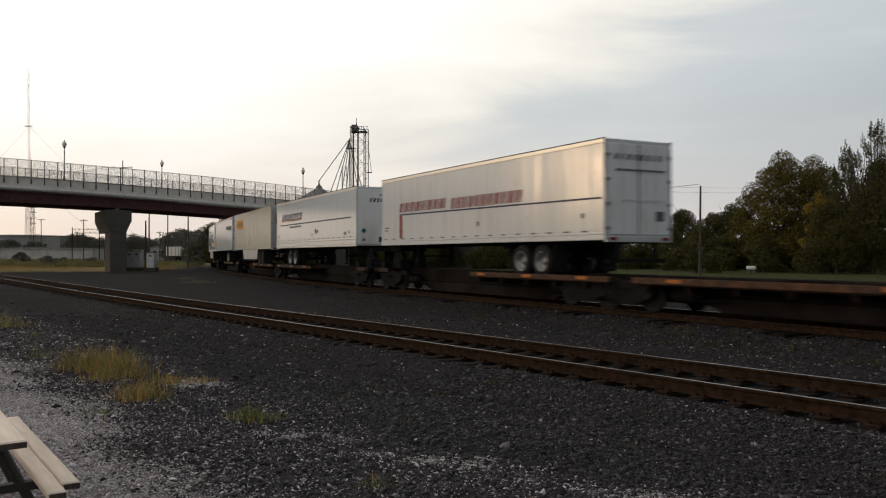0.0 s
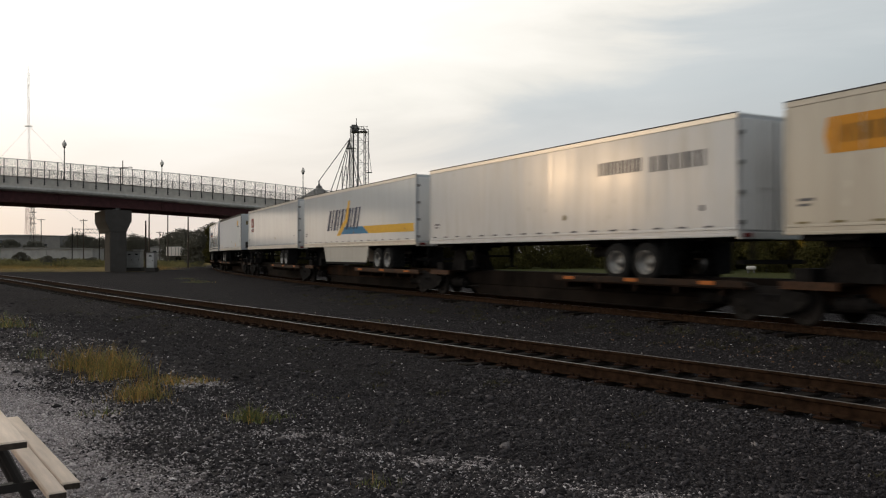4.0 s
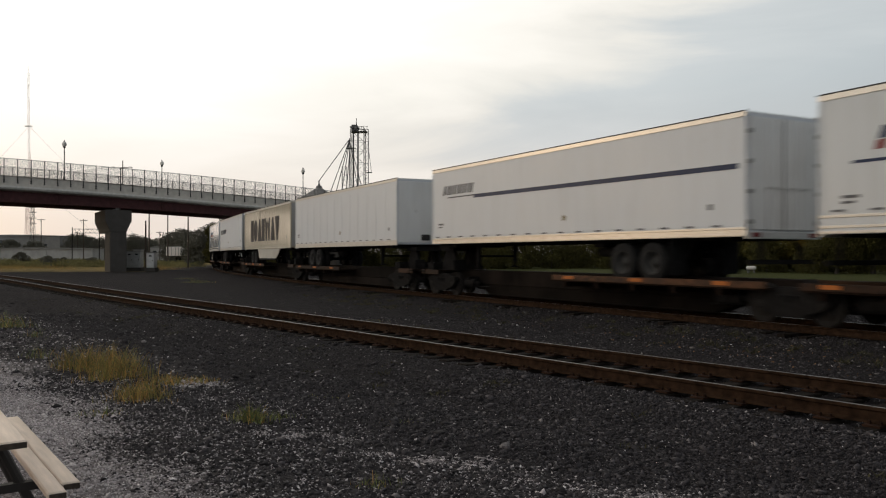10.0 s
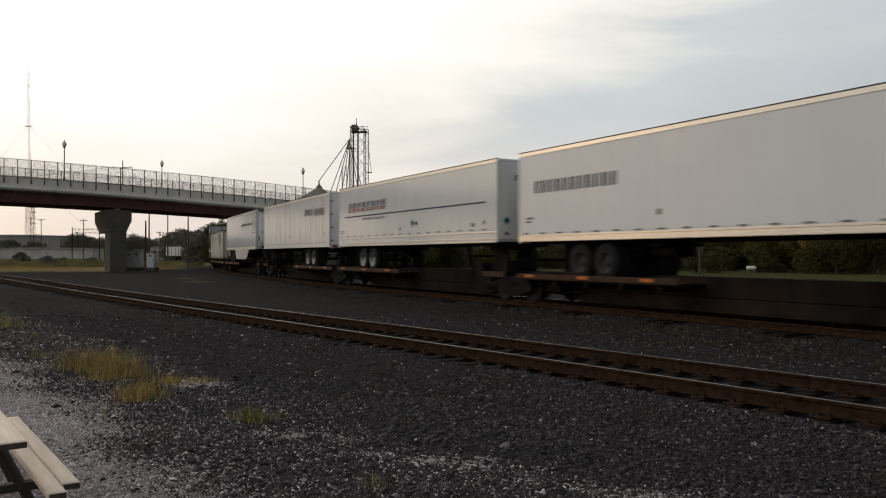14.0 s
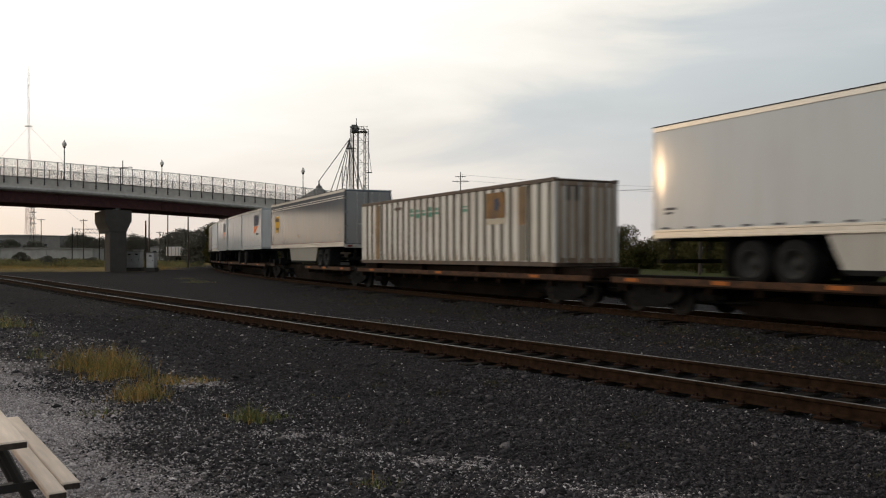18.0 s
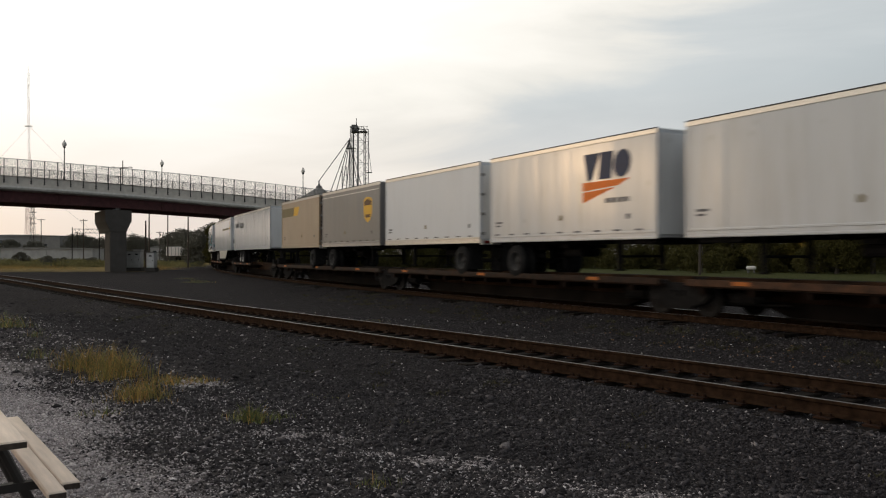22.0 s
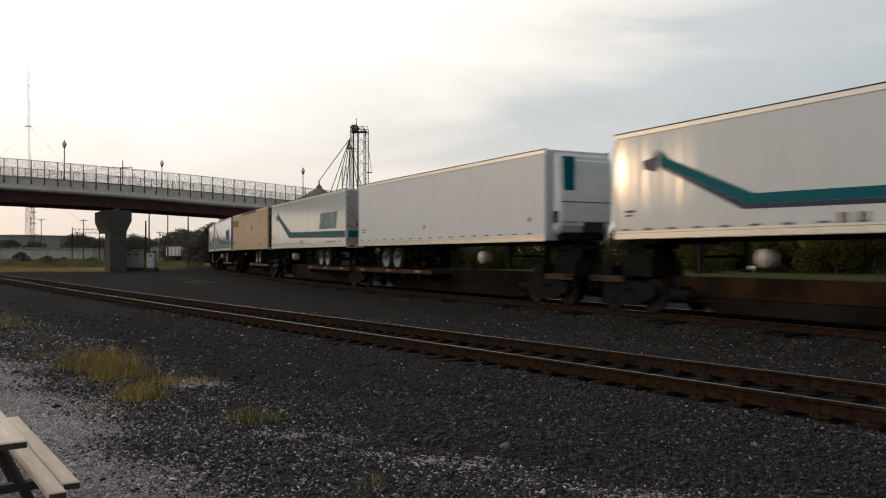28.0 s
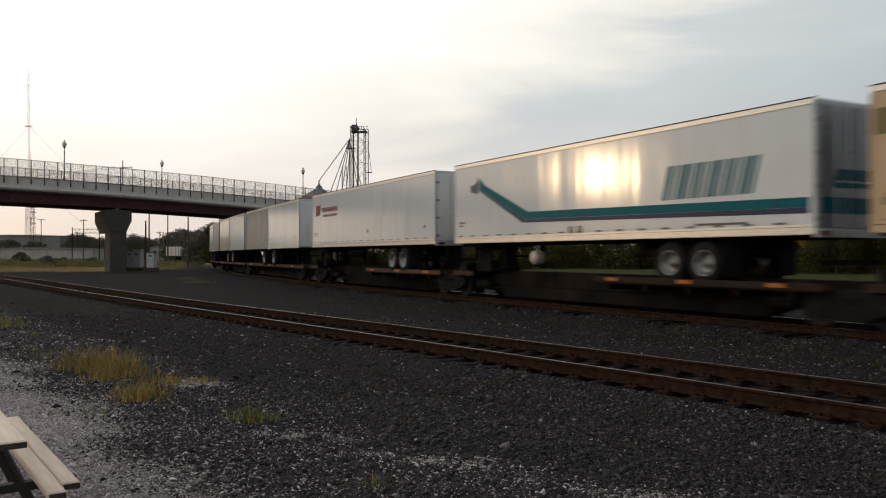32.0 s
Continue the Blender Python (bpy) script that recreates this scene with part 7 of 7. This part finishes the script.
def build_trees():
    def right(across, depth, height, spread, leaf, label, seed, **kw):
        if across > 500:
            depth, height, spread = depth * 1.28, (height - 1.7) * 1.28 + 1.8, spread * 1.28
        c = toward(across, depth)
        return tree(c.x, c.y, height * WIDE, spread * WIDE, leaf, label, seed, **kw)
    right(1206, 108, 7.2, 2.6, LEAF_DARK, "small round dark green tree behind the lawn", 11, leaves=4000, low=0.15)
    right(1262, 104, 6.6, 2.4, LEAF_DARK, "low dark green tree behind the lawn", 12, leaves=4000, low=0.12)
    right(1296, 100, 7.4, 2.6, LEAF_DARK, "bushy dark green tree behind the lawn", 13, leaves=4500, low=0.12)
    right(1330, 92, 9.0, 2.6, LEAF_OLIVE, "thin olive tree with loose twigs", 14, leaves=2600, low=0.35)
    right(1385, 88, 11.6, 3.6, LEAF_OLIVE, "broad olive-green tree with rounded crown", 15, leaves=9000, low=0.12, clumps=16)
    right(1440, 86, 11.0, 3.2, LEAF_OLIVE, "olive-green tree beginning to yellow", 16, leaves=7000, low=0.12, clumps=14)
    right(1452, 80, 7.4, 1.7, LEAF_YELLOW, "small yellowing tree among the green ones", 17, leaves=1800, low=0.3)
    right(1480, 78, 6.5, 3.2, LEAF_DARK, "low dense dark green tree", 18, leaves=5000, low=0.05)
    right(1625, 84, 12.5, 4.6, LEAF_DARK, "tall dark green tree at the lawn's end", 19, leaves=8000, low=0.1)
    right(1720, 70, 11.0, 4.4, LEAF_DARK, "tall dark green tree at the lawn's end", 20, leaves=5000, low=0.1)
    c = toward(1545, 98)
    spire_tree(c.x, c.y, 16.6 * WIDE, 5.8 * WIDE, LEAF_DARK, "dark green tree with shoots standing up like candles", 21, 120)
    for across, d, h, sp, seed in ((378, 236, 10.4, 3.0, 31), (392, 240, 11.2, 3.2, 32), (404, 236, 10.6, 3.0, 33)):
        right(across, d, h, sp, LEAF_DARK, "dark green tree beside the bend of the main track", seed, leaves=6000, low=0.0, size=0.24, clumps=14)
    # shrubs close the gap under the crowns
    for k, across in enumerate(range(520, 1720, 38)):
        d = (93 if across > 1180 else 116) + 9 * math.sin(k * 1.9)
        right(across, d, 3.4 + 1.2 * math.sin(k * 2.7), 2.2, LEAF_DARK, "dense dark green shrub under the trees", 40 + k, leaves=3600, low=0.02, trunk=0.08, clumps=7, name="shrub", size=0.16)
    for k, across in enumerate(range(500, 1720, 46)):
        right(across, 112 + 6 * math.sin(k * 1.3), 4.4 + 1.0 * math.sin(k * 2.1), 3.0, LEAF_DARK, "dense dark green hedge tree behind the shrubs", 400 + k, leaves=3800, low=0.0, trunk=0.10, clumps=9, size=0.2)
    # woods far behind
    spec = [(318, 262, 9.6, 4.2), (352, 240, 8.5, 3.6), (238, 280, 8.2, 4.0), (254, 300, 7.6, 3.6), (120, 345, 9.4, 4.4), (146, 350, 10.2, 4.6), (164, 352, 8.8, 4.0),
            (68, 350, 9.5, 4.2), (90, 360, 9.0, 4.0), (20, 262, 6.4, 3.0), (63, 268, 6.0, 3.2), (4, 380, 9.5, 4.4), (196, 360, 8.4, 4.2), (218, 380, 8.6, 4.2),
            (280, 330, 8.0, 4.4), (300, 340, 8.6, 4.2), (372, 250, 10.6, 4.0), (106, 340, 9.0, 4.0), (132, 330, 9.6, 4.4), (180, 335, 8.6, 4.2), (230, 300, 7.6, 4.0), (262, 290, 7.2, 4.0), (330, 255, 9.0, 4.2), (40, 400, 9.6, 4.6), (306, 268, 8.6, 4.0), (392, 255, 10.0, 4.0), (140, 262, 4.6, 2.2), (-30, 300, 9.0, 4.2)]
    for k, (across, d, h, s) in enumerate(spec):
        right(across, d, h, s * 1.25, LEAF_FAR, "distant dark green tree, haze put into its leaf colour", 90 + k, leaves=4600, low=0.0, size=0.27, clumps=15)
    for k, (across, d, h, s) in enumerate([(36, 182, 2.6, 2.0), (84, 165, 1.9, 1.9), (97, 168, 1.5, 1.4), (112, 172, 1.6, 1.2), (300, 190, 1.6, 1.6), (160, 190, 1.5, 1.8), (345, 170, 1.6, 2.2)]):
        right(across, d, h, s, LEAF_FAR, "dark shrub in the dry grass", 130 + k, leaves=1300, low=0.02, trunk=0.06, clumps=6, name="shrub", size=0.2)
    # rank weeds before the low white shed and along the yard
    rng = np.random.default_rng(9)
    blobs = []
    for _ in range(150):
        c = toward(rng.uniform(-60, 176), rng.uniform(150, 226))
        blobs.append((np.array([c.x, c.y, 0.1]), (rng.uniform(1.2, 2.6), 1.6, rng.uniform(0.45, 1.1))))
    for _ in range(60):
        c = toward(rng.uniform(214, 352), rng.uniform(150, 220))
        blobs.append((np.array([c.x, c.y, 0.0]), (rng.uniform(1.2, 2.4), 1.4, rng.uniform(0.4, 0.9))))
    v, f = leaf_cloud(rng, blobs, 40000, 0.14)
    tagged(new("rank_weeds", raw_mesh("rank_weeds", v, f, 4, LEAF_WEED)), "rank olive weeds before the far sheds", "weeds", kind="stuff")
    # a belt of woods closes the view all round
    rng = np.random.default_rng(5)
    blobs = []
    for a in np.arange(0, 360, 1.1):
        dist = rng.uniform(430, 520)
        r = rng.uniform(5, 8)
        blobs.append((np.array([math.sin(radians(a)) * dist, math.cos(radians(a)) * dist, r * 0.55]), (r * 1.6, r * 1.6, r)))
    v, f = leaf_cloud(rng, blobs, 22000, 1.1)
    tagged(new("woods", raw_mesh("woods", v, f, 4, LEAF_DARK)), "far belt of dark woods along the horizon", "woods", kind="stuff")


build_trees()


# ---------------------------------------------------------------- picnic table
def picnic_table():
    u, w = Vector((-0.5716, 0.8206)), Vector((0.8206, 0.5716))
    along = math.degrees(math.atan2(u.y, u.x))
    origin = Vector((-3.401, 5.437))
    g = gz(origin.x, origin.y)
    m = Matrix.Translation((origin.x, origin.y, 0)) @ Matrix.Rotation(radians(along), 4, "Z")
    ob = thing("picnic_table", "bleached wooden picnic table with bench seats and dark steel frame", "picnic table", m)
    length = 2.4
    rng = random.Random(8)

    def plank(name, y, z, wd, th, shift=0.0):
        o = part(name, box(0, 0, 0, length + rng.uniform(-0.02, 0.02), wd, th, bevel=0.008), PLANK, ob)
        o.matrix_basis = pose(rng.uniform(-0.01, 0.01) + shift, y, z, rng.uniform(-0.6, 0.6), 0, rng.uniform(-0.15, 0.15))
        # a thin darker plate covers one end of each board
        part("end_grain", box(-length / 2 - 0.012, 0, 0, 0.006, wd - 0.012, th - 0.010, bevel=0.002), DARK_BOARD_END, o)
    # local y < 0 is the side towards the tracks
    for k in range(5):
        plank("top_board", -0.32 + k * 0.16, 0.79, 0.15, 0.042, -0.31)
    for s in (-1, 1):
        for k in range(2):
            plank("seat_board", s * (0.563 + k * 0.106), 0.455, 0.101, 0.042, -0.16 + 0.16 * k)
    for x in (-0.85, 0.85):
        fr = bm_new()
        add_box(fr, x, 0, 0.744, 0.06, 0.74, 0.05)
        add_box(fr, x, 0, 0.409, 0.06, 1.52, 0.05)
        part("frame", fr, TABLE_STEEL, ob)
        for s in (-1, 1):
            part("leg", tube((x, s * 0.30, 0.75), (x, s * 0.66, g), 0.03, seg=8), TABLE_STEEL, ob)
    part("stretcher", tube((-0.85, 0, 0.30), (0.85, 0, 0.30), 0.022, seg=8), TABLE_STEEL, ob)


picnic_table()


# ---------------------------------------------------------------- weeds and stones
def grass_clump(x, y, spread_x, spread_y, height, blades, mats, seed, label, turn=0.0):
    rng = np.random.default_rng(seed)
    spread_x, spread_y, height = spread_x * WIDE, spread_y * DEEP, height * WIDE
    g = gz(x, y)
    ob = thing("weed_clump", label, "weeds", Matrix.Translation((x, y, g - 0.02)) @ Matrix.Rotation(turn, 4, "Z"), "weeds in the gravel")
    for mat, share in mats:
        n = int(blades * share)
        bx, by = rng.normal(size=n) * spread_x * 0.45, rng.normal(size=n) * spread_y * 0.45
        fall = np.exp(-((bx / spread_x) ** 2 + (by / spread_y) ** 2) * 1.2)
        h = height * rng.uniform(0.35, 1.0, n) * (0.45 + 0.55 * fall)
        lean = rng.normal(size=(n, 2)) * 0.30 * h[:, None]
        wd = rng.uniform(0.002, 0.006, n)
        ang = rng.uniform(0, math.pi, n)
        ox, oy = np.cos(ang) * wd, np.sin(ang) * wd
        z = np.zeros(n)
        rows = []
        for k, wk in ((0.0, 1.0), (0.5, 0.8), (1.0, 0.12)):
            cx, cy, cz = bx + lean[:, 0] * k ** 1.8, by + lean[:, 1] * k ** 1.8, h * k * (1 - 0.12 * k)
            rows.append(np.stack([cx - ox * wk, cy - oy * wk, cz], 1))
            rows.append(np.stack([cx + ox * wk, cy + oy * wk, cz], 1))
        v = np.stack(rows, 1).reshape(-1, 3)
        base = np.arange(n)[:, None] * 6
        f = np.concatenate([base + np.array([0, 1, 3, 2]), base + np.array([2, 3, 5, 4])], 0)
        o = part("grass", raw_mesh("grass", v, f, 4, mat), mat, ob)
        tagged(o, kind="stuff")


def build_weeds():
    g, d = GRASS_BLADE, DRY_BLADE
    big = [(135, 640, 0.52), (165, 645, 0.60), (198, 640, 0.62), (228, 655, 0.60), (252, 690, 0.42), (185, 662, 0.46), (295, 665, 0.24), (345, 660, 0.14), (240, 700, 0.30)]
    for k, (across, down, h) in enumerate(big):
        depth = 1684 * 1.72 / (down + 20 - 452)
        c = toward(across, depth)
        grass_clump(c.x, c.y, 0.36, 0.42, h * 0.95, 235, ((g, 0.55), (d, 0.45)), 200 + k, "tall yellow-green grass clump in the gravel")
    for k, (across, down, h, s, n) in enumerate([(446, 752, 0.32, 0.19, 170), (425, 745, 0.18, 0.26, 70), (12, 582, 0.5, 0.6, 300), (62, 640, 0.35, 0.3, 70), (60, 600, 0.25, 0.4, 50), (180, 748, 0.16, 0.25, 70),
                                           (665, 868, 0.14, 0.2, 70), (480, 742, 0.14, 0.3, 110), (350, 498, 0.35, 1.2, 240), (330, 492, 0.3, 1.2, 160),
                                           (700, 745, 0.06, 0.4, 80), (560, 700, 0.07, 0.4, 70), (670, 562, 0.10, 0.7, 80)]):
        depth = 1684 * 1.70 / (down - 452)
        c = toward(across, depth)
        grass_clump(c.x, c.y, s, s * 0.8, h, n, ((GREEN_BLADE, 0.6), (g, 0.25), (d, 0.15)), 230 + k, "small green weed tuft between the stones")
    # dry grass by the pier and the far buildings
    rng = np.random.default_rng(77)
    for k in range(26):
        across = rng.uniform(-20, 345)
        c = toward(across, rng.uniform(122, 175))
        if (c - BR_O).length < 9 or far_distance(np.array([c.x]), np.array([c.y]))[0][0] < 6:
            continue
        grass_clump(c.x, c.y, 3.2, 2.5, 0.9, 420, ((d, 0.65), (g, 0.35)), 300 + k, "dry straw-coloured grass near the bridge pier")


build_weeds()


def low_weeds():
    """Sparse dull weeds along both tracks, and dead leaves blown between them."""
    rng = np.random.default_rng(61)
    cx, cy, hh = [], [], []
    for _ in range(80):
        u, w = rng.uniform(3.0, 40.0), NEAR_W + rng.choice([-1, 1]) * rng.uniform(1.5, 3.6)
        p = near_point(u, w)
        cx.append(p.x), cy.append(p.y), hh.append(rng.uniform(0.03, 0.09))
    for _ in range(130):
        p = far_point(rng.uniform(4, 48), rng.uniform(1.6, 4.2))
        cx.append(p.x), cy.append(p.y), hh.append(rng.uniform(0.05, 0.15))
    k = rng.integers(18, 40, len(cx))
    bx = np.repeat(cx, k) + rng.normal(size=k.sum()) * 0.10
    by = np.repeat(cy, k) + rng.normal(size=k.sum()) * 0.10
    h = np.repeat(hh, k) * rng.uniform(0.4, 1.2, k.sum())
    z = ground_height(bx, by)
    a = rng.uniform(0, math.pi, len(bx))
    wd = rng.uniform(0.004, 0.010, len(bx))
    ox, oy = np.cos(a) * wd, np.sin(a) * wd
    lx, ly = rng.normal(size=len(bx)) * h * 0.5, rng.normal(size=len(bx)) * h * 0.5
    v = np.stack([np.stack([bx - ox, by - oy, z], 1), np.stack([bx + ox, by + oy, z], 1),
                  np.stack([bx + lx + ox, by + ly + oy, z + h * 0.6], 1), np.stack([bx + lx * 1.8, by + ly * 1.8, z + h], 1)], 1).reshape(-1, 3)
    tagged(new("low_weeds", raw_mesh("low_weeds", v, np.arange(len(v)), 4, DULL_BLADE)), "low dull olive-brown weeds along the rails", "weeds", kind="stuff")
    n = 420
    s = np.where(rng.uniform(size=n) < 0.6, rng.normal(20.0, 3.5, n), rng.uniform(6.0, 45.0, n))
    side = rng.uniform(2.0, 4.6, n)
    pts = [far_point(float(q), float(r)) for q, r in zip(s, side)]
    x, y = np.array([p.x for p in pts]), np.array([p.y for p in pts])
    keep = w_of(x, y) > NEAR_W + 1.0
    x, y = x[keep], y[keep]
    z = ground_height(x, y) + 0.02
    size = rng.uniform(0.012, 0.034, (len(x), 1))
    c = np.stack([x, y, z], 1)
    e = rng.normal(size=(len(x), 3)) * np.array([1, 1, 0.35])
    e /= np.linalg.norm(e, axis=1)[:, None]
    g = np.cross(e, rng.normal(size=(len(x), 3)))
    g /= np.linalg.norm(g, axis=1)[:, None]
    v = np.stack([c - e * size, c + g * size * 0.6, c + e * size, c - g * size * 0.6], 1).reshape(-1, 3)
    tagged(new("fallen_leaves", raw_mesh("fallen_leaves", v, np.arange(len(v)), 4, DEAD_LEAF)), "dry brown leaves scattered on the ballast", "leaves", kind="stuff")


def w_of(x, y):
    return x * NW.x + y * NW.y - drift(x * NU.x + y * NU.y)


def white_lawn_object():
    # what this white object is stays unknown; its tank form is made up
    c = toward(1329, 106)
    ob = thing("storage_tank", "small unidentified white object under the trees, given a tank's shape", "tank", Matrix.Translation((c.x, c.y, gz(c.x, c.y))))
    prof = [(0.0, -0.60), (0.16, -0.57), (0.24, -0.46), (0.25, 0.46), (0.16, 0.57), (0.0, 0.60)]
    part("shell", lathe(prof, 18, Matrix.Translation((0, 0, 0.62)) @ Matrix.Rotation(radians(90), 4, "Y")), MAST_WHITE, ob, smooth=True)
    for x in (-0.35, 0.35):
        part("saddle", box(x, 0, 0.20, 0.12, 0.4, 0.44), GALV_DARK, ob)


low_weeds()
white_lawn_object()


def stones(name, label, mat, count, area, size, seed, sink=0.3):
    """Loose crushed stone; area: a function of random numbers to places."""
    rng = np.random.default_rng(seed)
    x, y = area(rng, count)
    count = len(x)
    rock = np.array([(1, 0, 0), (-1, 0, 0), (0, 1, 0), (0, -1, 0), (0, 0, 1), (0, 0, -1)]) * 1.15
    tri = np.array([(0, 2, 4), (2, 1, 4), (1, 3, 4), (3, 0, 4), (2, 0, 5), (1, 2, 5), (3, 1, 5), (0, 3, 5)])
    s = size * 1.1 * np.exp(rng.normal(size=count) * 0.36)
    v = (rock[None] + rng.normal(size=(count, 6, 3)) * 0.36) * np.stack([rng.uniform(0.8, 1.4, count), rng.uniform(0.7, 1.1, count), rng.uniform(0.4, 0.8, count)], 1)[:, None]
    a, b = rng.uniform(0, 2 * math.pi, count), rng.normal(size=count) * 0.5
    ca, sa, cb, sb = np.cos(a), np.sin(a), np.cos(b), np.sin(b)
    x1, y1, z1 = v[..., 0], v[..., 1] * cb[:, None] - v[..., 2] * sb[:, None], v[..., 1] * sb[:, None] + v[..., 2] * cb[:, None]
    x2, y2 = x1 * ca[:, None] - y1 * sa[:, None], x1 * sa[:, None] + y1 * ca[:, None]
    z = np.concatenate([ground_height(x[i:i + 4000], y[i:i + 4000]) for i in range(0, count, 4000)])
    out = np.stack([x2 * s[:, None] + x[:, None], y2 * s[:, None] + y[:, None], z1 * s[:, None] + (z + s * (0.5 - sink))[:, None]], 2).reshape(-1, 3)
    f = (tri[None] + (np.arange(count) * 6)[:, None, None]).reshape(-1, 3)
    tagged(new(name, raw_mesh(name, out, f, 3, mat)), label, "stones", kind="stuff")


def wedge(d0, d1, keep):
    """Places before the eye between two distances, thinned by keep(x, y, rng)."""
    def area(rng, count):
        d = np.sqrt(rng.uniform(d0 ** 2, d1 ** 2, count))
        x = rng.uniform(-0.57, 0.57, count) * d
        k = keep(x, d, rng)
        return x[k], d[k]
    return area


def build_stones():
    def free_of_ties(x, y, rng):
        bed = np.abs(w_of(x, y) - NEAR_W)
        edge = 1.16 + 0.10 * np.sin(x * 5.1 + y * 3.3) + rng.uniform(-0.08, 0.08, len(x))
        return (bed > edge) | ((bed < 0.60) & (rng.uniform(size=len(x)) < 0.55))

    def cinders(x, y, rng):
        return free_of_ties(x, y, rng) & (rng.uniform(size=len(x)) < (1.0 - pale_at(x, y)) ** 1.5)

    def coarse(x, y, rng):
        w = w_of(x, y)
        lump = 0.5 + 0.3 * np.sin(x * 1.3 + 0.7 * y) * np.sin(y * 0.9 - x * 0.5) + 0.3 * np.sin(x * 3.1 - 1.9 * y + 1.0) * np.sin(y * 2.3 + x * 1.1)
        lump = np.clip(lump, 0, 1)
        side = np.clip((w - 2.0) / 2.2, 0.25, 1) * np.clip((14.5 - w) / 3.0, 0.5, 1)
        return free_of_ties(x, y, rng) & (rng.uniform(size=len(x)) < side * (0.30 + 0.70 * lump) * (1.0 - pale_at(x, y)) ** 1.5)

    def faded(x, y, rng):
        return coarse(x, y, rng) & (rng.uniform(size=len(x)) < np.clip((62.0 - y) / 40.0, 0, 1) ** 2) & (far_distance(x, y)[0] > 1.5)

    def gravel(x, y, rng):
        return rng.uniform(size=len(x)) < np.maximum(pale_at(x, y), 0.012)
    stones("ballast_stones", "loose dark crushed stone around the track", STONE, 100000, wedge(5.4, 11.5, cinders), 0.0082, 1)
    stones("ballast_stones", "loose dark crushed stone around the track", STONE, 55000, wedge(11.5, 27.0, cinders), 0.014, 2)
    stones("ballast_stones", "coarse dark crushed stone beside the rails", STONE, 50000, wedge(5.4, 13.0, coarse), 0.0155, 5)
    stones("ballast_stones", "coarse dark crushed stone beside the rails", STONE, 42000, wedge(13.0, 60.0, faded), 0.022, 7)
    stones("path_gravel", "pale loose gravel of the path", PALE_STONE, 215000, wedge(5.2, 12.5, gravel), 0.0072, 3)
    stones("path_gravel", "pale loose gravel of the path", PALE_STONE, 60000, wedge(12.5, 26.0, gravel), 0.013, 4)

    def far_bed(rng, count):
        s = rng.uniform(0, 60, count)
        side = rng.normal(size=count) * 1.9
        h = np.interp(s, CS, CH)
        x, y = np.interp(s, CS, CX) - side * np.sin(h), np.interp(s, CS, CY) + side * np.cos(h)
        k = np.abs(np.abs(side) - 0.75) > 0.12
        return x[k], y[k]
    stones("ballast_stones", "dark crushed stone under the main track", DARKER_STONE, 12000, far_bed, 0.022, 6)


build_stones()


# ---------------------------------------------------------------- keys: the train runs along its track
def place_on_track(front, length):
    a, b = far_point(front), far_point(front + length)
    d = a - b
    m = (a + b) / 2
    return Matrix.Translation((m.x, m.y, RAIL_TOP)) @ Matrix.Rotation(math.atan2(d.y, d.x), 4, "Z")


def full_height():
    """The train's parts are drawn in plan units: bring their heights, and the wheels as a whole, to metres."""
    done = set()
    for _, ob, *_ in LOADS + CARS:
        for o in ob.children_recursive:
            o.location.z *= WIDE
            if o.data is None or o.data.name in done:
                continue
            done.add(o.data.name)
            kind = o.name.split(".")[0]
            if kind in ("tyre", "rim"):
                o.data.transform(Matrix.Diagonal((WIDE, 1.0, WIDE, 1.0)))
            elif kind == "wheelset":
                o.data.transform(Matrix.Scale(WIDE, 4))
            else:
                o.data.transform(Matrix.Diagonal((1.0, 1.0, WIDE, 1.0)))


def motions():
    times = [round(0.5 * i, 2) for i in range(65)]
    for front, ob in LOADS:
        walk(ob, [(t, place_on_track(front - travel(t), ob["length"])) for t in times])
    for front, ob, length in CARS:
        walk(ob, [(t, place_on_track(front - travel(t), length)) for t in times])
    # wheels roll while their railcar is on the stretch before the bridge
    for front, ob, length in CARS:
        rolling = [i / 30 for i in range(961) if -14 < front - travel(i / 30) < 118]
        for truck in ob.children:
            for w in truck.children:
                if w not in SPINS or not rolling:
                    continue
                seat = w.location.copy()
                rows = [(t, Matrix.Translation(seat) @ Matrix.Rotation((travel(t) - travel(rolling[0])) / (0.42 * WIDE), 4, "Y")) for t in rolling]
                if rolling[0] > 0:
                    rows.insert(0, (0.0, rows[0][1]))
                if rolling[-1] < 32:
                    rows.append((32.0, rows[-1][1]))
                walk(w, rows)


CARS = build_railcars()
full_height()
motions()
